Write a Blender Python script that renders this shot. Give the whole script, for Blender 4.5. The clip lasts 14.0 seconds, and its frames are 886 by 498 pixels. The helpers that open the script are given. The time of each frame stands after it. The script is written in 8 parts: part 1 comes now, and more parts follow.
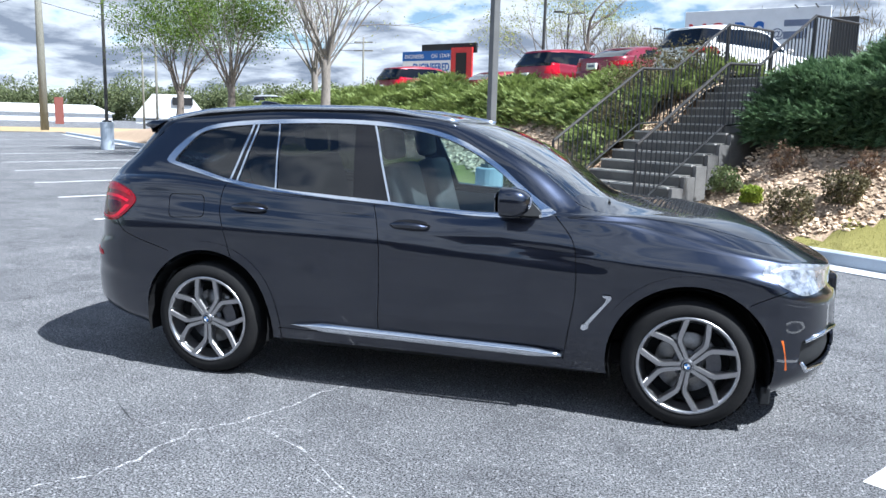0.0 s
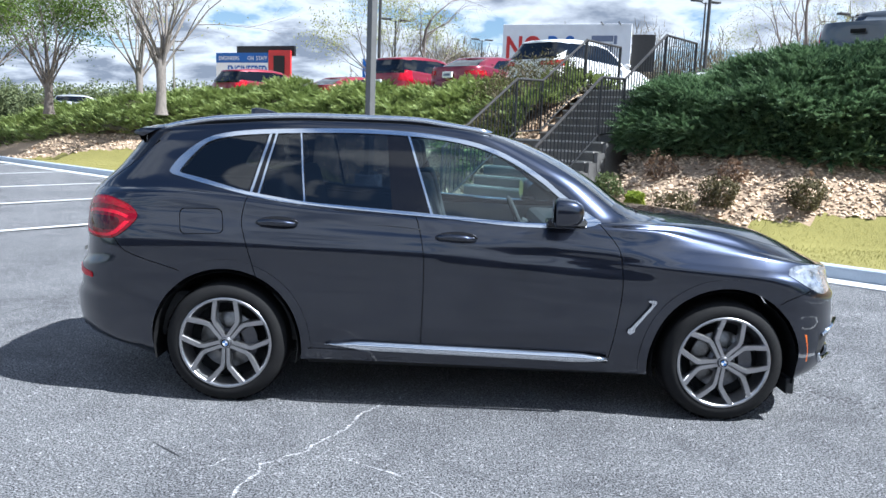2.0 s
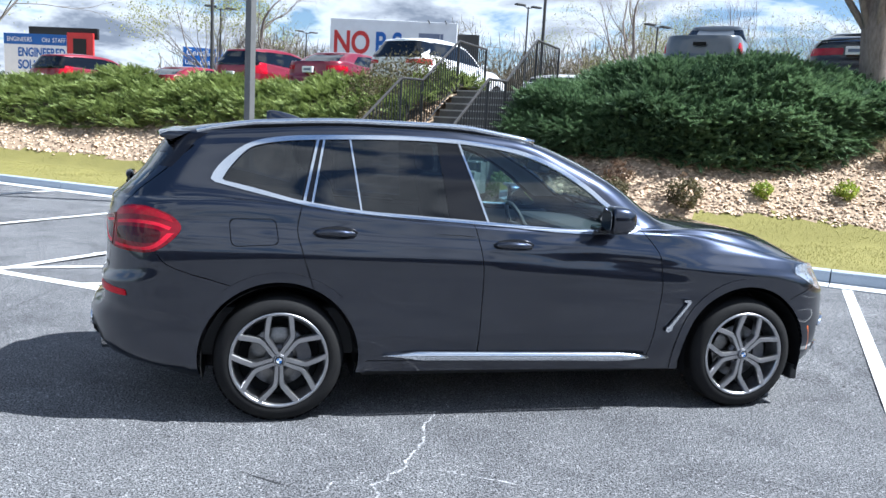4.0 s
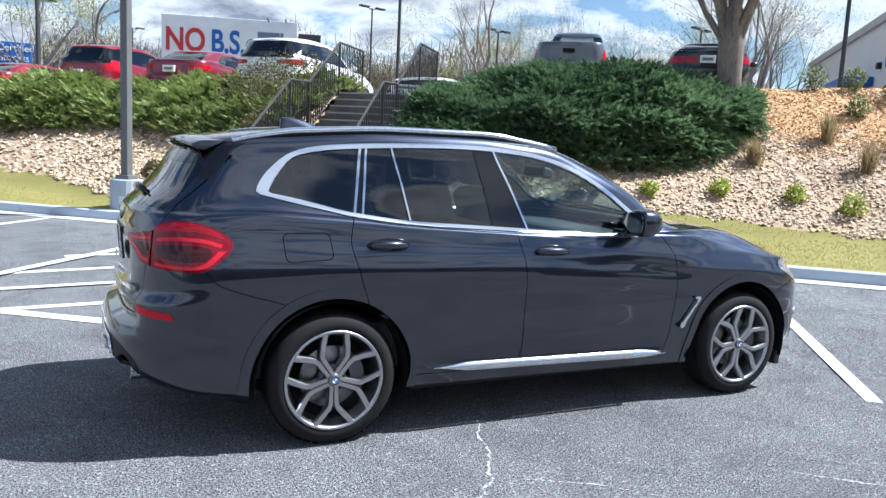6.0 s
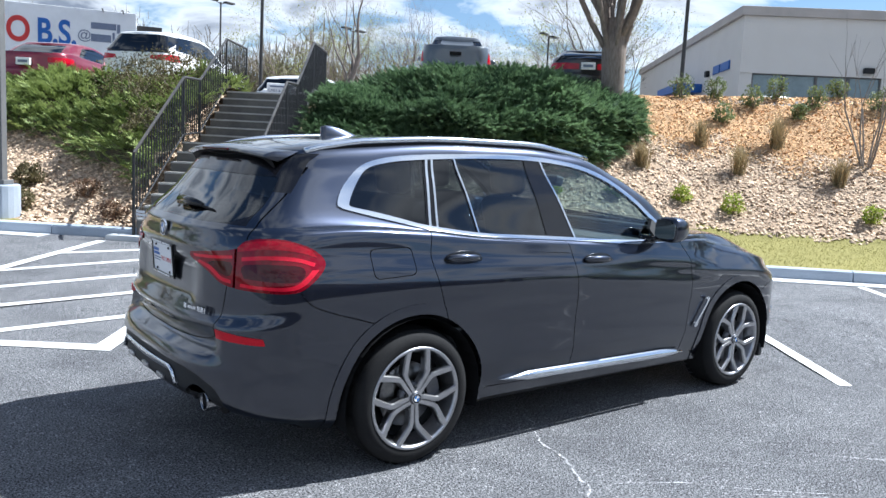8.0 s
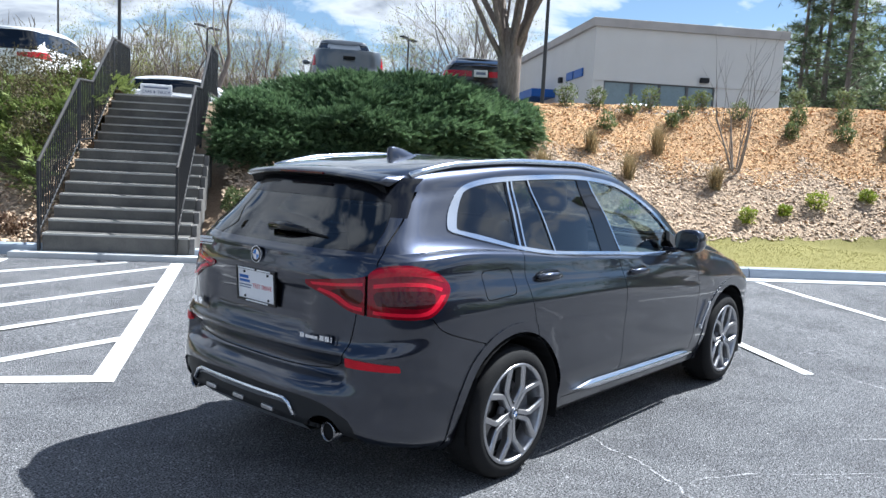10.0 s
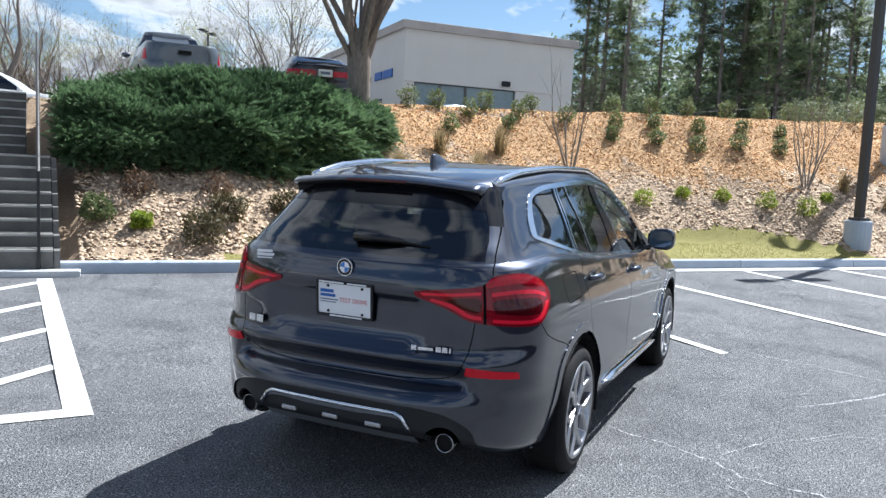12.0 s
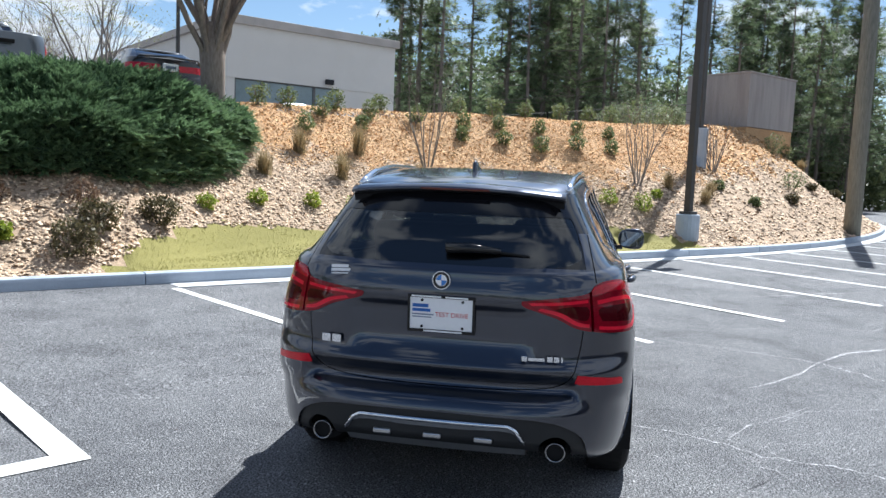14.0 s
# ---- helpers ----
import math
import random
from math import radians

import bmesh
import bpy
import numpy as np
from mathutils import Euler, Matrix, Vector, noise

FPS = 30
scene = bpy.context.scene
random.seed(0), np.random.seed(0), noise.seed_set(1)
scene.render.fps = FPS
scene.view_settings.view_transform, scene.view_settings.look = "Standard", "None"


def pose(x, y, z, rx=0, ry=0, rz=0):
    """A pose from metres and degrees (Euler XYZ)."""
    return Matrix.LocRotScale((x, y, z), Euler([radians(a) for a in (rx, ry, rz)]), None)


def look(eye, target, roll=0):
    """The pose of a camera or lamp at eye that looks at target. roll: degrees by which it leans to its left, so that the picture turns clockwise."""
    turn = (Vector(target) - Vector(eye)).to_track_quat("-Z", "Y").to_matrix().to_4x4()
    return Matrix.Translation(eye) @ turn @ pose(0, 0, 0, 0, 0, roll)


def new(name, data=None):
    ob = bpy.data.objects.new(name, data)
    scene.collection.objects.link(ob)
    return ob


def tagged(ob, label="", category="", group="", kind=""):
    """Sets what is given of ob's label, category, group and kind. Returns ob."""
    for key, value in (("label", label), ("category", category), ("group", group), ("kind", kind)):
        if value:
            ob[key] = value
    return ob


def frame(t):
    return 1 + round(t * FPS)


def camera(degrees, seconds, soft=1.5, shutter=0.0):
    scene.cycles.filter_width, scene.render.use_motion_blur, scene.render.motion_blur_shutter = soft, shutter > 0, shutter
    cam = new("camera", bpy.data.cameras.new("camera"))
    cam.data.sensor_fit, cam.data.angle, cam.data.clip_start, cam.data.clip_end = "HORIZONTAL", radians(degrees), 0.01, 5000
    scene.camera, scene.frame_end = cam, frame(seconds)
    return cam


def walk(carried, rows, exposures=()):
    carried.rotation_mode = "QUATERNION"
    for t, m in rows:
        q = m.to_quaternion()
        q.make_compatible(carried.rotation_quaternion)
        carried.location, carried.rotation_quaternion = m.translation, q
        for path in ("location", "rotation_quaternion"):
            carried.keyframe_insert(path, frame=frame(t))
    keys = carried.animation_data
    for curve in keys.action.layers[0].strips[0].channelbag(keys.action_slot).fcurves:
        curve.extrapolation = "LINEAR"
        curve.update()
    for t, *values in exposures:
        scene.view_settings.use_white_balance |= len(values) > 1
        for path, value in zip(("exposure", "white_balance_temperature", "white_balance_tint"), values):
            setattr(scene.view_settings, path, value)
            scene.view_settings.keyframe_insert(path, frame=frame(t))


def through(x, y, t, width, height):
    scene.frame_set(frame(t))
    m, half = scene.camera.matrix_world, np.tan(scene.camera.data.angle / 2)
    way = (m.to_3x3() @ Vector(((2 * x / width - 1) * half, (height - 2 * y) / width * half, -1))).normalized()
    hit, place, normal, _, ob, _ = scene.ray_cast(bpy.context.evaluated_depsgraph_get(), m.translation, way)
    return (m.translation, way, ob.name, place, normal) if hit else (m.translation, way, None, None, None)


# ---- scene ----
cam = camera(59.3, 14.0)
PATH = [
    (0, (1.141, -5.126, 1.595), (0.654, -3.212, 1.275), 1.6),
    (0.5, (0.8, -5.159, 1.596), (0.429, -3.219, 1.28), 1.7),
    (1, (0.483, -5.177, 1.598), (0.217, -3.219, 1.288), 2.0),
    (1.5, (0.14, -5.243, 1.599), (-0.006, -3.271, 1.3), 2.1),
    (2, (-0.172, -5.264, 1.588), (-0.185, -3.286, 1.296), 2.2),
    (2.5, (-0.53, -5.222, 1.597), (-0.436, -3.246, 1.306), 2.4),
    (3, (-0.869, -5.18, 1.594), (-0.666, -3.211, 1.306), 2.5),
    (3.2, (-1.024, -5.179, 1.607), (-0.764, -3.217, 1.318), 2.7),
    (5.5, (-2.375, -4.819, 1.601), (-1.61, -2.991, 1.336), 2.8),
    (6, (-2.67, -4.687, 1.588), (-1.804, -2.904, 1.326), 2.8),
    (6.5, (-2.93, -4.541, 1.593), (-1.963, -2.81, 1.336), 2.9),
    (7, (-3.206, -4.39, 1.59), (-2.146, -2.713, 1.338), 3.0),
    (7.5, (-3.47, -4.233, 1.597), (-2.329, -2.61, 1.347), 3.0),
    (7.7, (-3.559, -4.14, 1.59), (-2.386, -2.539, 1.342), 3.0),
    (9.8, (-4.612, -3.285, 1.64), (-3.141, -1.948, 1.414), 2.8),
    (10, (-4.705, -3.184, 1.645), (-3.197, -1.89, 1.421), 2.9),
    (10.5, (-4.971, -2.903, 1.636), (-3.369, -1.725, 1.42), 2.9),
    (11, (-5.207, -2.6, 1.618), (-3.524, -1.54, 1.407), 2.8),
    (11.5, (-5.388, -2.276, 1.637), (-3.638, -1.33, 1.431), 2.7),
    (12, (-5.547, -1.971, 1.625), (-3.743, -1.132, 1.423), 2.7),
    (12.5, (-5.706, -1.646, 1.631), (-3.854, -0.917, 1.433), 2.6),
    (13, (-5.787, -1.298, 1.612), (-3.893, -0.685, 1.418), 2.6),
    (13.5, (-5.828, -0.973, 1.628), (-3.897, -0.488, 1.438), 2.4),
    (14, (-5.89, -0.64, 1.616), (-3.932, -0.281, 1.431), 2.3),
]
walk(cam, [(t, look(eye, target, roll)) for t, eye, target, roll in PATH], exposures=[(0, 1.22, 5700, 7), (9, 1.15, 5800, 7), (14, 1.05, 5950, 7)])

# ---- light ----
SUN_XY = (0.965, -0.262)          # level direction towards the sun
SUN_UP = 52.9                     # degrees above the horizon

world = bpy.data.worlds.new("sky")
scene.world = world
world.use_nodes = True
wt = world.node_tree
wt.nodes.clear()


def node(tree, kind, **values):
    n = tree.nodes.new(kind)
    for key, value in values.items():
        if key in n.inputs:
            n.inputs[key].default_value = value
    return n


def ramp(tree, stops):
    n = tree.nodes.new("ShaderNodeValToRGB")
    n.color_ramp.elements[0].position, n.color_ramp.elements[0].color = stops[0][0], (*stops[0][1], 1)
    n.color_ramp.elements[1].position, n.color_ramp.elements[1].color = stops[-1][0], (*stops[-1][1], 1)
    for at, colour in stops[1:-1]:
        n.color_ramp.elements.new(at).color = (*colour, 1)
    return n


sky = wt.nodes.new("ShaderNodeTexSky")
sky.sky_type = "NISHITA"
sky.sun_disc = False
sky.sun_elevation = radians(SUN_UP)
sky.sun_rotation = math.atan2(SUN_XY[0], SUN_XY[1])
sky.air_density, sky.dust_density, sky.ozone_density = 1.0, 0.3, 2.5
# broken cumulus: direction flattened onto a cloud deck
geo = wt.nodes.new("ShaderNodeTexCoord")
split = wt.nodes.new("ShaderNodeSeparateXYZ")
wt.links.new(geo.outputs["Generated"], split.inputs[0])
lift = wt.nodes.new("ShaderNodeMath")
lift.operation = "ADD"
wt.links.new(split.outputs["Z"], lift.inputs[0])
lift.inputs[1].default_value = 0.22
over = wt.nodes.new("ShaderNodeVectorMath")
over.operation = "DIVIDE"
both = wt.nodes.new("ShaderNodeCombineXYZ")
for k in range(3):
    wt.links.new(lift.outputs[0], both.inputs[k])
wt.links.new(geo.outputs["Generated"], over.inputs[0])
wt.links.new(both.outputs[0], over.inputs[1])
puff = node(wt, "ShaderNodeTexNoise", Scale=2.7, Detail=9.0, Roughness=0.55, Distortion=0.25)
wt.links.new(over.outputs[0], puff.inputs["Vector"])
# more cloud away from the sun's side
sides = wt.nodes.new("ShaderNodeVectorMath")
sides.operation = "ABSOLUTE"
wt.links.new(geo.outputs["Generated"], sides.inputs[0])
level = wt.nodes.new("ShaderNodeSeparateXYZ")
wt.links.new(sides.outputs[0], level.inputs[0])
spread_dir = wt.nodes.new("ShaderNodeCombineXYZ")
for axis, plug in (("X", split.outputs["X"]), ("Y", level.outputs["Y"]), ("Z", split.outputs["Z"])):
    wt.links.new(plug, spread_dir.inputs[axis])
bank = node(wt, "ShaderNodeVectorMath")
bank.operation = "DOT_PRODUCT"
wt.links.new(spread_dir.outputs[0], bank.inputs[0])
bank.inputs[1].default_value = (-0.05, 0.11, -0.04)
thick = wt.nodes.new("ShaderNodeMath")
thick.operation = "ADD"
wt.links.new(puff.outputs["Fac"], thick.inputs[0])
wt.links.new(bank.outputs["Value"], thick.inputs[1])
# and mostly clear towards the road
clear_west = node(wt, "ShaderNodeMapRange")
for key, value in (("From Min", -1.2), ("From Max", -0.82), ("To Min", -0.085), ("To Max", 0.0)):
    clear_west.inputs[key].default_value = value
westward = wt.nodes.new("ShaderNodeMath")
westward.operation = "MULTIPLY_ADD"
wt.links.new(split.outputs["Z"], westward.inputs[0])
westward.inputs[1].default_value = -0.9
wt.links.new(split.outputs["X"], westward.inputs[2])
wt.links.new(westward.outputs[0], clear_west.inputs["Value"])
broken = wt.nodes.new("ShaderNodeMath")
broken.operation = "ADD"
wt.links.new(thick.outputs[0], broken.inputs[0])
wt.links.new(clear_west.outputs[0], broken.inputs[1])
thick = broken
cover = ramp(wt, [(0.47, (0, 0, 0)), (0.57, (1, 1, 1))])
wt.links.new(thick.outputs[0], cover.inputs[0])
shade = ramp(wt, [(0.50, (9.6, 9.8, 10.1)), (0.59, (7.4, 7.6, 8.0)), (0.72, (2.6, 2.9, 3.5))])
wt.links.new(thick.outputs[0], shade.inputs[0])
air = wt.nodes.new("ShaderNodeMix")
air.data_type = "RGBA"
wt.links.new(cover.outputs[0], air.inputs["Factor"])
wt.links.new(sky.outputs[0], air.inputs["A"])
wt.links.new(shade.outputs[0], air.inputs["B"])
sky_light = node(wt, "ShaderNodeBackground", Strength=0.057)
wt.links.new(air.outputs["Result"], sky_light.inputs["Color"])
out = wt.nodes.new("ShaderNodeOutputWorld")
wt.links.new(sky_light.outputs[0], out.inputs["Surface"])

sun_data = bpy.data.lights.new("sun", "SUN")
sun_data.energy, sun_data.angle, sun_data.color = 5.0, radians(0.55), (1.0, 0.965, 0.91)
sun = new("sun", sun_data)
sun.matrix_world = look((SUN_XY[0] * 40, SUN_XY[1] * 40, 40 * math.tan(radians(SUN_UP))), (0, 0, 0))


# ---- materials ----
def surface(name, colour, rough=0.6, metal=0.0, other=None, scale=4.0, fine=60.0, mix=0.35, grain=0.12, bump=0.0, bump_scale=60.0,
            coat=0.0, sharp=0.2, island=0.0, each=0.0, spec=0.5, coat_ior=1.5, deep=0.01, stretch=(1, 1, 1)):
    """A solid with patches of a second colour, fine grain and relief; island / each vary piece by piece."""
    m = bpy.data.materials.new(name)
    m.use_nodes = True
    t = m.node_tree
    b = t.nodes["Principled BSDF"]
    b.inputs["Roughness"].default_value, b.inputs["Metallic"].default_value = rough, metal
    b.inputs["Coat Weight"].default_value, b.inputs["Coat Roughness"].default_value = coat, 0.03
    b.inputs["Specular IOR Level"].default_value = spec
    b.inputs["Coat IOR"].default_value = coat_ior
    place = t.nodes.new("ShaderNodeTexCoord")
    turn = t.nodes.new("ShaderNodeMapping")
    turn.inputs["Scale"].default_value = stretch
    t.links.new(place.outputs["Object"], turn.inputs[0])
    broad = node(t, "ShaderNodeTexNoise", Scale=scale, Detail=6.0, Roughness=0.6)
    small = node(t, "ShaderNodeTexNoise", Scale=fine, Detail=4.0, Roughness=0.7)
    t.links.new(turn.outputs[0], broad.inputs["Vector"])
    t.links.new(turn.outputs[0], small.inputs["Vector"])
    other = other or tuple(c * 0.6 for c in colour)
    patch = ramp(t, [(0.42, (0, 0, 0)), (0.66, (mix, mix, mix))])
    t.links.new(broad.outputs["Fac"], patch.inputs[0])
    blend = t.nodes.new("ShaderNodeMix")
    blend.data_type = "RGBA"
    blend.inputs["A"].default_value, blend.inputs["B"].default_value = (*colour, 1), (*other, 1)
    t.links.new(patch.outputs[0], blend.inputs["Factor"])
    speck = ramp(t, [(0.5 - sharp, (1 - grain,) * 3), (0.5 + sharp, (1 + grain,) * 3)])
    t.links.new(small.outputs["Fac"], speck.inputs[0])
    tint = t.nodes.new("ShaderNodeMix")
    tint.data_type, tint.blend_type = "RGBA", "MULTIPLY"
    tint.inputs["Factor"].default_value = 1.0
    t.links.new(blend.outputs["Result"], tint.inputs["A"])
    t.links.new(speck.outputs[0], tint.inputs["B"])
    last = tint.outputs["Result"]
    for amount, kind, socket in ((island, "ShaderNodeNewGeometry", "Random Per Island"), (each, "ShaderNodeObjectInfo", "Random")):
        if amount:
            chance = t.nodes.new(kind)
            span = ramp(t, [(0.0, (1 - amount,) * 3), (1.0, (1 + amount,) * 3)])
            t.links.new(chance.outputs[socket], span.inputs[0])
            step = t.nodes.new("ShaderNodeMix")
            step.data_type, step.blend_type = "RGBA", "MULTIPLY"
            step.inputs["Factor"].default_value = 1.0
            t.links.new(last, step.inputs["A"])
            t.links.new(span.outputs[0], step.inputs["B"])
            last = step.outputs["Result"]
    t.links.new(last, b.inputs["Base Color"])
    if bump:
        rough_noise = node(t, "ShaderNodeTexNoise", Scale=bump_scale, Detail=4.0, Roughness=0.65)
        t.links.new(turn.outputs[0], rough_noise.inputs["Vector"])
        relief = node(t, "ShaderNodeBump", Strength=bump, Distance=deep)
        t.links.new(rough_noise.outputs["Fac"], relief.inputs["Height"])
        t.links.new(relief.outputs[0], b.inputs["Normal"])
    return m


def leafy(name, colour, other, island=0.45, through=0.3, rough=0.6):
    """Foliage: piece by piece between two greens, with light passing through."""
    m = bpy.data.materials.new(name)
    m.use_nodes = True
    t = m.node_tree
    b = t.nodes["Principled BSDF"]
    b.inputs["Roughness"].default_value = rough
    b.inputs["Specular IOR Level"].default_value = 0.25
    chance = t.nodes.new("ShaderNodeNewGeometry")
    place = t.nodes.new("ShaderNodeTexCoord")
    broad = node(t, "ShaderNodeTexNoise", Scale=1.3, Detail=3.0)
    t.links.new(place.outputs["Object"], broad.inputs["Vector"])
    add = t.nodes.new("ShaderNodeMath")
    add.operation = "MULTIPLY_ADD"
    t.links.new(chance.outputs["Random Per Island"], add.inputs[0])
    add.inputs[1].default_value = island
    t.links.new(broad.outputs["Fac"], add.inputs[2])
    span = ramp(t, [(0.42, colour), (0.95, other)])
    t.links.new(add.outputs[0], span.inputs[0])
    t.links.new(span.outputs[0], b.inputs["Base Color"])
    glow = t.nodes.new("ShaderNodeBsdfTranslucent")
    t.links.new(span.outputs[0], glow.inputs["Color"])
    join = node(t, "ShaderNodeMixShader", Fac=through)
    t.links.new(b.outputs[0], join.inputs[1])
    t.links.new(glow.outputs[0], join.inputs[2])
    t.links.new(join.outputs[0], t.nodes["Material Output"].inputs["Surface"])
    return m


def glassy(name, tint, gloss=1.0, rough=0.0, edge=4.0, least=0.07):
    """A thin pane: tinted see-through with a mirror sheen that grows at grazing angles."""
    m = bpy.data.materials.new(name)
    m.use_nodes = True
    t = m.node_tree
    t.nodes.remove(t.nodes["Principled BSDF"])
    clear = t.nodes.new("ShaderNodeBsdfTransparent")
    clear.inputs["Color"].default_value = (*tint, 1)
    mirror = node(t, "ShaderNodeBsdfGlossy", Roughness=rough)
    mirror.inputs["Color"].default_value = (gloss, gloss, gloss, 1)
    facing = node(t, "ShaderNodeLayerWeight", Blend=0.5)
    steep = t.nodes.new("ShaderNodeMath")
    steep.operation = "POWER"
    t.links.new(facing.outputs["Facing"], steep.inputs[0])
    steep.inputs[1].default_value = edge
    sheen = t.nodes.new("ShaderNodeMath")
    sheen.operation = "MULTIPLY_ADD"
    t.links.new(steep.outputs[0], sheen.inputs[0])
    sheen.inputs[1].default_value, sheen.inputs[2].default_value = 1.0 - least, least
    join = t.nodes.new("ShaderNodeMixShader")
    t.links.new(sheen.outputs[0], join.inputs[0])
    t.links.new(clear.outputs[0], join.inputs[1])
    t.links.new(mirror.outputs[0], join.inputs[2])
    t.links.new(join.outputs[0], t.nodes["Material Output"].inputs["Surface"])
    return m


M = {}
M["asphalt"] = surface("asphalt", (0.170, 0.172, 0.181), 0.85, other=(0.127, 0.129, 0.138), scale=0.45, fine=95, mix=0.75, grain=0.95, bump=1.0, bump_scale=75, sharp=0.11, deep=0.018, spec=0.15)
t = M["asphalt"].node_tree
b = t.nodes["Principled BSDF"]
# pale and dark stones in the binder, and long faint stains
stones = node(t, "ShaderNodeTexVoronoi", Scale=62.0, Randomness=1.0)
t.links.new([n for n in t.nodes if n.type == "MAPPING"][0].outputs[0], stones.inputs["Vector"])
tone = t.nodes.new("ShaderNodeSeparateColor")
t.links.new(stones.outputs["Color"], tone.inputs[0])
pick = ramp(t, [(0.0, (0.70, 0.70, 0.70)), (0.12, (0.92, 0.92, 0.92)), (0.80, (1.0, 1.0, 1.0)), (0.90, (1.25, 1.24, 1.22)), (1.0, (1.65, 1.63, 1.60))])
t.links.new(tone.outputs[0], pick.inputs[0])
stain = node(t, "ShaderNodeTexNoise", Scale=1.6, Detail=5.0, Roughness=0.6, Distortion=0.6)
t.links.new([n for n in t.nodes if n.type == "MAPPING"][0].outputs[0], stain.inputs["Vector"])
worn = ramp(t, [(0.36, (0.80, 0.80, 0.81)), (0.50, (1.0, 1.0, 1.0)), (0.66, (1.10, 1.10, 1.09))])
t.links.new(stain.outputs["Fac"], worn.inputs[0])
last = b.inputs["Base Color"].links[0].from_socket
for layer in (pick, worn):
    step = t.nodes.new("ShaderNodeMix")
    step.data_type, step.blend_type = "RGBA", "MULTIPLY"
    step.inputs["Factor"].default_value = 1.0
    t.links.new(last, step.inputs["A"])
    t.links.new(layer.outputs[0], step.inputs["B"])
    last = step.outputs["Result"]
t.links.new(last, b.inputs["Base Color"])
M["asphalt_upper"] = surface("asphalt_upper", (0.13, 0.13, 0.135), 0.85, scale=0.5, fine=40, grain=0.2)
M["crack"] = surface("crack_filler", (0.29, 0.29, 0.30), 0.9, scale=5, fine=60, grain=0.7, sharp=0.08)
M["dark_crack"] = surface("crack_shadow", (0.035, 0.035, 0.04), 0.9)
M["line_paint"] = surface("line_paint", (0.78, 0.78, 0.77), 0.6, other=(0.5, 0.5, 0.5), scale=3, fine=120, mix=0.4, grain=0.14, bump=0.3, bump_scale=150)
M["kerb"] = surface("kerb_concrete", (0.37, 0.42, 0.49), 0.85, other=(0.30, 0.345, 0.41), scale=2, fine=90, mix=0.6, grain=0.12, bump=0.25, each=0.06)
M["gutter"] = surface("gutter_concrete", (0.55, 0.56, 0.57), 0.85, other=(0.4, 0.41, 0.43), scale=1.5, fine=90, mix=0.6, grain=0.15, bump=0.25, each=0.06)
M["step"] = surface("step_concrete", (0.155, 0.148, 0.135), 0.85, other=(0.085, 0.083, 0.08), scale=2.2, fine=70, mix=0.8, grain=0.2, bump=0.3)
M["nosing"] = surface("step_edge", (0.40, 0.39, 0.37), 0.8, scale=4, fine=90, grain=0.2, bump=0.2)
M["block"] = surface("retaining_block", (0.16, 0.155, 0.15), 0.9, scale=3, fine=50, grain=0.25, bump=0.5, each=0.15)
M["rail"] = surface("black_rail", (0.018, 0.018, 0.02), 0.45, scale=8, grain=0.2)
M["rail_top"] = surface("worn_handrail", (0.04, 0.036, 0.033), 0.4, scale=6, grain=0.2)
M["soil"] = surface("soil", (0.38, 0.275, 0.187), 0.95, other=(0.265, 0.19, 0.13), scale=2, fine=30, grain=0.35, bump=0.8, bump_scale=30)
M["mulch_soil"] = surface("mulch_bed", (0.42, 0.255, 0.13), 0.95, other=(0.51, 0.36, 0.205), scale=2, fine=30, grain=0.4, bump=0.9, bump_scale=25)
M["rock"] = surface("river_rock", (0.55, 0.41, 0.285), 0.85, other=(0.37, 0.275, 0.195), scale=6, fine=50, mix=0.5, grain=0.2, island=0.55)
M["mulch"] = surface("pine_mulch", (0.66, 0.42, 0.215), 0.9, other=(0.48, 0.285, 0.135), scale=4, fine=50, mix=0.6, grain=0.2, island=0.4)
M["grass_soil"] = surface("turf", (0.205, 0.183, 0.05), 0.95, other=(0.27, 0.24, 0.07), scale=1.2, fine=60, grain=0.3, bump=0.6, bump_scale=80)
M["grass"] = leafy("grass_blades", (0.182, 0.174, 0.042), (0.335, 0.305, 0.095), through=0.2)
M["juniper"] = leafy("juniper_sprays", (0.030, 0.066, 0.036), (0.195, 0.295, 0.145), island=0.7)
M["juniper_left"] = leafy("low_juniper_sprays", (0.06, 0.105, 0.03), (0.30, 0.36, 0.12), island=0.7)
# near-black green: the shade deep between the sprays, put into the core's colour
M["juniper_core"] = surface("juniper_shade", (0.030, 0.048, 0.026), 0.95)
M["hedge_core"] = surface("hedge_twigs", (0.13, 0.10, 0.07), 0.95, other=(0.06, 0.07, 0.035), scale=3, fine=25, mix=0.7, grain=0.4, bump=0.8, bump_scale=25)
M["shrub_green"] = leafy("bright_shrub", (0.15, 0.22, 0.02), (0.40, 0.46, 0.07))
M["shrub_dark"] = leafy("dark_shrub", (0.08, 0.115, 0.045), (0.24, 0.28, 0.12))
M["hedge_pale"] = leafy("pale_hedge", (0.13, 0.17, 0.09), (0.28, 0.32, 0.2))
M["shrub_brown"] = leafy("russet_shrub", (0.06, 0.052, 0.028), (0.16, 0.135, 0.065))
M["shrub_red"] = leafy("red_shrub", (0.11, 0.058, 0.04), (0.21, 0.14, 0.085))
M["straw"] = leafy("straw_blades", (0.22, 0.16, 0.08), (0.42, 0.34, 0.2))
M["bark"] = surface("bark", (0.20, 0.165, 0.14), 0.95, other=(0.11, 0.09, 0.08), scale=3, fine=25, grain=0.35, bump=0.8, bump_scale=20, stretch=(1, 1, 0.25))
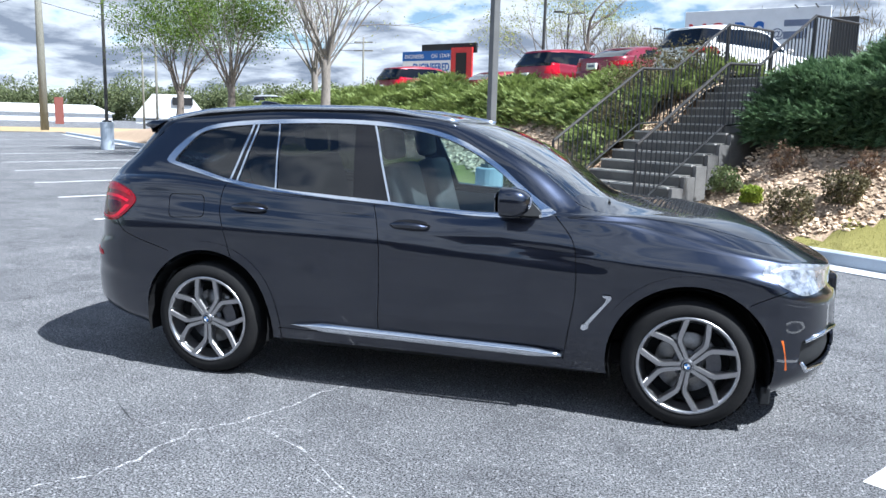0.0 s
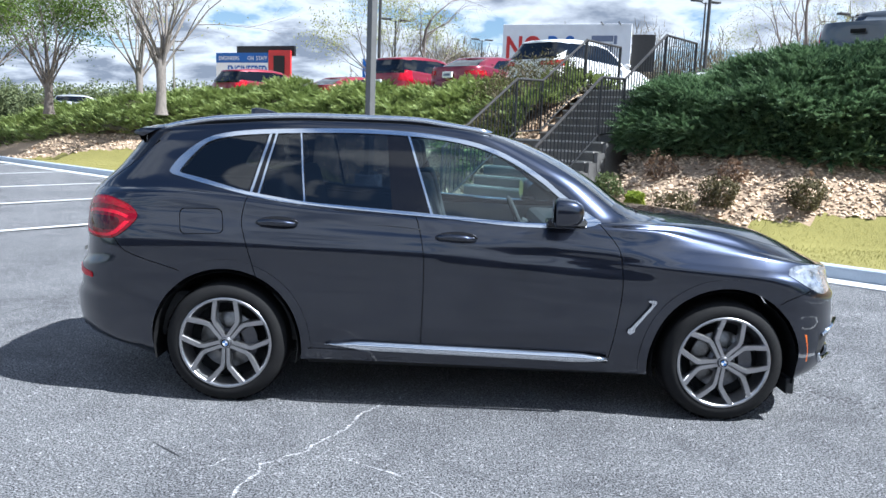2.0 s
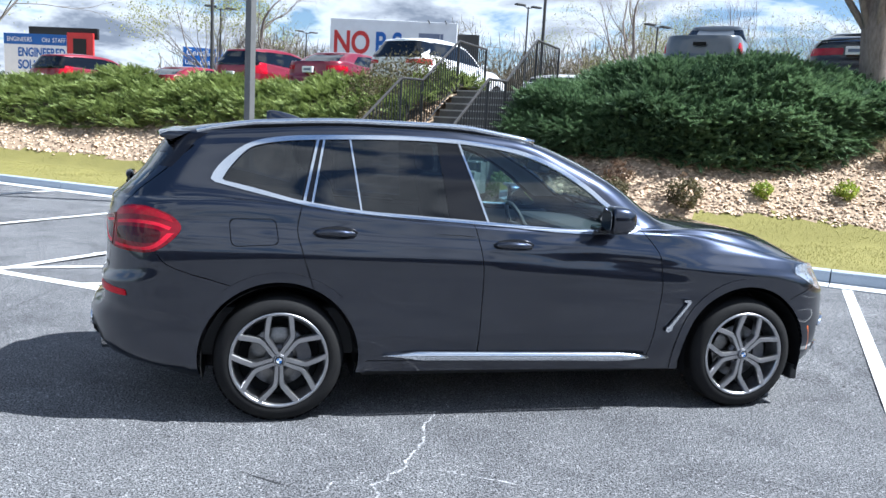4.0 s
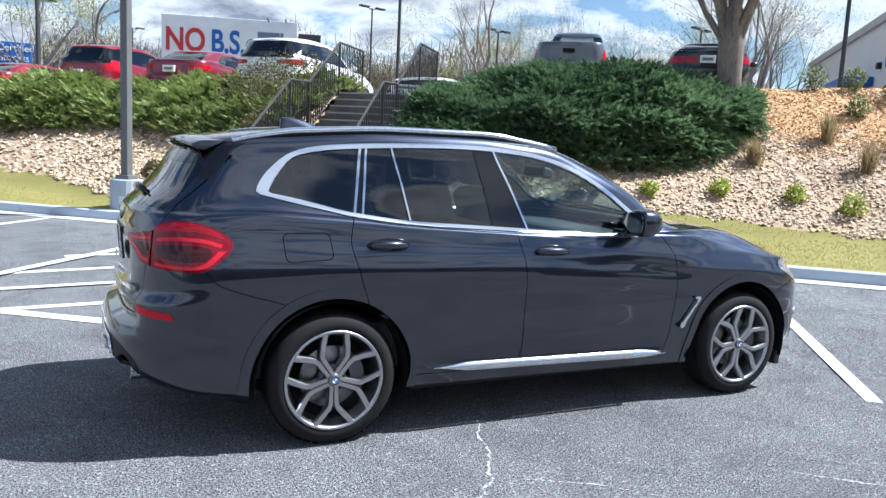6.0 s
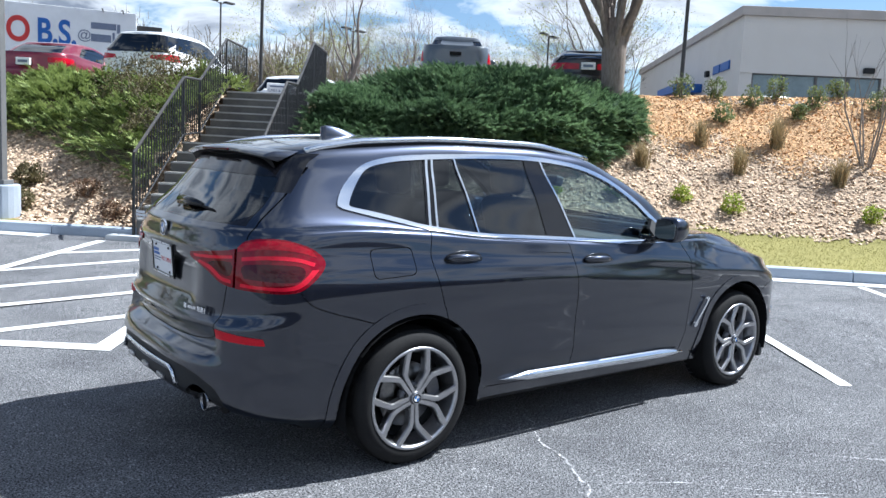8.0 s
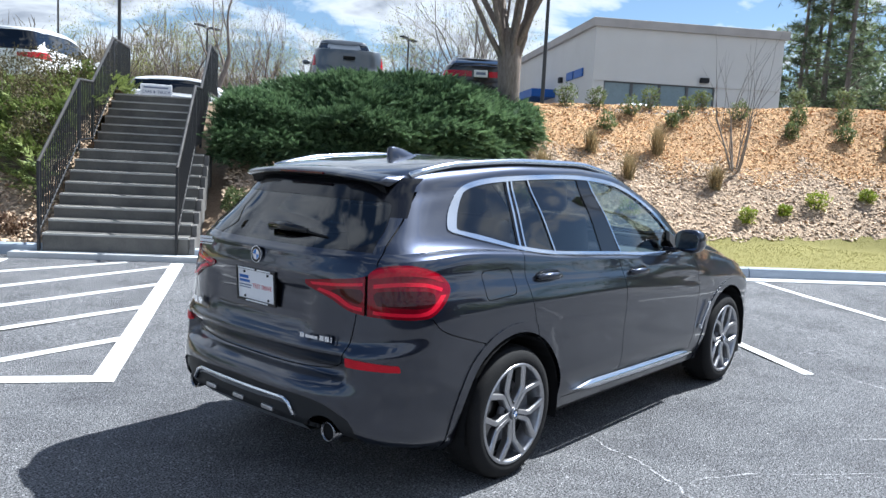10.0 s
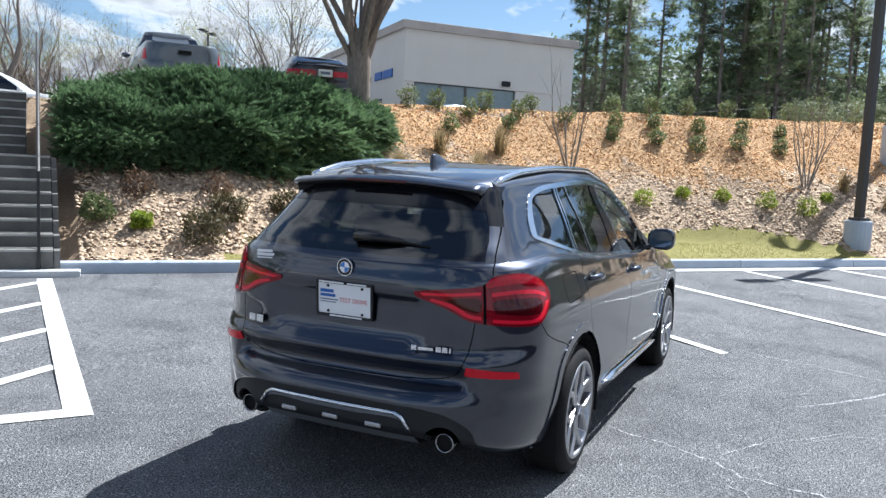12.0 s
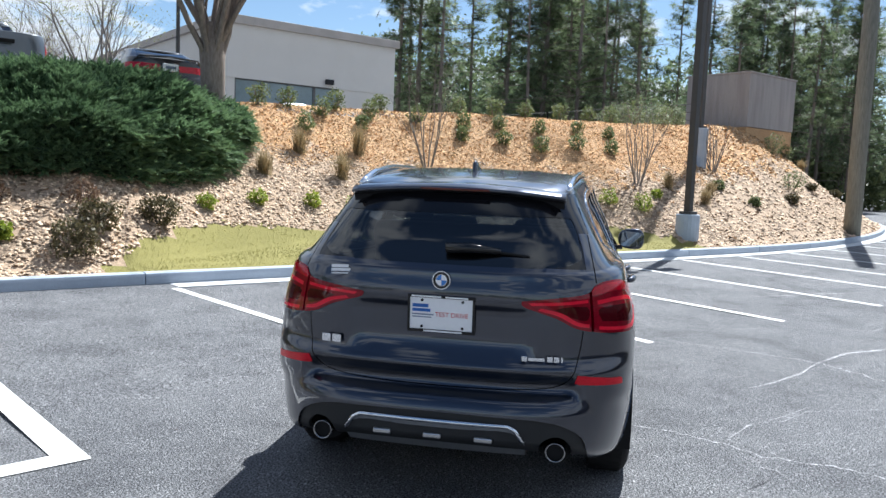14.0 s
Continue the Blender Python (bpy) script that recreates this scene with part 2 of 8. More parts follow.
M["bark_pale"] = surface("pale_bark", (0.24, 0.21, 0.185), 0.95, scale=3, fine=25, grain=0.3, bump=0.5, bump_scale=20, stretch=(1, 1, 0.25))
M["twig"] = surface("twigs", (0.20, 0.155, 0.13), 0.95, scale=1, grain=0.2, island=0.3)
M["leaf_new"] = leafy("spring_leaves", (0.045, 0.085, 0.012), (0.145, 0.21, 0.036))
M["leaf_bud"] = leafy("spring_buds", (0.22, 0.24, 0.07), (0.40, 0.40, 0.15))
M["pine"] = leafy("pine_needles", (0.09, 0.13, 0.07), (0.26, 0.32, 0.16), through=0.4)
M["pine_dark"] = leafy("dark_pine_needles", (0.06, 0.095, 0.055), (0.19, 0.245, 0.13), through=0.4)
M["woodland"] = leafy("woodland_leaves", (0.07, 0.095, 0.045), (0.19, 0.215, 0.10), through=0.3)
# leaf colours paled to stand in for haze over distance
M["far_wood"] = leafy("hazed_far_leaves", (0.15, 0.19, 0.12), (0.30, 0.34, 0.20), through=0.5)
M["far_twigs"] = leafy("far_bare_wood", (0.115, 0.092, 0.074), (0.215, 0.185, 0.12))
M["brick"] = surface("brick_red", (0.22, 0.07, 0.055), 0.9)
M["pole_dark"] = surface("dark_pole", (0.045, 0.042, 0.04), 0.5, scale=4, grain=0.2)
M["pole_grey"] = surface("grey_pole", (0.13, 0.13, 0.13), 0.55, scale=4, grain=0.2)
M["pole_wood"] = surface("timber_pole", (0.19, 0.185, 0.155), 0.9, scale=3, fine=30, grain=0.3, bump=0.5, stretch=(1, 1, 0.1))
M["stucco"] = surface("cream_stucco", (0.72, 0.68, 0.63), 0.9, scale=0.6, fine=60, mix=0.3, grain=0.06, bump=0.3, other=(0.62, 0.58, 0.53))
M["coping"] = surface("coping", (0.50, 0.45, 0.41), 0.8, scale=1, grain=0.08)
M["blue"] = surface("sign_blue", (0.01, 0.11, 0.42), 0.45, scale=1, grain=0.05)
M["white"] = surface("sign_white", (0.78, 0.79, 0.82), 0.5, scale=1, grain=0.04, mix=0.2)
M["red"] = surface("sign_red", (0.55, 0.03, 0.03), 0.5, scale=1, grain=0.05)
M["grey_text"] = surface("sign_grey", (0.16, 0.19, 0.28), 0.5)
M["black"] = surface("matt_black", (0.010, 0.010, 0.011), 0.7, spec=0.2)
M["black_gloss"] = surface("gloss_black", (0.006, 0.006, 0.008), 0.12, coat=0.3, spec=0.3)
M["plastic"] = surface("dark_plastic", (0.018, 0.019, 0.021), 0.55, grain=0.2, fine=300, spec=0.3)
M["win_dark"] = surface("dark_glazing", (0.02, 0.03, 0.035), 0.05, coat=0.5)
M["window_teal"] = surface("shop_glazing", (0.22, 0.29, 0.31), 0.08, coat=0.3)
M["wood_fence"] = surface("weathered_panel", (0.31, 0.29, 0.285), 0.85, other=(0.22, 0.20, 0.20), scale=1.2, fine=30, mix=0.7, grain=0.1, stretch=(3, 3, 0.35))
M["roof_white"] = surface("white_roof", (0.82, 0.82, 0.82), 0.7)
M["dry_grass"] = surface("dry_verge", (0.42, 0.31, 0.16), 0.95, scale=0.2, fine=4, grain=0.2)


# ---- mesh helpers ----
def sheet(name, verts, faces, material=None, parent=None, label="", smooth=False):
    """One mesh object from arrays of corners and faces (all of one size)."""
    V = np.asarray(verts, dtype=np.float32).reshape(-1, 3)
    F = np.asarray(faces, dtype=np.int32)
    k = F.shape[1]
    me = bpy.data.meshes.new(name)
    me.vertices.add(len(V))
    me.vertices.foreach_set("co", V.ravel())
    me.loops.add(F.size)
    me.loops.foreach_set("vertex_index", F.ravel())
    me.polygons.add(len(F))
    me.polygons.foreach_set("loop_start", np.arange(0, F.size, k, dtype=np.int32))
    me.polygons.foreach_set("loop_total", np.full(len(F), k, dtype=np.int32))
    if smooth:
        me.polygons.foreach_set("use_smooth", np.ones(len(F), dtype=bool))
    me.update(calc_edges=True)
    if material:
        me.materials.append(material)
    ob = new(name, me)
    if parent:
        ob.parent = parent
    if label:
        ob["label"] = label
    return ob


def part(name, bm, material, parent=None, label="", smooth=False):
    """Links a bmesh as one mesh object under a thing or a part."""
    me = bpy.data.meshes.new(name)
    if smooth:
        for f in bm.faces:
            f.smooth = True
    bm.to_mesh(me)
    bm.free()
    if material:
        me.materials.append(material)
    ob = new(name, me)
    if parent:
        ob.parent = parent
    if label:
        ob["label"] = label
    return ob


def thing(name, m, label, category, group="", kind=""):
    e = new(name)
    e.empty_display_size = 0.1
    e.matrix_basis = m
    return tagged(e, label, category, group, kind)


def box(bm, x0, x1, y0, y1, z0, z1, bevel=0.0, m=None):
    r = bmesh.ops.create_cube(bm, size=1.0)
    vs = r["verts"]
    for v in vs:
        v.co = Vector((x0 + (v.co.x + 0.5) * (x1 - x0), y0 + (v.co.y + 0.5) * (y1 - y0), z0 + (v.co.z + 0.5) * (z1 - z0)))
    if bevel:
        es = {e for v in vs for e in v.link_edges}
        vs = [g for g in bmesh.ops.bevel(bm, geom=list(es), offset=bevel, segments=2, affect="EDGES", profile=0.5)["verts"]]
    if m is not None:
        bmesh.ops.transform(bm, matrix=m, verts=list({v for v in vs}))
    return vs


def tube(bm, points, radii, sides=6, cap=True):
    """A tapered tube along points."""
    rings, last = [], None
    pts = [Vector(p) for p in points]
    for i, p in enumerate(pts):
        d = (pts[min(i + 1, len(pts) - 1)] - pts[max(i - 1, 0)]).normalized()
        ref = last if last else (Vector((0, 0, 1)) if abs(d.z) < 0.9 else Vector((1, 0, 0)))
        a = (ref - d * ref.dot(d)).normalized()
        last = a
        b = d.cross(a)
        r = radii[i] if not isinstance(radii, (int, float)) else radii
        rings.append([bm.verts.new(p + r * (a * math.cos(2 * math.pi * k / sides) + b * math.sin(2 * math.pi * k / sides))) for k in range(sides)])
    for r0, r1 in zip(rings, rings[1:]):
        for k in range(sides):
            bm.faces.new((r0[k], r0[(k + 1) % sides], r1[(k + 1) % sides], r1[k]))
    if cap:
        bm.faces.new(rings[0][::-1])
        bm.faces.new(rings[-1])


def prism(bm, outline, depth, m=None):
    """An outline in the x-y plane, extruded along z from 0 to depth."""
    a = [bm.verts.new((x, y, 0)) for x, y in outline]
    b = [bm.verts.new((x, y, depth)) for x, y in outline]
    n = len(a)
    bm.faces.new(a[::-1])
    bm.faces.new(b)
    for i in range(n):
        bm.faces.new((a[i], a[(i + 1) % n], b[(i + 1) % n], b[i]))
    if m is not None:
        bmesh.ops.transform(bm, matrix=m, verts=a + b)


def lettering(name, text, size, m, material, parent, depth=0.01, align="LEFT", bold=0.0):
    """Raised letters in Blender's own font, as a mesh."""
    cu = bpy.data.curves.new(name, "FONT")
    cu.body, cu.size, cu.extrude, cu.align_x, cu.offset = text, size, depth, align, bold
    tmp = bpy.data.objects.new(name, cu)
    scene.collection.objects.link(tmp)
    me = bpy.data.meshes.new_from_object(tmp.evaluated_get(bpy.context.evaluated_depsgraph_get()))
    bpy.data.objects.remove(tmp)
    me.name = name
    me.materials.clear()
    me.materials.append(material)
    ob = new(name, me)
    ob.parent = parent
    ob.matrix_basis = m
    return ob


def spread(name, template, faces, pos, rot, size, material, parent=None, label="", smooth=False):
    """Many copies of a small template in one mesh. rot: N 3x3 turns; size: N or N x 3."""
    T = np.asarray(template, dtype=np.float64)
    F = np.asarray(faces, dtype=np.int32)
    n, k = len(pos), len(T)
    size = np.asarray(size, dtype=np.float64)
    S = T[None] * (size[:, None, None] if size.ndim == 1 else size[:, None, :])
    V = np.einsum("nij,nkj->nki", rot, S) + np.asarray(pos)[:, None, :]
    A = (F[None] + (np.arange(n) * k)[:, None, None]).reshape(-1, F.shape[1])
    return sheet(name, V.reshape(-1, 3), A, material, parent, label, smooth)


def turns(n, rng, tilt=0.5):
    """Random turns: any heading, tilted by up to about tilt radians."""
    a, b, c = rng.uniform(0, 2 * np.pi, n), rng.normal(0, tilt, n), rng.normal(0, tilt, n)
    return euler(a, b, c)


def euler(yaw, pitch, roll):
    cz, sz, cy, sy, cx, sx = np.cos(yaw), np.sin(yaw), np.cos(pitch), np.sin(pitch), np.cos(roll), np.sin(roll)
    R = np.empty((len(yaw), 3, 3))
    R[:, 0, 0], R[:, 0, 1], R[:, 0, 2] = cz * cy, cz * sy * sx - sz * cx, cz * sy * cx + sz * sx
    R[:, 1, 0], R[:, 1, 1], R[:, 1, 2] = sz * cy, sz * sy * sx + cz * cx, sz * sy * cx - cz * sx
    R[:, 2, 0], R[:, 2, 1], R[:, 2, 2] = -sy, cy * sx, cy * cx
    return R


def smooth(t):
    t = np.clip(t, 0, 1)
    return t * t * (3 - 2 * t)


# ---- the lot's own axes: w along the kerb, s away from the car towards the bank ----
WX, WY, SX, SY = 0.747, -0.664, 0.664, 0.747


def at(w, s, z=0.0):
    d = WX * SY - WY * SX
    return ((w * SY - s * WY) / d, (s * WX - w * SX) / d, z)


def lot_z(s):
    return 0.02 * np.clip(np.asarray(s, dtype=float) - 1, 0, 8)


def kerb_s(w):
    return 5.65 + 0.0125 * np.clip(np.asarray(w, dtype=float) - 12, 0, 60) ** 2


def crest(w):
    return np.interp(w, [-62, -50, -40, -30, -20, -12, -3.5, -1, 3, 6, 9.5, 14, 20, 24, 28, 33, 40, 50, 60], [0.0, 0.35, 0.9, 1.6, 2.15, 2.32, 2.60, 2.82, 3.2, 3.3, 3.42, 3.5, 3.8, 4.07, 4.07, 3.6, 2.6, 1.1, 0.1])


def turf(w):
    w = np.asarray(w, dtype=float)
    return 0.25 + 2.1 * np.clip(1 - ((w - 5.3) / 6.4) ** 2, 0, 1) + 1.7 * np.clip(1 - ((w + 15.5) / 9.0) ** 2, 0, 1)


def bank_z(w, s):
    """Height of the planted bank behind the kerb."""
    d = np.asarray(s, dtype=float) - kerb_s(w) - 0.16
    g = turf(w)
    base = lot_z(kerb_s(w)) + 0.15
    z = base + 0.07 * np.clip(d, 0, g) + (0.56 + 0.17 * smooth(1 - np.abs(np.asarray(w) - 25) / 7)) * np.clip(d - g, 0, None)
    top = np.maximum(crest(w), base + 0.0)
    return np.where(z > top - 0.25, top - 0.25 * np.exp(-np.clip(z - top + 0.25, 0, 60) / 0.25), z) + 0.0


def on_bank(w, s, dz=0.0):
    return at(w, s, float(bank_z(w, s)) + dz)


# ---- ground ----
gw = np.concatenate([np.linspace(-1500, -70, 12), np.linspace(-60, 60, 61), np.linspace(70, 1500, 12)])
gs = np.concatenate([np.linspace(-1500, -30, 12), np.linspace(-20, 10, 31), np.linspace(20, 1500, 12)])


def grid_sheet(name, ws, ss, zf, material, keep=None):
    W, S = np.meshgrid(ws, ss, indexing="ij")
    X, Y, _ = at(W, S)
    V = np.stack([X, Y, zf(W, S)], -1).reshape(-1, 3)
    a, b = len(ws), len(ss)
    I = np.arange(a * b).reshape(a, b)
    F = np.stack([I[:-1, :-1], I[1:, :-1], I[1:, 1:], I[:-1, 1:]], -1).reshape(-1, 4)
    if keep is not None:
        mid = V[F].mean(1)
        mw, ms = WX * mid[:, 0] + WY * mid[:, 1], SX * mid[:, 0] + SY * mid[:, 1]
        F = F[keep(mw, ms)]
    return sheet(name, V, F, material, smooth=True)


ground = grid_sheet("ground", gw, gs, lambda w, s: lot_z(s) * (np.abs(w) < 61), M["asphalt"])
tagged(ground, "grey weathered asphalt of a car park", "ground", kind="structure")
bw = np.concatenate([np.linspace(-62, -30, 20), np.linspace(-29, 30, 178), np.linspace(31, 62, 20)])
off = np.concatenate([np.linspace(0.16, 8, 48), np.linspace(8.6, 14, 10), np.array([20.0, 40, 80, 140])])
W_, D_ = np.meshgrid(bw, off, indexing="ij")
S_ = kerb_s(W_) + D_


def hummocks(w, s, d):
    """Small unevenness of the bank."""
    r = np.array([noise.noise(Vector((a * 0.9, b * 0.9, 0.3))) for a, b in zip(w.ravel(), s.ravel())]).reshape(w.shape) * 0.06
    return np.where((d > 0.5) & (d < 9), r, 0)


Z_ = bank_z(W_, S_) + hummocks(W_, S_, D_)
inside_stairs = (W_ > -5.72 - 0.075 * (S_ - 5.6)) & (W_ < -3.0 - 0.075 * (S_ - 5.6)) & (S_ < 10.9)
Z_ = np.where(inside_stairs, np.minimum(Z_, 0.1 + 0.46 * np.clip(S_ - 6.3, 0, 5)), Z_)
X_, Y_, _ = at(W_, S_)
V_ = np.stack([X_, Y_, Z_], -1).reshape(-1, 3)
I_ = np.arange(W_.size).reshape(W_.shape)
F_ = np.stack([I_[:-1, :-1], I_[1:, :-1], I_[1:, 1:], I_[:-1, 1:]], -1).reshape(-1, 4)
mid_w, mid_d = W_.ravel()[F_].mean(1), D_.ravel()[F_].mean(1)


def mulch_edge(w):
    """How far up the bank the orange mulch begins, right of the junipers."""
    return np.where(np.asarray(w) > 1.0, np.interp(w, [1, 3, 4.5, 8, 10.4, 11.5, 13, 19, 30], [5.6, 5.5, 5.3, 4.7, 3.7, 3.1, 3.4, 3.9, 4.0]), 99)


def lawn(w):
    """How far the turf reaches from the kerb."""
    w = np.asarray(w, dtype=float)
    return np.maximum(2.6 * np.clip(1 - np.abs((w - 5.2) / 6.75) ** 4, 0, 1), 2.6 * np.clip(1 - np.abs((w + 16.0) / 9.0) ** 3, 0, 1))


kind_of = np.where(mid_d < lawn(mid_w), 1, np.where(mid_d > 7.2, 3, np.where(mid_d > mulch_edge(mid_w), 2, 0)))
bank = sheet("bank", V_, F_, M["soil"], smooth=True)
for key in ("grass_soil", "mulch_soil", "asphalt_upper"):
    bank.data.materials.append(M[key])
bank.data.polygons.foreach_set("material_index", kind_of.astype(np.int32))
tagged(bank, "planted bank of soil, turf and mulch up to a higher car park", "bank", kind="structure")

# kerb and gutter, cast in lengths
kerb = thing("kerb", pose(0, 0, 0), "pale concrete kerb along the edge of the car park", "kerb", kind="structure")
gutter = thing("gutter", pose(0, 0, 0), "pale concrete gutter strip at the foot of the kerb", "gutter", kind="structure")


def run_piece(name, w0, w1, profile, parent, material):
    bm = bmesh.new()
    rows = []
    for w in np.linspace(w0, w1, 4):
        k = float(kerb_s(w))
        rows.append([bm.verts.new(at(w, k + ds, float(lot_z(k)) + dz)) for ds, dz in profile])
    for r0, r1 in zip(rows, rows[1:]):
        for i in range(len(profile) - 1):
            bm.faces.new((r0[i], r0[i + 1], r1[i + 1], r1[i]))
    bm.faces.new(rows[0])
    bm.faces.new(rows[-1][::-1])
    bmesh.ops.recalc_face_normals(bm, faces=bm.faces)
    part(name, bm, material, parent)


KERB_SHAPE = [(0.0, -0.05), (0.012, 0.11), (0.022, 0.138), (0.045, 0.15), (0.14, 0.155), (0.165, 0.14), (0.165, -0.05)]
GUTTER_SHAPE = [(-0.36, -0.04), (-0.36, 0.006), (-0.04, 0.001), (-0.004, 0.006), (-0.004, -0.04)]
for i in range(40):
    w0 = -56 + 2.9 * i
    run_piece("kerb_stone", w0, w0 + 2.885, KERB_SHAPE, kerb, M["kerb"])
    g0 = max(w0, -0.6) if w0 > -4 else w0
    if g0 < w0 + 2.8 and not -9 < w0 < -3.5:
        run_piece("gutter_slab", g0, w0 + 2.885, GUTTER_SHAPE, gutter, M["gutter"])


# ---- paint on the asphalt ----
def painted(name, outline, label, category, group="", material=None, lift=0.004):
    bm = bmesh.new()
    a = [bm.verts.new((*at(w, s)[:2], float(lot_z(s)) + lift)) for w, s in outline]
    f = bm.faces.new(a)
    if f.normal.z < 0:
        f.normal_flip()
    bm.normal_update()
    if f.normal.z < 0:
        f.normal_flip()
    ob = part(name, bm, material or M["line_paint"])
    return tagged(ob, label, category, group)


def strip(w0, s0, w1, s1, width):
    d = Vector((w1 - w0, s1 - s0)).normalized()
    n = Vector((-d.y, d.x)) * width / 2
    return [(w0 + n.x, s0 + n.y), (w0 - n.x, s0 - n.y), (w1 - n.x, s1 - n.y), (w1 + n.x, s1 + n.y)]


LEAN = -0.085       # stall lines lean a little against the kerb's square
painted("parking_line", strip(-0.04, 0.5, -0.66, float(kerb_s(-0.6)) - 0.37, 0.11), "white painted parking stall line on asphalt", "parking line", "stall lines")
for w in (2.6, 5.24, 7.95, 10.3, 12.5, 14.8, 17.2, 19.8, 22.4):
    s0 = 0.48 if w == 2.6 else 0.5
    k = float(kerb_s(w)) - 0.37
    painted("parking_line", strip(w, s0, w + LEAN * (k - s0), k, 0.11), "white painted parking stall line on asphalt", "parking line", "stall lines")
for w in (-8.42, -12.0, -15.5, -19.7, -23.6, -29.0, -36.0, -45.0, -52.0):
    k = 5.28
    painted("parking_line", strip(w, -0.9, w + 0.5 * LEAN * (k + 0.9), k, 0.12), "white painted parking stall line on asphalt", "parking line", "stall lines")
hatch = thing("hatched_marking", pose(0, 0, 0), "white painted hatched no-parking box before the steps", "road marking")


def hatch_bar(outline, lift):
    ob = painted("bar", outline, "", "", lift=lift)
    ob.parent = hatch


hatch_bar([(-2.82, 0.03), (-3.0, 0.18), (-3.53, 5.3), (-3.36, 5.3)], 0.006)
hatch_bar([(-5.36, -0.18), (-5.5, -0.06), (-5.72, 5.3), (-5.58, 5.3)], 0.006)
hatch_bar([(-2.82, 0.03), (-5.36, -0.18), (-5.5, -0.06), (-3.0, 0.18)], 0.007)
for s in (1.3, 2.57, 3.8, 5.06):
    wa = -2.97 - 0.1 * s
    run = min(2.28, s - 0.1)
    hatch_bar(strip(wa, s, wa - run, s - run * 1.12, 0.115), 0.005)
hatch_bar(strip(-4.1, 5.3, -5.6, 4.1, 0.115), 0.005)

hatch.matrix_basis = pose(-0.08, 0.05, 0)

# cracks in the asphalt, some filled and pale


def crack(points, width, material, label):
    rng = random.Random(len(points) * 7 + int(abs(points[0][0]) * 100))
    pts = []
    for (x0, y0), (x1, y1) in zip(points, points[1:]):
        n = max(3, int(math.hypot(x1 - x0, y1 - y0) / 0.045))
        for i in range(n):
            t = i / n
            j = 0.012 * math.sin(9 * t + x0 * 7) + rng.uniform(-0.011, 0.011)
            pts.append((x0 + (x1 - x0) * t + j, y0 + (y1 - y0) * t - j * 0.8))
    bm = bmesh.new()
    prev = None
    for i, (x, y) in enumerate(pts):
        a, b = pts[max(i - 1, 0)], pts[min(i + 1, len(pts) - 1)]
        d = Vector((b[0] - a[0], b[1] - a[1])).normalized()
        h = 0.62 * width * rng.uniform(0.2, 1.0) * min(1, 4 * i / len(pts) + 0.2, 4 * (len(pts) - i) / len(pts) + 0.1)
        s = SX * x + SY * y
        z = float(lot_z(s)) + 0.003
        q = (bm.verts.new((x - d.y * h, y + d.x * h, z)), bm.verts.new((x + d.y * h, y - d.x * h, z)))
        if prev:
            bm.faces.new((prev[0], prev[1], q[1], q[0]))
        prev = q
    bmesh.ops.recalc_face_normals(bm, faces=bm.faces)
    if sum(f.normal.z for f in bm.faces) < 0:
        bmesh.ops.reverse_faces(bm, faces=bm.faces)
    tagged(part("asphalt_crack", bm, material), label, "crack", "cracks in the asphalt")


PALE = "pale worn crack in the asphalt"
crack([(-0.38, -0.69), (-0.55, -0.9), (-0.82, -1.57), (-1.02, -1.76), (-1.07, -2.2), (-1.38, -2.62), (-1.6, -3.0)], 0.021, M["crack"], PALE)
crack([(-0.82, -1.57), (-0.39, -1.8), (-0.07, -2.11), (0.3, -2.4)], 0.013, M["crack"], PALE)
crack([(-1.45, -1.25), (-1.1, -1.05), (-0.8, -0.98)], 0.007, M["crack"], PALE)
crack([(-0.3, -2.0), (0.1, -2.3), (0.35, -2.9), (0.3, -3.4)], 0.008, M["crack"], PALE)
crack([(0.5, -1.7), (1.0, -2.0), (1.5, -2.6)], 0.006, M["dark_crack"], "thin dark crack in the asphalt")
crack([(2.52, -1.43), (2.29, -1.94), (2.13, -2.38), (1.89, -2.86), (1.63, -3.07), (1.31, -3.26), (0.7, -3.7)], 0.026, M["crack"], PALE)
crack([(1.89, -2.86), (2.47, -3.29), (2.84, -3.78), (3.6, -4.5)], 0.045, M["crack"], PALE)
crack([(1.89, -2.86), (1.34, -2.56), (0.94, -2.26), (0.62, -1.96)], 0.028, M["crack"], PALE)
crack([(6.14, -2.98), (6.99, -4.1), (7.8, -5.19)], 0.05, M["crack"], PALE)
crack([(-1.18, -1.71), (-1.37, -1.88)], 0.012, M["crack"], PALE)
crack([(-1.34, -1.78), (-1.63, -1.54)], 0.008, M["dark_crack"], "thin dark crack in the asphalt")
crack([(3.6, -3.8), (4.5, -4.4), (6.0, -4.9)], 0.012, M["crack"], PALE)
crack([(-4.6, -0.6), (-3.9, 0.4), (-3.2, 3.4), (-2.2, 4.6)], 0.01, M["dark_crack"], "thin dark crack in the asphalt")

# ---- steps up the bank, with rails ----
steps = thing("stairs", pose(0, 0, 0), "dark weathered concrete steps with pale edges up the bank", "stairs", kind="structure")
STEP_W0, STEP_W1 = -5.38, -3.46


def slant(w, s):
    return w - 0.075 * (s - 5.6)


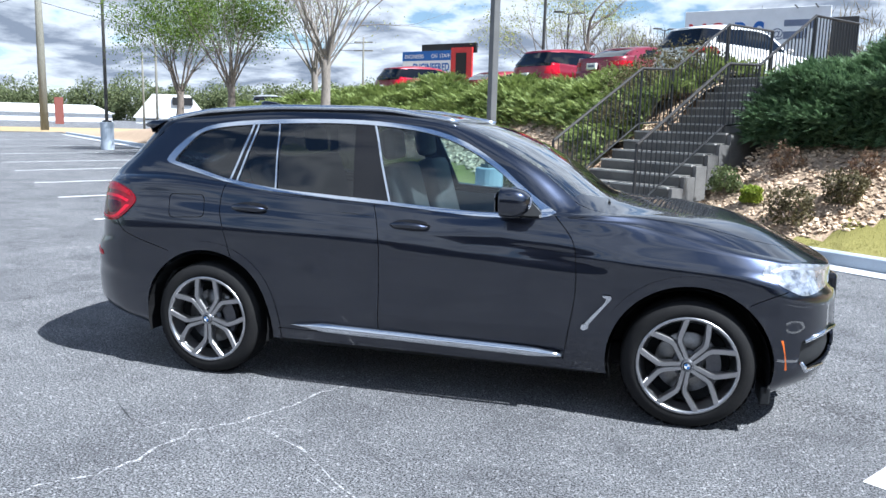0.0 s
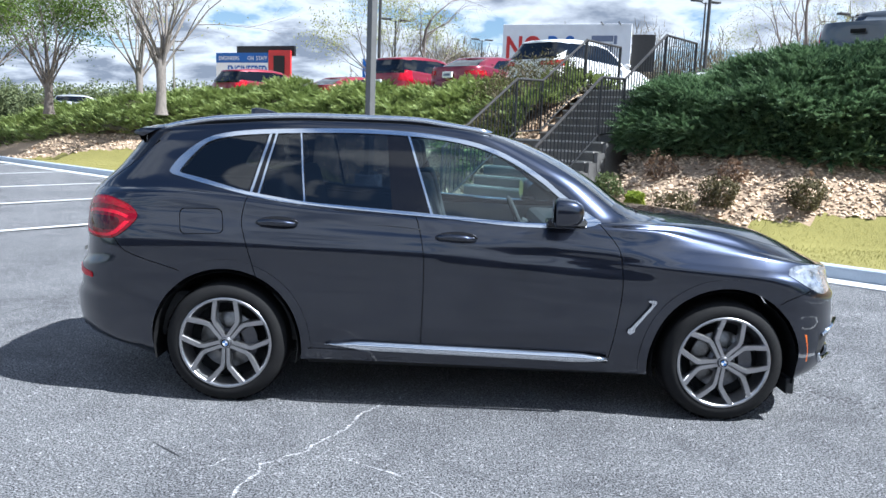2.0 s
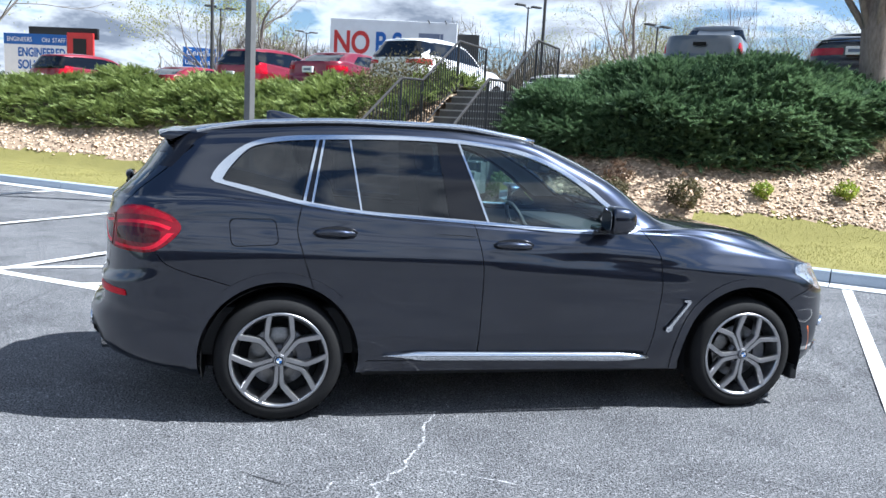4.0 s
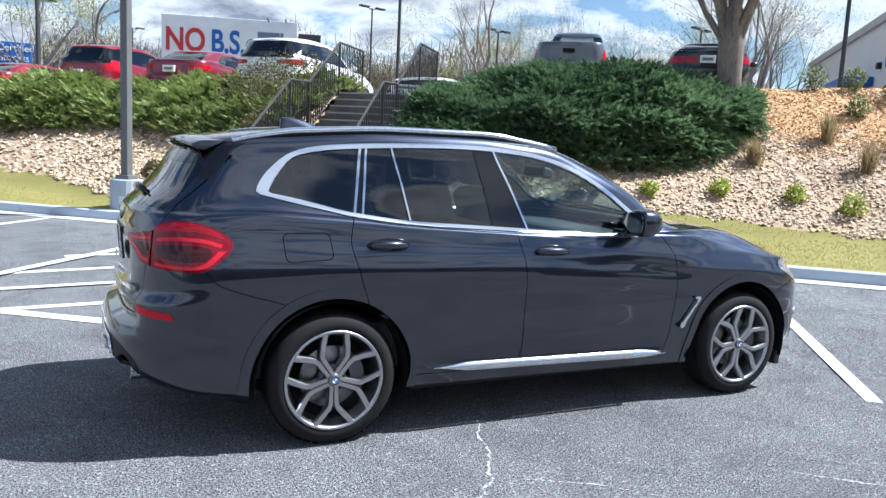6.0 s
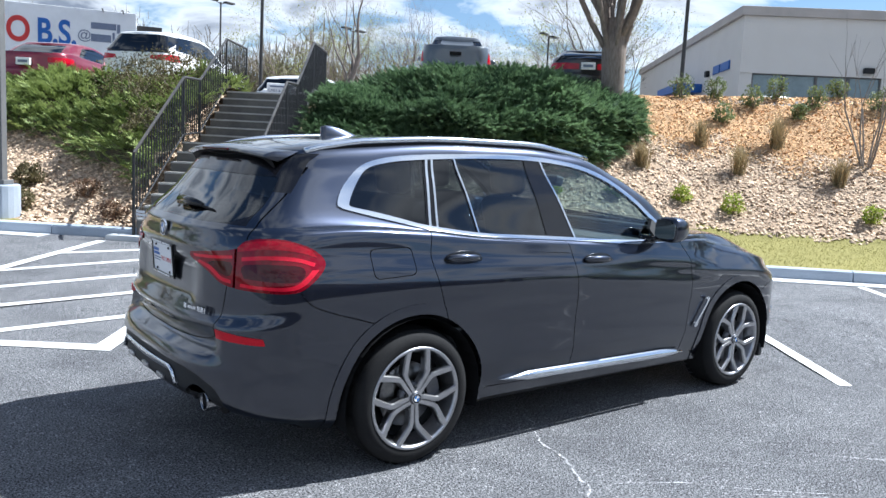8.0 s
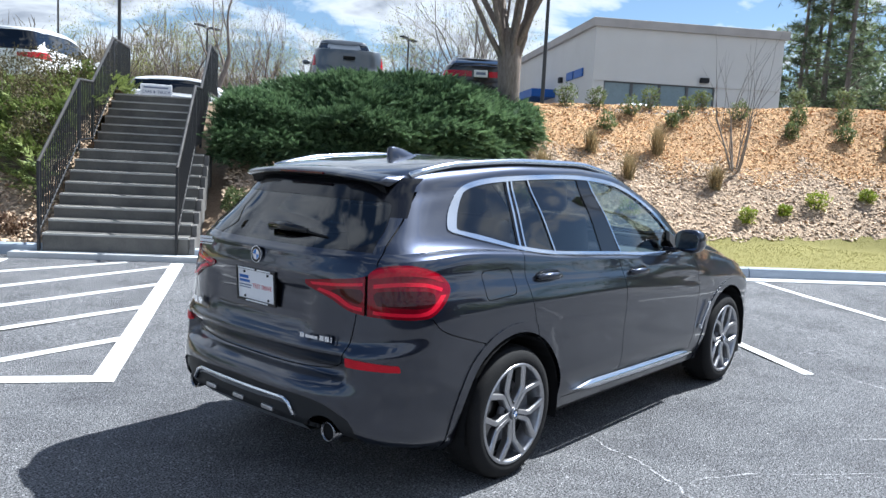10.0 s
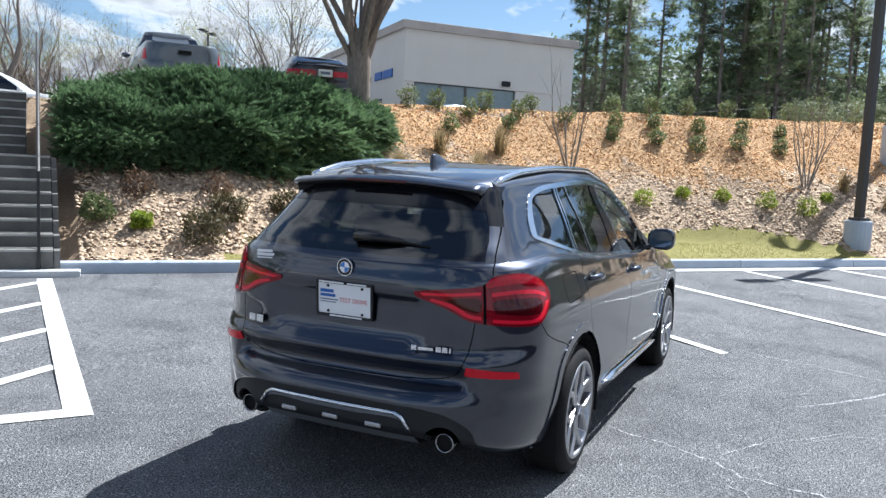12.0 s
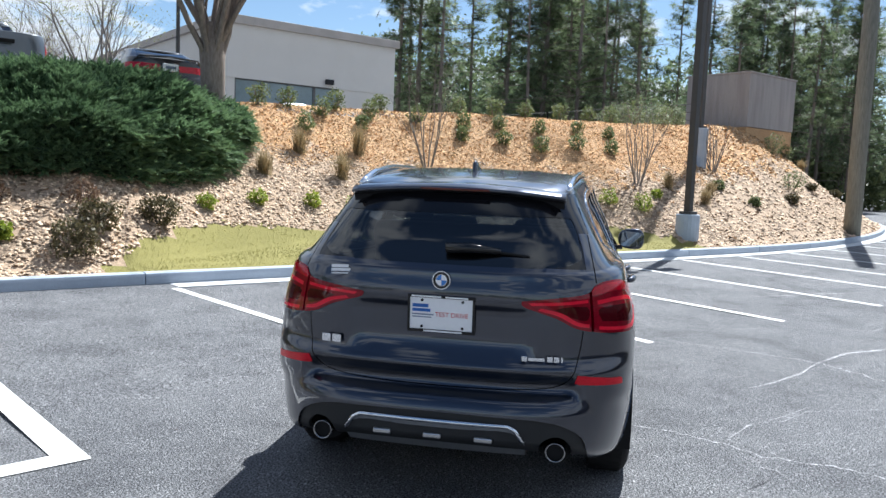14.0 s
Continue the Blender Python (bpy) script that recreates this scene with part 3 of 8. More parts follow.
flight = []
s_at, z_at = 5.62, 0.10
for i in range(8):
    z_at = 0.245 + 0.164 * (i + 1) - 0.0
    flight.append((s_at, s_at + (0.286 if i < 7 else 1.0), z_at))
    s_at += 0.286 if i < 7 else 1.0
for i in range(7):
    z_at += 0.152
    flight.append((s_at, s_at + (0.282 if i < 6 else 1.3), z_at))
    s_at += 0.282 if i < 6 else 1.3
for i, (s0, s1, z) in enumerate(flight):
    wide = 0.0 if i < 8 else 0.33
    for name, za, zb, sa, sb, mat in (("step", z - 0.42 if i > 1 else 0.05, z - 0.03, s0, s1 + 0.05, M["step"]), ("step_nosing", z - 0.028, z, s0 - 0.018, s1 + 0.03, M["nosing"])):
        bm = bmesh.new()
        vs = box(bm, 0, 1, 0, 1, za, zb)
        for v in vs:
            s = sa + v.co.y * (sb - sa)
            w = slant(STEP_W0 + v.co.x * (STEP_W1 - wide - STEP_W0), s)
            v.co = Vector(at(w, s, v.co.z))
        part(name, bm, mat, steps)
    bm = bmesh.new()
    vs = box(bm, 0, 1, 0, 1, z - 0.02, z + 0.004)
    for v in vs:
        s = s0 + 0.04 + v.co.y * (s1 - s0 - 0.04)
        v.co = Vector(at(slant(STEP_W0 + v.co.x * (STEP_W1 - wide - STEP_W0), s), s, v.co.z))
    part("tread", bm, M["step"], steps)


def railing(w_off, name_label):
    rail = thing("stair_railing", pose(0, 0, 0), name_label, "railing", "stair railings")
    s_top = [(5.60, 1.36), (7.77, 2.65), (8.68, 2.69), (10.38, 3.66), (12.0, 3.68)]
    s_low = [(5.60, 0.42), (7.77, 1.68), (8.68, 1.74), (10.38, 2.74), (12.0, 2.76)]
    P = lambda s, z: Vector(at(slant(w_off, s), s, z))
    for name, line, r, mat in (("handrail", s_top, 0.024, M["rail_top"]), ("bottom_rail", s_low, 0.016, M["rail"])):
        bm = bmesh.new()
        for a, b in zip(line, line[1:]):
            tube(bm, [P(*a), P(*b)], r, 8)
        part(name, bm, mat, rail)
    zt = lambda s: np.interp(s, [a for a, _ in s_top], [b for _, b in s_top])
    zl = lambda s: np.interp(s, [a for a, _ in s_low], [b for _, b in s_low])
    for s in (5.60, 7.77, 8.68, 10.38, 12.0):
        bm = bmesh.new()
        foot = max([z for s0, s1, z in flight if s0 - 0.02 <= s] + [0.24])
        tube(bm, [P(s, foot - 0.05 if s > 6 else 0.06), P(s, float(zt(s)))], 0.024, 4)
        part("post", bm, M["rail"], rail)
    for s in np.arange(5.72, 11.95, 0.115):
        bm = bmesh.new()
        tube(bm, [P(s, float(zl(s))), P(s, float(zt(s)))], 0.011, 4, cap=False)
        part("picket", bm, M["rail"], rail)
    return rail


railing(-3.62, "black steel picket railing with a worn handrail beside the steps")
railing(-5.42, "black steel picket railing with a worn handrail beside the steps")
# pale dropped kerb slab at the foot of the steps
bm = bmesh.new()
for v in box(bm, 0, 1, 0, 1, 0.0, 0.165, 0.01):
    s = 5.40 + v.co.y * 0.215
    v.co = Vector(at(-5.75 + v.co.x * 2.6, s, v.co.z))
part("kerb_landing", bm, M["gutter"], kerb)
# side wall of split blocks along the lower flight
wall = thing("wall_steps", pose(0, 0, 0), "dark split-face block wall along the steps", "wall", kind="structure")
for i, (s0, s1, z) in enumerate(flight[:8]):
    bm = bmesh.new()
    top = z - 0.02
    vs = box(bm, 0, 1, 0, 1, 0.0 if i < 3 else z - 0.55, top)
    for v in vs:
        s = s0 + 0.01 + v.co.y * (min(s1, s0 + 0.6) - s0 - 0.012)
        v.co = Vector(at(slant(STEP_W1 + 0.01 + v.co.x * 0.07, s), s, v.co.z))
    part("block", bm, M["block"], wall)


# ---- car bodies: rings from the nose round the side to the tail, lofted, then cut into panels ----
M["paint"] = surface("graphite_paint", (0.026, 0.031, 0.049), 0.32, 1.0, other=(0.021, 0.026, 0.041), scale=3, fine=900, mix=0.3, grain=0.12, coat=1.0, coat_ior=1.68, spec=0.3)
M["chrome"] = surface("satin_chrome", (0.74, 0.77, 0.82), 0.14, 1.0, scale=3, fine=200, grain=0.05, mix=0.2)
M["alloy"] = surface("machined_alloy", (0.47, 0.47, 0.485), 0.33, 1.0, scale=8, fine=300, grain=0.08, mix=0.2)
M["alloy_dark"] = surface("grey_alloy", (0.13, 0.13, 0.14), 0.42, 0.8, scale=8, grain=0.1)
M["rubber"] = surface("tyre_rubber", (0.010, 0.010, 0.011), 0.8, other=(0.020, 0.019, 0.018), scale=6, fine=120, mix=0.4, grain=0.2, bump=0.2, bump_scale=200, spec=0.25)
M["rim"] = surface("rim_alloy", (0.50, 0.50, 0.52), 0.32, 1.0, scale=8, grain=0.1)
M["pipe"] = surface("pipe_steel", (0.30, 0.30, 0.31), 0.2, 1.0, grain=0.1)
M["disc"] = surface("brake_disc", (0.24, 0.235, 0.23), 0.35, 1.0, scale=10, grain=0.2)
M["tint"] = glassy("privacy_glass", (0.15, 0.175, 0.20))
M["clear"] = glassy("side_glass", (0.62, 0.80, 0.82))
M["screen"] = glassy("windscreen_glass", (0.70, 0.80, 0.79), edge=2.3, least=0.11)
M["lens_red"] = surface("red_lamp_lens", (0.44, 0.002, 0.016), 0.2, coat=0.7, scale=9, fine=80, grain=0.2, other=(0.22, 0.001, 0.008), mix=0.6, spec=0.05)
M["lens_dark"] = surface("dark_red_lens", (0.055, 0.001, 0.004), 0.15, coat=0.7, spec=0.05, scale=9, grain=0.15)
M["lens_band"] = surface("light_band", (0.72, 0.010, 0.035), 0.25, coat=0.6, spec=0.05)
M["lens_wine"] = surface("wine_red_lens", (0.20, 0.001, 0.010), 0.2, coat=0.7, scale=9, fine=80, grain=0.2, spec=0.05)
M["reflector"] = surface("red_reflector", (0.55, 0.004, 0.018), 0.35, coat=0.15, scale=9, fine=200, grain=0.2, spec=0.2)
M["mirror"] = surface("mirror_glass", (0.25, 0.27, 0.3), 0.02, 1.0, mix=0.05, grain=0.01)
M["lamp_clear"] = surface("lamp_clear", (0.45, 0.48, 0.53), 0.12, 0.5, coat=1.0, scale=22, other=(0.10, 0.11, 0.13), mix=0.9)
M["orange"] = surface("amber_marker", (0.75, 0.16, 0.01), 0.3, coat=0.5)
M["silver"] = surface("silver_skid", (0.30, 0.31, 0.33), 0.4, 0.7, scale=5, grain=0.1)
M["seat"] = surface("dark_leather", (0.045, 0.045, 0.048), 0.55, scale=6, grain=0.1)
M["cabin"] = surface("cabin_trim", (0.03, 0.031, 0.034), 0.6, scale=6, grain=0.1)
M["lining"] = surface("cabin_lining", (0.11, 0.118, 0.125), 0.85, scale=6, fine=200, grain=0.08)
M["plate_white"] = surface("plate_white", (0.8, 0.8, 0.82), 0.4, grain=0.03, mix=0.1)
M["badge_blue"] = surface("badge_blue", (0.02, 0.16, 0.50), 0.2, coat=1.0)


def slopes(x, y):
    """Shape-keeping slopes along the first axis."""
    h = np.maximum(np.diff(x, axis=0), 1e-9)
    d = np.diff(y, axis=0) / h
    m = np.zeros_like(y)
    a, b = d[:-1], d[1:]
    w1, w2 = 2 * h[1:] + h[:-1], h[1:] + 2 * h[:-1]
    same = (a * b) > 0
    with np.errstate(divide="ignore", invalid="ignore"):
        m[1:-1] = np.where(same, (w1 + w2) / (w1 / np.where(same, a, 1) + w2 / np.where(same, b, 1)), 0)
    m[0], m[-1] = d[0], d[-1]
    return h, m


def curve(points, x):
    """A smooth curve through (x, value) pairs, level-keeping, held at its ends."""
    p = np.array(sorted(points))
    h, m = slopes(p[:, 0], p[:, 1])
    x = np.clip(x, p[0, 0], p[-1, 0])
    i = np.clip(np.searchsorted(p[:, 0], x, side="right") - 1, 0, len(p) - 2)
    t = (x - p[i, 0]) / h[i]
    return (p[i, 1] * (1 + 2 * t) * (1 - t) ** 2 + m[i] * h[i] * t * (1 - t) ** 2 + p[i + 1, 1] * t * t * (3 - 2 * t) + m[i + 1] * h[i] * t * t * (t - 1))


def ring(spec, counts):
    """One ring: (front x, front corner, its squareness, rear x, rear corner, squareness, half width, (x, z) pairs)."""
    xf, cf, nf, xr, cr, nr, yw, zs = spec
    a = np.linspace(0, np.pi / 2, counts[0])
    b = np.linspace(np.pi / 2, 0, counts[2])
    x = np.concatenate([xf - cf + cf * np.cos(a) ** (2 / nf), np.linspace(xf - cf, xr + cr, counts[1])[1:-1], xr + cr - cr * np.cos(b) ** (2 / nr)])
    y = np.concatenate([yw * np.sin(a) ** (2 / nf), np.full(counts[1] - 2, yw), yw * np.sin(b) ** (2 / nr)])
    return np.stack([x, y, curve(zs, x)], -1)


def loft(rings, counts, sub):
    R = np.stack([ring(r, counts) for r in rings])
    step = np.linalg.norm(np.diff(R, axis=0), axis=2) + 1e-4
    T = np.concatenate([np.zeros((1, R.shape[1])), np.cumsum(step, axis=0)])
    rows = []
    out3 = []
    for c in range(3):
        h, m = slopes(T, R[:, :, c])
        vals = []
        for k in range(len(R) - 1):
            for t in np.linspace(0, 1, sub + 1)[:-1]:
                vals.append(R[k, :, c] * (1 + 2 * t) * (1 - t) ** 2 + m[k] * h[k] * t * (1 - t) ** 2 + R[k + 1, :, c] * t * t * (3 - 2 * t) + m[k + 1] * h[k] * t * t * (t - 1))
        vals.append(R[-1, :, c])
        out3.append(np.array(vals))
    return np.stack(out3, -1)


class Shell:
    """Half a body (y >= 0), as faces that carry a tag, with smooth normals at the corners."""

    def __init__(self, G):
        du = np.gradient(G, axis=1)
        dv = np.gradient(G, axis=0)
        N = np.cross(dv, du)
        ln = np.linalg.norm(N, axis=2, keepdims=True)
        N = N / np.maximum(ln, 1e-12)
        cen = np.array([0, 0, 0.7])
        flip = np.sign((N * (G - cen)).sum(2, keepdims=True).mean())
        N *= flip
        N[:, 0, 1] = 0
        N[:, -1, 1] = 0
        N /= np.maximum(np.linalg.norm(N, axis=2, keepdims=True), 1e-9)
        bad = ln[..., 0] < 1e-9
        N[bad] = (0, 0, 1)
        a, b = G.shape[:2]
        self.P = [tuple(p) for p in G.reshape(-1, 3)]
        self.N = [tuple(n) for n in N.reshape(-1, 3)]
        I = np.arange(a * b).reshape(a, b)
        self.F = [list(f) for f in np.stack([I[:-1, :-1], I[:-1, 1:], I[1:, 1:], I[1:, :-1]], -1).reshape(-1, 4)]
        self.tag = ["body"] * len(self.F)

    def cut(self, outline, coord, where, tag, only=None):
        """Splits the faces along a closed outline in the coordinates coord(x, y, z) and tags those inside."""
        A = np.array([coord(*p) for p in self.P])
        A = [tuple(v) for v in A]
        P, N, F = self.P, self.N, self.F
        ox = [p[0] for p in outline]
        oy = [p[1] for p in outline]
        bx0, bx1, by0, by1 = min(ox), max(ox), min(oy), max(oy)
        cand = []
        for i, f in enumerate(F):
            c = [sum(P[j][k] for j in f) / len(f) for k in range(3)]
            if where(*c) and (only is None or self.tag[i] in only):
                xs = [A[j][0] for j in f]
                ys = [A[j][1] for j in f]
                if min(xs) <= bx1 and max(xs) >= bx0 and min(ys) <= by1 and max(ys) >= by0:
                    cand.append(i)
        n = len(outline)
        for k in range(n):
            (px, py), (qx, qy) = outline[k], outline[(k + 1) % n]
            dx, dy = qx - px, qy - py
            L = math.hypot(dx, dy)
            if L < 1e-6:
                continue
            dx, dy = dx / L, dy / L
            x0, x1, y0, y1 = min(px, qx), max(px, qx), min(py, qy), max(py, qy)
            made = {}
            fresh = []
            for i in cand:
                f = F[i]
                hit = False
                xs = [A[j][0] for j in f]
                if max(xs) < x0 or min(xs) > x1:
                    continue
                ys = [A[j][1] for j in f]
                if max(ys) < y0 or min(ys) > y1:
                    continue
                ds = [(A[j][0] - px) * -dy + (A[j][1] - py) * dx for j in f]
                if max(ds) < 1e-5 or min(ds) > -1e-5:
                    continue
                new_f, along = [], []
                pos, neg = [], []
                m = len(f)
                for e in range(m):
                    j, j2 = f[e], f[(e + 1) % m]
                    d, d2 = ds[e], ds[(e + 1) % m]
                    if abs(d) <= 1e-5:
                        pos.append(j)
                        neg.append(j)
                        along.append((A[j][0] - px) * dx + (A[j][1] - py) * dy)
                    elif d > 0:
                        pos.append(j)
                    else:
                        neg.append(j)
                    if (d > 1e-5 and d2 < -1e-5) or (d < -1e-5 and d2 > 1e-5):
                        key = (min(j, j2), max(j, j2))
                        if key not in made:
                            t = d / (d - d2)
                            p = tuple(P[j][c] + t * (P[j2][c] - P[j][c]) for c in range(3))
                            q = tuple(N[j][c] + t * (N[j2][c] - N[j][c]) for c in range(3))
                            l = math.sqrt(sum(c * c for c in q)) or 1
                            made[key] = (len(P), p, tuple(c / l for c in q))
                            P.append(p)
                            N.append(made[key][2])
                            A.append(tuple(coord(*p)))
                        v = made[key][0]
                        pos.append(v)
                        neg.append(v)
                        along.append((A[v][0] - px) * dx + (A[v][1] - py) * dy)
                if len(pos) < 3 or len(neg) < 3 or not along or max(along) < -1e-4 or min(along) > L + 1e-4:
                    continue
                F[i] = pos
                F.append(neg)
                self.tag.append(self.tag[i])
                fresh.append(len(F) - 1)
            cand += fresh
        for i in cand:
            f = F[i]
            cx, cy = sum(A[j][0] for j in f) / len(f), sum(A[j][1] for j in f) / len(f)
            inside = False
            for k in range(n):
                (px, py), (qx, qy) = outline[k], outline[(k + 1) % n]
                if (py > cy) != (qy > cy) and cx < (qx - px) * (cy - py) / (qy - py) + px:
                    inside = not inside
            if inside:
                self.tag[i] = tag

    def panel(self, name, tags, material, parent, lift=0.0, skirt=0.0, sides=(1,), label="", together=False):
        """The faces of some tags as meshes: lifted along the normal, with an edge turned inwards; together: both sides in one."""
        made = []
        groups = [sides] if together else [(s,) for s in sides]
        pick = [f for f, t in zip(self.F, self.tag) if t in tags]
        if not pick:
            return made
        for g in groups:
            V, NN, FF = [], [], []
            for s in g:
                where = {}
                edges = {}
                for f in pick:
                    idx = []
                    for j in f:
                        if j not in where:
                            p, q = self.P[j], self.N[j]
                            where[j] = len(V)
                            V.append((p[0] + q[0] * lift, s * (p[1] + q[1] * lift), p[2] + q[2] * lift))
                            NN.append((q[0], s * q[1], q[2]))
                        idx.append(where[j])
                    p0, p1, p2, p3 = (np.array(V[i]) for i in (idx[0], idx[len(idx) // 3], idx[2 * len(idx) // 3], idx[-1]))
                    g3 = np.cross(p1 - p0, p2 - p0) + np.cross(p2 - p0, p3 - p0)
                    ahead = float(g3 @ np.sum([NN[i] for i in idx], axis=0)) > 0
                    FF.append(idx if ahead else idx[::-1])
                    f = f if ahead else f[::-1]
                    for e in range(len(f)):
                        a, b = f[e], f[(e + 1) % len(f)]
                        key = (min(a, b), max(a, b))
                        edges[key] = None if key in edges else (a, b)
                if skirt:
                    low = {}
                    for edge in edges.values():
                        if edge:
                            a, b = edge
                            for j in (a, b):
                                if j not in low:
                                    p, q = self.P[j], self.N[j]
                                    low[j] = len(V)
                                    for d in (lift, lift - skirt):
                                        V.append((p[0] + q[0] * d, s * (p[1] + q[1] * d), p[2] + q[2] * d))
                                        NN.append((0.0, 0.0, 0.0))
                            FF.append([low[b], low[a], low[a] + 1, low[b] + 1])
            me = bpy.data.meshes.new(name)
            me.from_pydata(V, [], FF)
            me.polygons.foreach_set("use_smooth", np.ones(len(FF), dtype=bool))
            me.normals_split_custom_set_from_vertices(NN)
            me.materials.append(material)
            ob = new(name, me)
            ob.parent = parent
            if label:
                ob["label"] = label
            made.append(ob)
        return made


def band(points, half, closed=False):
    """A thin outline round a polyline."""
    left, right = [], []
    n = len(points)
    for i, (x, y) in enumerate(points):
        a, b = points[max(i - 1, 0)], points[min(i + 1, n - 1)]
        d = Vector((b[0] - a[0], b[1] - a[1])).normalized()
        left.append((x - d.y * half, y + d.x * half))
        right.append((x + d.y * half, y - d.x * half))
    return left + right[::-1]


def rounded(points, r=0.02, n=3):
    """An outline with its corners rounded."""
    out = []
    k = len(points)
    for i in range(k):
        p, a, b = Vector(points[i]), Vector(points[i - 1]), Vector(points[(i + 1) % k])
        da, db = (a - p), (b - p)
        ra, rb = min(r, da.length * 0.45), min(r, db.length * 0.45)
        s, e = p + da.normalized() * ra, p + db.normalized() * rb
        for t in np.linspace(0, 1, n + 1):
            q = s * (1 - t) ** 2 + p * 2 * t * (1 - t) + e * t * t
            out.append((q.x, q.y))
    return out


def soft_line(points, n=5):
    """Points along a smooth curve through a few."""
    P = [Vector(p) for p in points]
    out = []
    for i in range(len(P) - 1):
        a, b, c, d = P[max(i - 1, 0)], P[i], P[i + 1], P[min(i + 2, len(P) - 1)]
        for k in range(n):
            t = k / n
            q = 0.5 * (2 * b + (c - a) * t + (2 * a - 5 * b + 4 * c - d) * t * t + (3 * b - a - 3 * c + d) * t ** 3)
            out.append((q.x, q.y))
    out.append((P[-1].x, P[-1].y))
    return out


def arc(cx, cy, r, a0, a1, n=28):
    return [(cx + r * math.cos(radians(a0 + (a1 - a0) * i / n)), cy + r * math.sin(radians(a0 + (a1 - a0) * i / n))) for i in range(n + 1)]


SIDE = lambda x, y, z: (x, z)
TOP = lambda x, y, z: (x, y)
REAR = lambda x, y, z: (y, z)
ROUND = lambda x, y, z: (math.degrees(math.atan2(y, -(x + 1.75))), z)

LOWER_RINGS = [
    (2.022, 0.523, 2.473, -2.2, 0.914, 3.468, 0.868, [(-2.23, 0.33), (-1.95, 0.235), (-1, 0.262), (1, 0.25), (1.9, 0.165), (2.022, 0.17)]),
    (2.231, 0.523, 2.473, -2.503, 0.914, 3.468, 0.909, [(-2.508, 0.43), (-2, 0.35), (-1, 0.36), (1, 0.36), (2.241, 0.3)]),
    (2.276, 0.523, 2.473, -2.499, 0.914, 3.468, 0.937, [(-2.504, 0.56), (-1, 0.5), (1, 0.5), (2.251, 0.47)]),
]
FLANK_RINGS = [
    (2.267, 0.523, 2.473, -2.456, 0.516, 2.966, 0.936, [(-2.456, 0.66), (-1, 0.66), (1, 0.66), (2.232, 0.62)]),
    (2.255, 0.523, 2.473, -2.454, 0.516, 2.966, 0.944, [(-2.454, 0.735), (-1.9, 0.78), (-1, 0.82), (1, 0.8), (2.23, 0.72)]),
    (2.215, 0.523, 2.473, -2.418, 0.516, 2.966, 0.944, [(-2.418, 0.8), (-1.9, 0.88), (-1, 0.915), (1, 0.87), (2.205, 0.78)]),
]
SHOULDER_RINGS = [
    (2.226, 0.69, 2.473, -2.412, 0.516, 2.966, 0.931, [(-2.416, 0.98), (-1.9, 1.005), (-1.2, 1), (0.0, 0.965), (0.9, 0.93), (1.6, 0.89), (2.246, 0.84)]),
    (2.22, 0.69, 2.473, -2.408, 0.516, 2.966, 0.902, [(-2.405, 1.09), (-1.8, 1.115), (-1.2, 1.075), (0.0, 1.03), (0.7, 1.02), (1.4, 0.98), (2.08, 0.89), (2.23, 0.865)]),
]
WAIST_RINGS = [
    (2.17, 0.69, 2.473, -2.393, 0.516, 2.966, 0.888, [(-2.398, 1.155), (-2, 1.19), (-1.8, 1.2), (-1.33, 1.165), (-1, 1.135), (-0.4, 1.105), (0.26, 1.07), (0.69, 1.09), (0.95, 1.09), (1.3, 1.045), (1.6, 0.99), (1.85, 0.94), (2.18, 0.885)]),
    (1.72, 0.75, 2.7, -2.39, 0.516, 2.966, 0.878, [(-2.392, 1.18), (-1.8, 1.215), (-1.33, 1.185), (-1, 1.15), (0.0, 1.1), (0.7, 1.105), (1, 1.12), (1.3, 1.112), (1.72, 1.075)]),
]
GLASS_RINGS = [
    (1.02, 0.36, 2.8, -2.373, 0.47, 3.0, 0.862, [(-2.373, 1.2), (-1.8, 1.225), (-1.33, 1.2), (-1, 1.16), (0.0, 1.115), (0.69, 1.125), (1.02, 1.165)]),
    (0.68, 0.32, 2.8, -2.243, 0.35, 3.055, 0.77, [(-2.243, 1.33), (-1.5, 1.375), (0.0, 1.355), (0.68, 1.37)]),
    (0.42, 0.32, 2.8, -2.160, 0.35, 3.055, 0.698, [(-2.160, 1.45), (-1.5, 1.505), (0.0, 1.495), (0.42, 1.505)]),
]
ROOF_EDGE_RINGS = [
    (0.17, 0.32, 2.8, -2.09, 0.34, 3.2, 0.635, [(-2.09, 1.545), (-1.6, 1.594), (-1, 1.630), (-0.5, 1.632), (-0.15, 1.61), (0.17, 1.59)]),
    (0.08, 0.3, 2.8, -2.08, 0.3, 3.4, 0.545, [(-2.08, 1.560), (-1.8, 1.605), (-1.5, 1.635), (-1, 1.659), (-0.5, 1.655), (-0.2, 1.635), (0.08, 1.604)]),
]
ROOF_RINGS = [
    (0.06, 0.25, 2.8, -2.08, 0.3, 3.4, 0.28, [(-2.08, 1.570), (-1.8, 1.618), (-1.5, 1.649), (-1, 1.675), (-0.5, 1.671), (-0.2, 1.648), (0.06, 1.614)]),
    (0.05, 0.25, 2.8, -2.08, 0.3, 3.4, 0.0, [(-2.08, 1.572), (-1.8, 1.621), (-1.5, 1.653), (-1, 1.679), (-0.5, 1.675), (-0.2, 1.652), (0.05, 1.617)]),
]
SUV_RINGS = LOWER_RINGS + FLANK_RINGS + SHOULDER_RINGS + WAIST_RINGS + GLASS_RINGS + ROOF_EDGE_RINGS + ROOF_RINGS


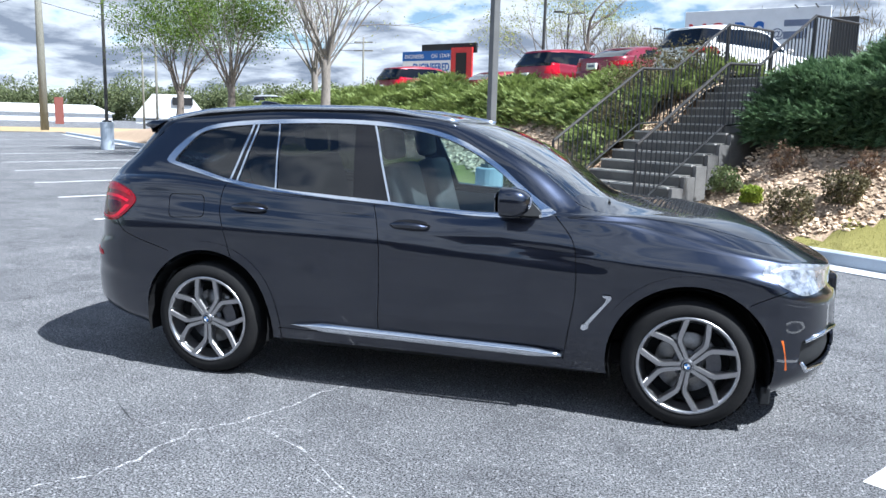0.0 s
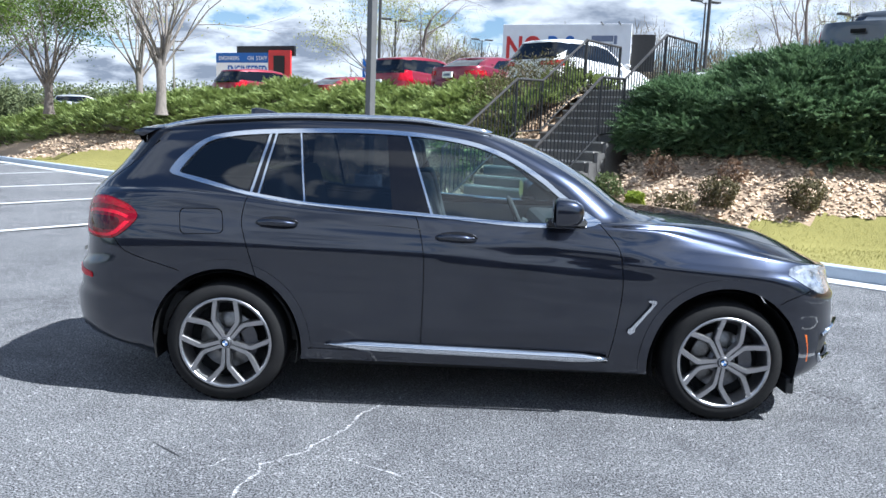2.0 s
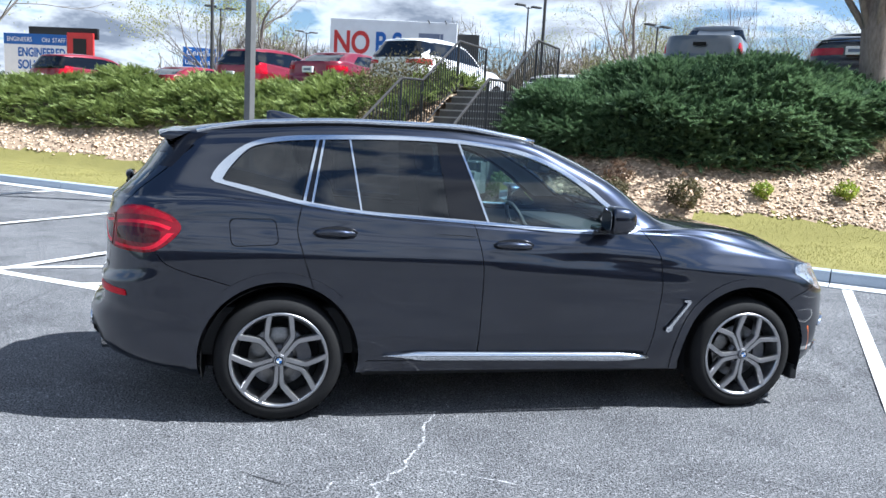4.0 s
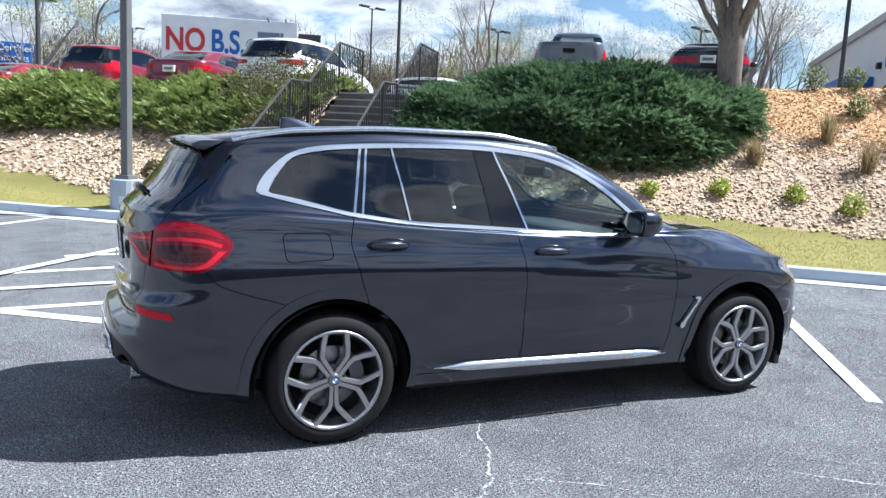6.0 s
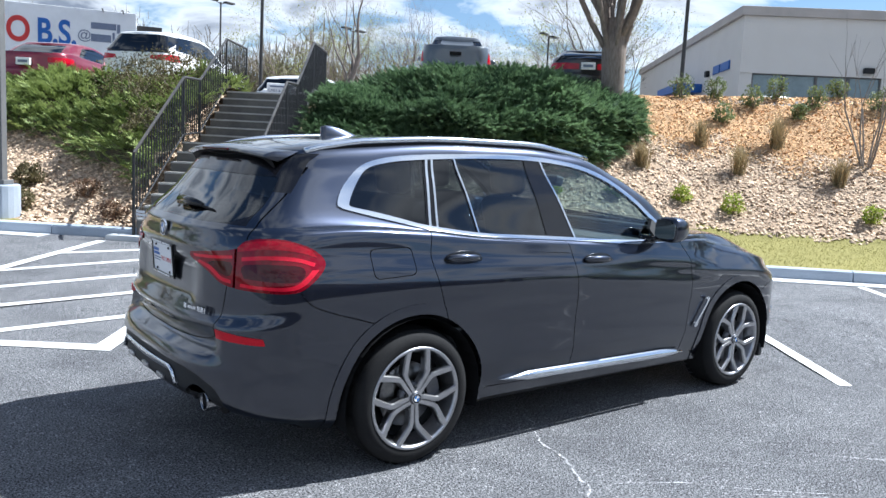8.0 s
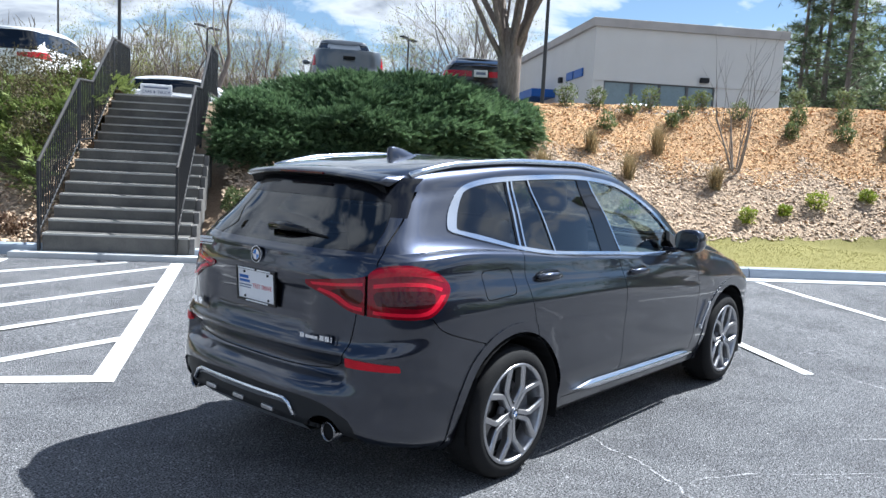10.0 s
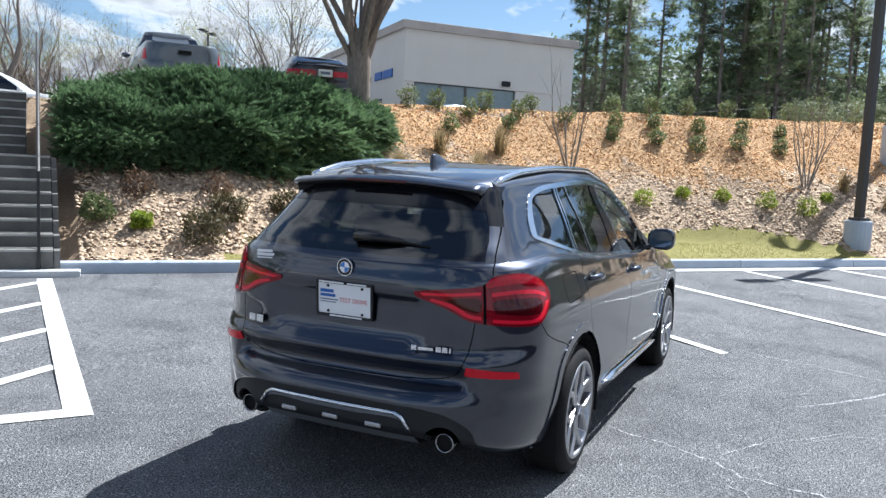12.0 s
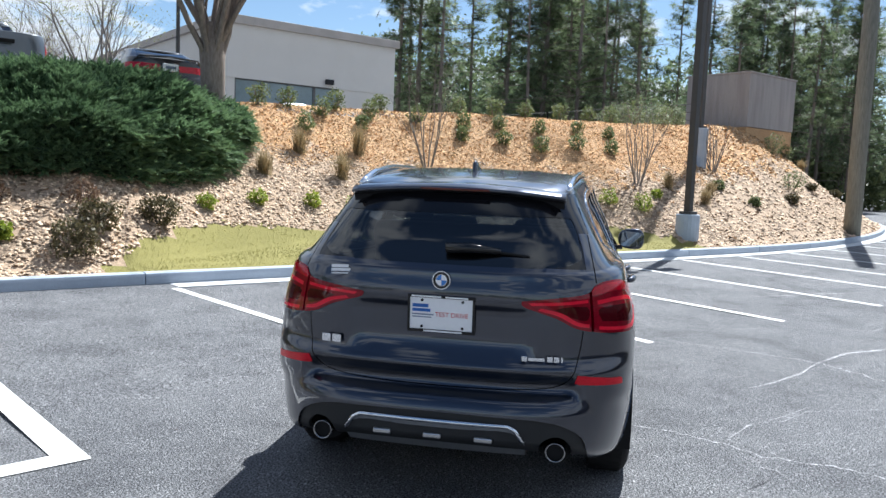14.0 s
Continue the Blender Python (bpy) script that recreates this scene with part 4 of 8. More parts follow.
def shaped(G, cabin_row):
    """Plan taper of the sides and of the cabin."""
    X = G[..., 0]
    k = 1 - 0.012 * (X / 1.5) ** 2 - 0.010 * smooth((-X - 1.3) / 1.1)
    ring_no = np.arange(G.shape[0])[:, None] * 10 / cabin_row
    k = k - smooth((-X - 0.2) / 1.7) * (0.011 * smooth((ring_no - 2) / 2) + 0.013 * smooth((ring_no - 5) / 2))
    k = k - np.clip((ring_no - 7.5) / 4.5, 0, 1) * (0.085 * smooth((-X - 0.7) / 1.5) + 0.02 * smooth((X + 0.2) / 0.8))
    G = G.copy()
    G[..., 1] *= k
    return G


CREASE = ([-0.26, -0.20, -0.15, -0.115, -0.085, -0.06, -0.04, -0.02, 0.0, 0.03, 0.06, 0.09, 0.115], [0.9415, 0.944, 0.944, 0.942, 0.937, 0.9305, 0.9265, 0.9245, 0.9230, 0.9140, 0.9045, 0.8945, 0.887])
G_ = shaped(loft(SUV_RINGS, (20, 64, 22), 5), 50)
# shoulder crease of the doors: a sloping band above it, a hollow below
crease_z = lambda x: np.interp(x, [-1.6, -1.0, -0.67, -0.3, 0.05, 0.4, 0.8, 1.1], [1.03, 1.03, 1.022, 1.005, 0.99, 0.97, 0.935, 0.905])
middle = G_[:50, 52]
for i in range(G_.shape[0]):
    for j in range(G_.shape[1]):
        x, y, z = G_[i, j]
        if i < 46 and -1.7 < x < 1.25 and y > 0.6:
            u = z - crease_z(x)
            fade = smooth((x + 1.55) / 0.6) * smooth((1.2 - x) / 0.5)
            was = np.interp(u + crease_z(0.0), middle[:, 2], middle[:, 1])
            want = np.interp(u, CREASE[0], CREASE[1])
            G_[i, j, 1] += fade * smooth((u + 0.26) / 0.06) * smooth((0.115 - u) / 0.02) * (want - was)
# broad rounded shoulders of the front fenders
row_no = np.arange(G_.shape[0])[:, None] / 5.0
roll_in = np.interp(row_no, [5.6, 7, 8, 9, 10, 11], [0.0, 0.022, 0.062, 0.125, 0.10, 0.0])
G_[..., 1] -= roll_in * smooth((G_[..., 0] - 0.8) / 0.45) * smooth((2.1 - G_[..., 0]) / 0.5) * smooth((G_[..., 1] - 0.35) / 0.4)
# number-plate recess pressed into the tailgate
in_y = smooth((0.43 - np.abs(G_[..., 1])) / 0.06)
in_z = smooth((G_[..., 2] - 0.80) / 0.05) * smooth((1.035 - G_[..., 2]) / 0.02)
G_[..., 0] += np.where(G_[..., 0] < -2.1, 0.026 * in_y * in_z, 0)
# the tailgate tucks in towards its lower edge, above the bumper's ledge
tuck = smooth((0.66 - np.abs(G_[..., 1])) / 0.06) * smooth((0.775 - G_[..., 2]) / 0.10) * smooth((G_[..., 2] - 0.618) / 0.03)
G_[..., 0] += np.where(G_[..., 0] < -2.1, 0.055 * tuck, 0)
body = Shell(G_)

low_side = lambda x, y, z: y > 0.55
DLO_TOP = [(-1.812, 1.312), (-1.80, 1.345), (-1.749, 1.412), (-1.64, 1.500), (-1.52, 1.543), (-1.336, 1.569), (-1.024, 1.588), (-0.707, 1.597), (-0.416, 1.591), (-0.156, 1.566), (0.041, 1.522), (0.206, 1.452), (0.369, 1.352), (0.466, 1.275), (0.596, 1.183), (0.69, 1.126)]
DLO_LOW = [(0.69, 1.122), (0.592, 1.09), (0.263, 1.084), (-0.062, 1.102), (-0.381, 1.122), (-0.697, 1.139), (-1.009, 1.156), (-1.163, 1.171), (-1.33, 1.197), (-1.471, 1.227), (-1.624, 1.259), (-1.79, 1.297)]
dlo_top, dlo_low = soft_line(DLO_TOP, 3), soft_line(DLO_LOW, 3)
inner = soft_line([(-1.752, 1.314), (-1.734, 1.347), (-1.690, 1.408), (-1.612, 1.486), (-1.50, 1.521), (-1.336, 1.543), (-1.024, 1.563), (-0.707, 1.573), (-0.416, 1.567), (-0.156, 1.542), (0.030, 1.499), (0.190, 1.431), (0.350, 1.333), (0.44, 1.262), (0.555, 1.178), (0.61, 1.128)], 3) + soft_line([(0.59, 1.112), (0.263, 1.104), (-0.062, 1.121), (-0.381, 1.141), (-0.697, 1.158), (-1.009, 1.176), (-1.33, 1.218), (-1.471, 1.249), (-1.60, 1.279), (-1.735, 1.305)], 3)
body.cut(dlo_top + dlo_low, SIDE, lambda x, y, z: y > 0.45, "chrome")
greens = lambda x, y, z: y > 0.42
body.cut(inner, SIDE, greens, "pillar", only=("chrome",))
at_z = lambda a, b, z: a[0] + (b[0] - a[0]) * (z - a[1]) / (b[1] - a[1])
C0, C1 = (-1.327, 1.198), (-1.243, 1.569)


def pane(left_low, left_top, right_low, right_top, tag):
    ext = lambda a, b, z: (at_z(a, b, z), z)
    body.cut([ext(left_low, left_top, 1.0), ext(right_low, right_top, 1.0), ext(right_low, right_top, 1.7), ext(left_low, left_top, 1.7)], SIDE, greens, tag, only=("pillar",))


pane((-2.2, 1.2), (-2.2, 1.5), (-1.337, 1.198), (-1.253, 1.569), "quarter_glass")
pane((-1.265, 1.206), (-1.195, 1.555), (-1.008, 1.163), (-1.068, 1.568), "rear_vent_glass")
pane((-0.992, 1.163), (-1.052, 1.568), (-0.50, 1.155), (-0.556, 1.579), "rear_glass")
pane((-0.262, 1.125), (-0.424, 1.575), (0.9, 1.1), (0.9, 1.6), "front_glass")
for a, b, half in (((-1.318, 1.198), (-1.234, 1.569), 0.007), ((-1.272, 1.2), (-1.202, 1.56), 0.006), ((-1.0, 1.16), (-1.06, 1.57), 0.005), ((-0.268, 1.12), (-0.43, 1.58), 0.006)):
    body.cut(band([a, b], half), SIDE, greens, "bar", only=("pillar", "quarter_glass", "rear_vent_glass", "rear_glass", "front_glass"))
# windscreen and rear window, with black borders
body.cut([(-0.9, 1.25), (0.65, 1.212), (0.63, 1.30), (0.59, 1.40), (0.565, 1.475), (0.54, 1.532), (-0.9, 1.536)], REAR, lambda x, y, z: x < -1.9 and z > 1.1, "tail_border")
body.cut(rounded([(-0.9, 1.210), (0.43, 1.213), (0.57, 1.226), (0.635, 1.262), (0.618, 1.32), (0.59, 1.39), (0.565, 1.44), (-0.9, 1.45)], 0.02), REAR, lambda x, y, z: x < -1.9 and z > 1.1, "tail_glass")
body.cut(soft_line([(1.0, -0.2), (0.985, 0.2), (0.93, 0.45), (0.80, 0.66), (0.74, 0.73), (0.40, 0.655), (0.13, 0.585), (0.02, 0.56)]) + soft_line([(0.02, 0.56), (0.07, 0.4), (0.10, 0.2), (0.11, -0.2)]), TOP, lambda x, y, z: z > 1.13 and x > -0.05, "windscreen", only=("body",))
body.cut([(-1.835, 1.556), (-1.90, 1.515), (-1.985, 1.41), (-2.025, 1.365), (-2.3, 1.38), (-2.3, 1.545), (-2.05, 1.548)], SIDE, lambda x, y, z: y > 0.40 and x < -1.8, "tail_border", only=("body",))
# sun roof
body.cut(rounded([(-0.05, -0.3), (-0.05, 0.47), (-0.95, 0.47), (-0.95, -0.3)], 0.05), TOP, lambda x, y, z: z > 1.55, "roof_glass", only=("body",))
# lamps
tail = lambda x, y, z: x < -1.85 and z > 0.85
body.cut(soft_line([(30, 1.068), (40, 1.086), (50, 1.108), (54, 1.150), (60, 1.164), (66, 1.160), (73, 1.126), (77, 1.068), (75.5, 1.010), (70.5, 0.943), (66, 0.926), (58, 0.929), (51, 0.937), (46, 0.953), (41, 0.992), (36, 1.018), (30.5, 1.046), (30, 1.068)], 4)[:-1], ROUND, tail, "tail_lamp")
body.cut(soft_line([(51.5, 1.128), (55, 1.146), (61, 1.156), (67, 1.151), (73, 1.118)], 4) + soft_line([(74.5, 1.085), (68, 1.112), (60, 1.118), (51.5, 1.10)], 4), ROUND, tail, "tail_top", only=("tail_lamp",))
body.cut(soft_line([(32, 1.062), (42, 1.070), (50, 1.082)], 4) + soft_line([(50, 1.068), (42, 1.056), (33, 1.050)], 4), ROUND, tail, "tail_band", only=("tail_lamp",))
body.cut(soft_line([(35, 1.030), (41, 1.006), (46, 0.966), (50, 0.955)], 4) + soft_line([(50, 0.972), (46.5, 0.982), (42, 1.020), (36, 1.040)], 4), ROUND, tail, "tail_band", only=("tail_lamp",))
body.cut(soft_line([(53, 0.946), (60, 0.940), (67, 0.940), (71, 0.965), (75, 1.03)], 4) + soft_line([(73, 1.03), (69.5, 0.975), (66, 0.955), (60, 0.955), (53, 0.962)], 4), ROUND, tail, "tail_band", only=("tail_lamp",))
body.cut(soft_line([(53, 1.078), (60, 1.090), (68, 1.086), (74, 1.06)], 4) + soft_line([(73.5, 1.045), (68, 1.068), (60, 1.072), (53, 1.060)], 4), ROUND, tail, "tail_band", only=("tail_lamp",))
body.cut([(50.6, 0.88), (51.4, 0.88), (51.4, 1.2), (50.6, 1.2)], ROUND, tail, "groove", only=("tail_lamp", "tail_band", "tail_top"))
body.cut(soft_line([(54, 0.985), (54, 1.045), (68, 1.05), (71, 1.02), (68, 0.975), (54, 0.985)], 4)[:-1], ROUND, tail, "tail_dark", only=("tail_lamp",))
body.cut(soft_line([(40, 1.035), (46, 0.995), (49.5, 0.99), (49.5, 1.05), (40, 1.042)], 3)[:-1], ROUND, tail, "tail_dark", only=("tail_lamp",))
body.cut(soft_line([(1.765, 0.868), (1.80, 0.911), (1.93, 0.914), (2.06, 0.898), (2.20, 0.868)], 4) + soft_line([(2.22, 0.80), (2.09, 0.778), (1.99, 0.762), (1.91, 0.790), (1.83, 0.832), (1.765, 0.868)], 4)[:-1], SIDE, lambda x, y, z: x > 1.6 and y > 0.25, "head_lamp", only=("body",))
body.cut(arc(1.985, 0.842, 0.020, 0, 345, 14), SIDE, lambda x, y, z: x > 1.6 and y > 0.25, "head_dark", only=("head_lamp",))
body.cut(arc(2.085, 0.828, 0.018, 0, 345, 14), SIDE, lambda x, y, z: x > 1.6 and y > 0.25, "head_dark", only=("head_lamp",))
body.cut([(1.83, 0.875), (1.88, 0.892), (2.2, 0.862), (2.2, 0.872), (1.88, 0.905), (1.81, 0.885)], SIDE, lambda x, y, z: x > 1.6 and y > 0.25, "head_dark", only=("head_lamp",))
body.cut([(1.873, 0.53), (1.897, 0.53), (1.931, 0.366), (1.906, 0.366)], SIDE, low_side, "marker", only=("body",))
body.cut(rounded([(0.626, 0.704), (0.638, 0.744), (0.838, 0.722), (0.842, 0.691)], 0.006), REAR, lambda x, y, z: x < -2.0, "reflector", only=("body",))
body.cut(rounded([(1.992, 0.528), (2.19, 0.570), (2.24, 0.40), (2.03, 0.348), (1.985, 0.415)], 0.02), SIDE, lambda x, y, z: x > 1.9 and y > 0.35, "intake", only=("body",))
# wheel openings and their trims
for wx in (1.432, -1.432):
    body.cut(arc(wx, 0.352, 0.486, -20, 200, 40) + [(wx - 0.478, -0.1), (wx + 0.478, -0.1)], SIDE, low_side, "arch_front" if wx > 0 else "arch_rear", only=("body", "marker"))
    body.cut(arc(wx, 0.352, 0.434, -25, 205, 40) + [(wx - 0.42, -0.1), (wx + 0.42, -0.1)], SIDE, low_side, "open", only=("body", "arch_front", "arch_rear"))
body.cut(arc(0.556, 0.388, 0.078, 0, 345, 22), REAR, lambda x, y, z: x < -2.1, "pipe_hole", only=("body", "valance"))
# shut lines
lines = [
    (soft_line([(-1.327, 1.20), (-1.35, 1.069), (-1.321, 0.95), (-1.274, 0.80), (-1.24, 0.70)]), SIDE, low_side),
    (soft_line([(-0.366, 1.125), (-0.343, 1.068), (-0.307, 0.883), (-0.306, 0.593), (-0.313, 0.33)]), SIDE, low_side),
    (soft_line([(0.687, 1.11), (0.787, 0.992), (0.815, 0.879), (0.822, 0.715), (0.799, 0.514), (0.768, 0.31)]), SIDE, low_side),
    ([(-0.96, 0.335), (0.768, 0.318)], SIDE, low_side),
    (soft_line([(-2.077, 0.93), (-2.02, 0.869), (-1.9, 0.822), (-1.814, 0.797), (-1.70, 0.763)]), SIDE, low_side),
    (soft_line([(1.72, 0.705), (1.8, 0.745), (1.9, 0.785)]), SIDE, low_side),
    (soft_line([(0.78, 0.76), (1.0, 0.775), (1.4, 0.74), (1.75, 0.66), (1.98, 0.50)]), TOP, lambda x, y, z: z > 0.8 and x > 0.6),
    (soft_line([(-0.2, 0.652), (0.2, 0.653), (0.42, 0.662), (0.55, 0.682), (0.615, 0.74), (0.642, 0.85), (0.652, 0.94)]), REAR, lambda x, y, z: x < -2.0),
    ([(0.70, 1.155), (0.69, 1.2), (0.65, 1.35), (0.595, 1.49)], REAR, lambda x, y, z: x < -1.85 and z > 1.1),
    
]
for points, coord, where in lines:
    body.cut(band(points, 0.0023), coord, where, "groove", only=("body", "arch_front", "arch_rear"))
cap_line = rounded([(-1.711, 1.117), (-1.465, 1.122), (-1.445, 0.985), (-1.695, 0.97)], 0.035, 4)
body.cut(cap_line, SIDE, low_side, "groove", only=("body",))
cx_, cz_ = sum(p[0] for p in cap_line) / len(cap_line), sum(p[1] for p in cap_line) / len(cap_line)
body.cut([(cx_ + (x - cx_) * 0.965, cz_ + (z - cz_) * 0.945) for x, z in cap_line], SIDE, low_side, "fuel_flap", only=("groove",))
# dark lower rear valance with room for the tail pipes
body.cut(soft_line([(-0.2, 0.555), (0.3, 0.55), (0.5, 0.54), (0.62, 0.50), (0.69, 0.42), (0.72, 0.2)]) + [(-0.2, 0.2)], REAR, lambda x, y, z: x < -2.05, "valance", only=("body",))


def sorted_panels():
    """Names the rest of the body after its panels."""
    for i, (f, t) in enumerate(zip(body.F, body.tag)):
        if t != "body":
            continue
        x = sum(body.P[j][0] for j in f) / len(f)
        y = sum(body.P[j][1] for j in f) / len(f)
        z = sum(body.P[j][2] for j in f) / len(f)
        line = lambda pts: np.interp(z, [p[1] for p in pts][::-1], [p[0] for p in pts][::-1])
        front = line([(0.687, 1.13), (0.787, 0.992), (0.815, 0.879), (0.822, 0.715), (0.799, 0.514), (0.768, 0.31)])
        midl = line([(-0.366, 1.125), (-0.343, 1.068), (-0.307, 0.883), (-0.306, 0.593), (-0.313, 0.33)])
        rear = line([(-1.327, 1.20), (-1.35, 1.069), (-1.321, 0.95), (-1.274, 0.80), (-1.15, 0.68), (-0.97, 0.5)])
        if z > 1.13 and -2.3 < x < 0.95 and not (x > 0.55 and z < 1.2 and y > 0.6):
            t = "roof" if not (x < -1.95 and z < 1.52 and y < 0.62) else "tailgate"
            if x < -1.3 and z < 1.56 and y > 0.6:
                t = "quarter_panel"
        elif x < -2.0 and y < 0.652 and 0.652 < z:
            t = "tailgate"
        elif x < -1.8 and z < np.interp(-x, [1.7, 1.81, 2.02, 2.08, 2.3], [0.763, 0.797, 0.869, 0.93, 0.93]) and z < 0.93:
            t = "rear_bumper"
        elif z < 0.33 and -1.0 < x < 0.85:
            t = "sill"
        elif y > 0.5 and midl < x < front and z < 1.13:
            t = "front_door"
        elif y > 0.5 and rear < x <= midl and z < 1.2:
            t = "rear_door"
        elif x <= rear:
            t = "quarter_panel"
        elif x > 1.7 and z < 0.80:
            t = "front_bumper"
        elif z > 0.8 and y < np.interp(x, [0.78, 1.0, 1.4, 1.75, 1.98, 2.2], [0.76, 0.775, 0.74, 0.66, 0.5, 0.3]):
            t = "hood"
        else:
            t = "front_fender"
        body.tag[i] = t


sorted_panels()
car = thing("suv", pose(0, 0, 0), "dark graphite metallic crossover with silver alloy wheels parked on asphalt", "car")
BOTH = (1, -1)
for name in ("front_door", "rear_door", "front_fender", "quarter_panel", "fuel_flap", "sill"):
    body.panel(name, (name,), M["paint"], car, 0.0, 0.016, (-1,) if name == "fuel_flap" else BOTH)
for name in ("hood", "roof", "tailgate", "front_bumper", "rear_bumper"):
    body.panel(name, (name,), M["paint"], car, 0.0, 0.016, BOTH, together=True)
for tag in ("arch_front", "arch_rear"):
    body.panel("wheel_arch_trim", (tag,), M["paint"], car, 0.006, 0.02, BOTH, "raised wheel-arch moulding")
body.panel("window_surround", ("chrome",), M["chrome"], car, 0.006, 0.014, BOTH, "bright satin chrome window surround")
for i, (f, t) in enumerate(zip(body.F, body.tag)):
    if t in ("bar", "pillar"):
        x = sum(body.P[j][0] for j in f) / len(f)
        body.tag[i] = t + str(sum(x > e for e in ((-1.245, -1.12, -0.6) if t == "bar" else (-1.12, -0.75))))
for k in range(4):
    body.panel("window_bar", (f"bar{k}",), M["chrome"], car, 0.004, 0.008, BOTH, "thin chrome window divider")
    body.panel("pillar_cover", (f"pillar{k}",), M["black_gloss"], car, 0.0, 0.01, BOTH, "gloss black pillar cover")
for tag, mat, lab in (("quarter_glass", "tint", "dark privacy glass"), ("rear_vent_glass", "tint", "dark privacy glass"), ("rear_glass", "tint", "dark privacy glass"), ("front_glass", "clear", "clear side glass")):
    for ob in body.panel("window_pane", (tag,), M[mat], car, -0.004, 0, BOTH, lab):
        ob.visible_shadow = mat == "tint"
for ob in body.panel("windscreen", ("windscreen",), M["screen"], car, -0.002, 0, BOTH, "clear windscreen", together=True):
    ob.visible_shadow = False
body.panel("rear_window", ("tail_glass",), M["tint"], car, -0.003, 0, BOTH, "dark rear window", together=True)
body.panel("rear_window_border", ("tail_border",), M["black_gloss"], car, -0.001, 0.01, BOTH, "black window border", together=True)
body.panel("sunroof", ("roof_glass",), M["black_gloss"], car, 0.001, 0.01, BOTH, "dark glass sunroof", together=True)
body.panel("tail_lamp", ("tail_lamp",), M["lens_wine"], car, 0.006, 0.03, BOTH, "red tail lamp")
body.panel("tail_lamp_band", ("tail_band",), M["lens_band"], car, 0.007, 0.03, BOTH, "bright red light band")
body.panel("tail_lamp_cap", ("tail_top",), M["lens_red"], car, 0.007, 0.03, BOTH, "clear red top of the lamp")
body.panel("tail_lamp_inset", ("tail_dark",), M["lens_dark"], car, 0.006, 0.03, BOTH, "dark red lamp inset")
body.panel("headlight", ("head_lamp",), M["lamp_clear"], car, 0.003, 0.03, BOTH, "clear headlight")
body.panel("headlight_inset", ("head_dark",), M["silver"], car, 0.003, 0.03, BOTH, "grey headlight inset")
body.panel("side_marker", ("marker",), M["orange"], car, 0.004, 0.01, BOTH, "amber side marker")
body.panel("rear_reflector", ("reflector",), M["reflector"], car, 0.005, 0.012, BOTH, "red bumper reflector")
body.panel("side_intake", ("intake",), M["plastic"], car, -0.03, 0.0, BOTH, "black bumper intake")
body.panel("rear_valance", ("valance",), M["plastic"], car, -0.012, 0.02, BOTH, "black lower valance", together=True)
solid = ("front_door", "rear_door", "front_fender", "quarter_panel", "hood", "roof", "tailgate", "front_bumper", "rear_bumper", "sill", "groove", "fuel_flap", "chrome", "pillar0", "pillar1", "pillar2", "bar0", "bar1", "bar2", "bar3", "tail_lamp", "tail_band", "tail_top", "tail_dark", "head_lamp", "head_dark", "marker", "reflector", "arch_front", "arch_rear", "tail_border", "roof_glass", "valance")
body.panel("inner_shell", solid, M["black"], car, -0.018, 0, BOTH, "black inner body", together=True)
body.panel("headliner", ("roof", "roof_glass"), M["lining"], car, -0.035, 0, BOTH, "grey cabin lining", together=True)
for tag in ("front_door", "rear_door"):
    body.panel("door_lining", (tag,), M["lining"], car, -0.06, 0, BOTH, "grey door lining")


# ---- the car's loose parts ----
def lathe(bm, profile, axis_y=0.0, n=48):
    """Turns (radius, y) pairs round the y axis."""
    rows = []
    for i in range(n):
        a = 2 * math.pi * i / n
        rows.append([bm.verts.new((r * math.cos(a), y, r * math.sin(a))) for r, y in profile])
    for i in range(n):
        r0, r1 = rows[i], rows[(i + 1) % n]
        for k in range(len(profile) - 1):
            bm.faces.new((r0[k], r0[k + 1], r1[k + 1], r1[k]))
    bmesh.ops.recalc_face_normals(bm, faces=bm.faces)


def sweep_box(bm, points, widths, deep_top, deep_low):
    """A spoke: a ridge along points in the x-z plane, with bevelled shoulders; the outside is towards -y."""
    rows = []
    for i, (x, z, y) in enumerate(points):
        a, b = points[max(i - 1, 0)], points[min(i + 1, len(points) - 1)]
        d = Vector((b[0] - a[0], b[1] - a[1])).normalized()
        n = Vector((-d.y, d.x))
        w = widths[i]
        row = []
        for off, dy in ((-1.0, deep_low), (-1.0, 0.010), (-0.72, 0.0), (0.72, 0.0), (1.0, 0.010), (1.0, deep_low)):
            row.append(bm.verts.new((x + n.x * w * off, y + dy, z + n.y * w * off)))
        rows.append(row)
    for r0, r1 in zip(rows, rows[1:]):
        for k in range(5):
            bm.faces.new((r0[k], r0[k + 1], r1[k + 1], r1[k]))
    bm.faces.new(rows[0][::-1])
    bm.faces.new(rows[-1])
    bmesh.ops.recalc_face_normals(bm, faces=bm.faces)


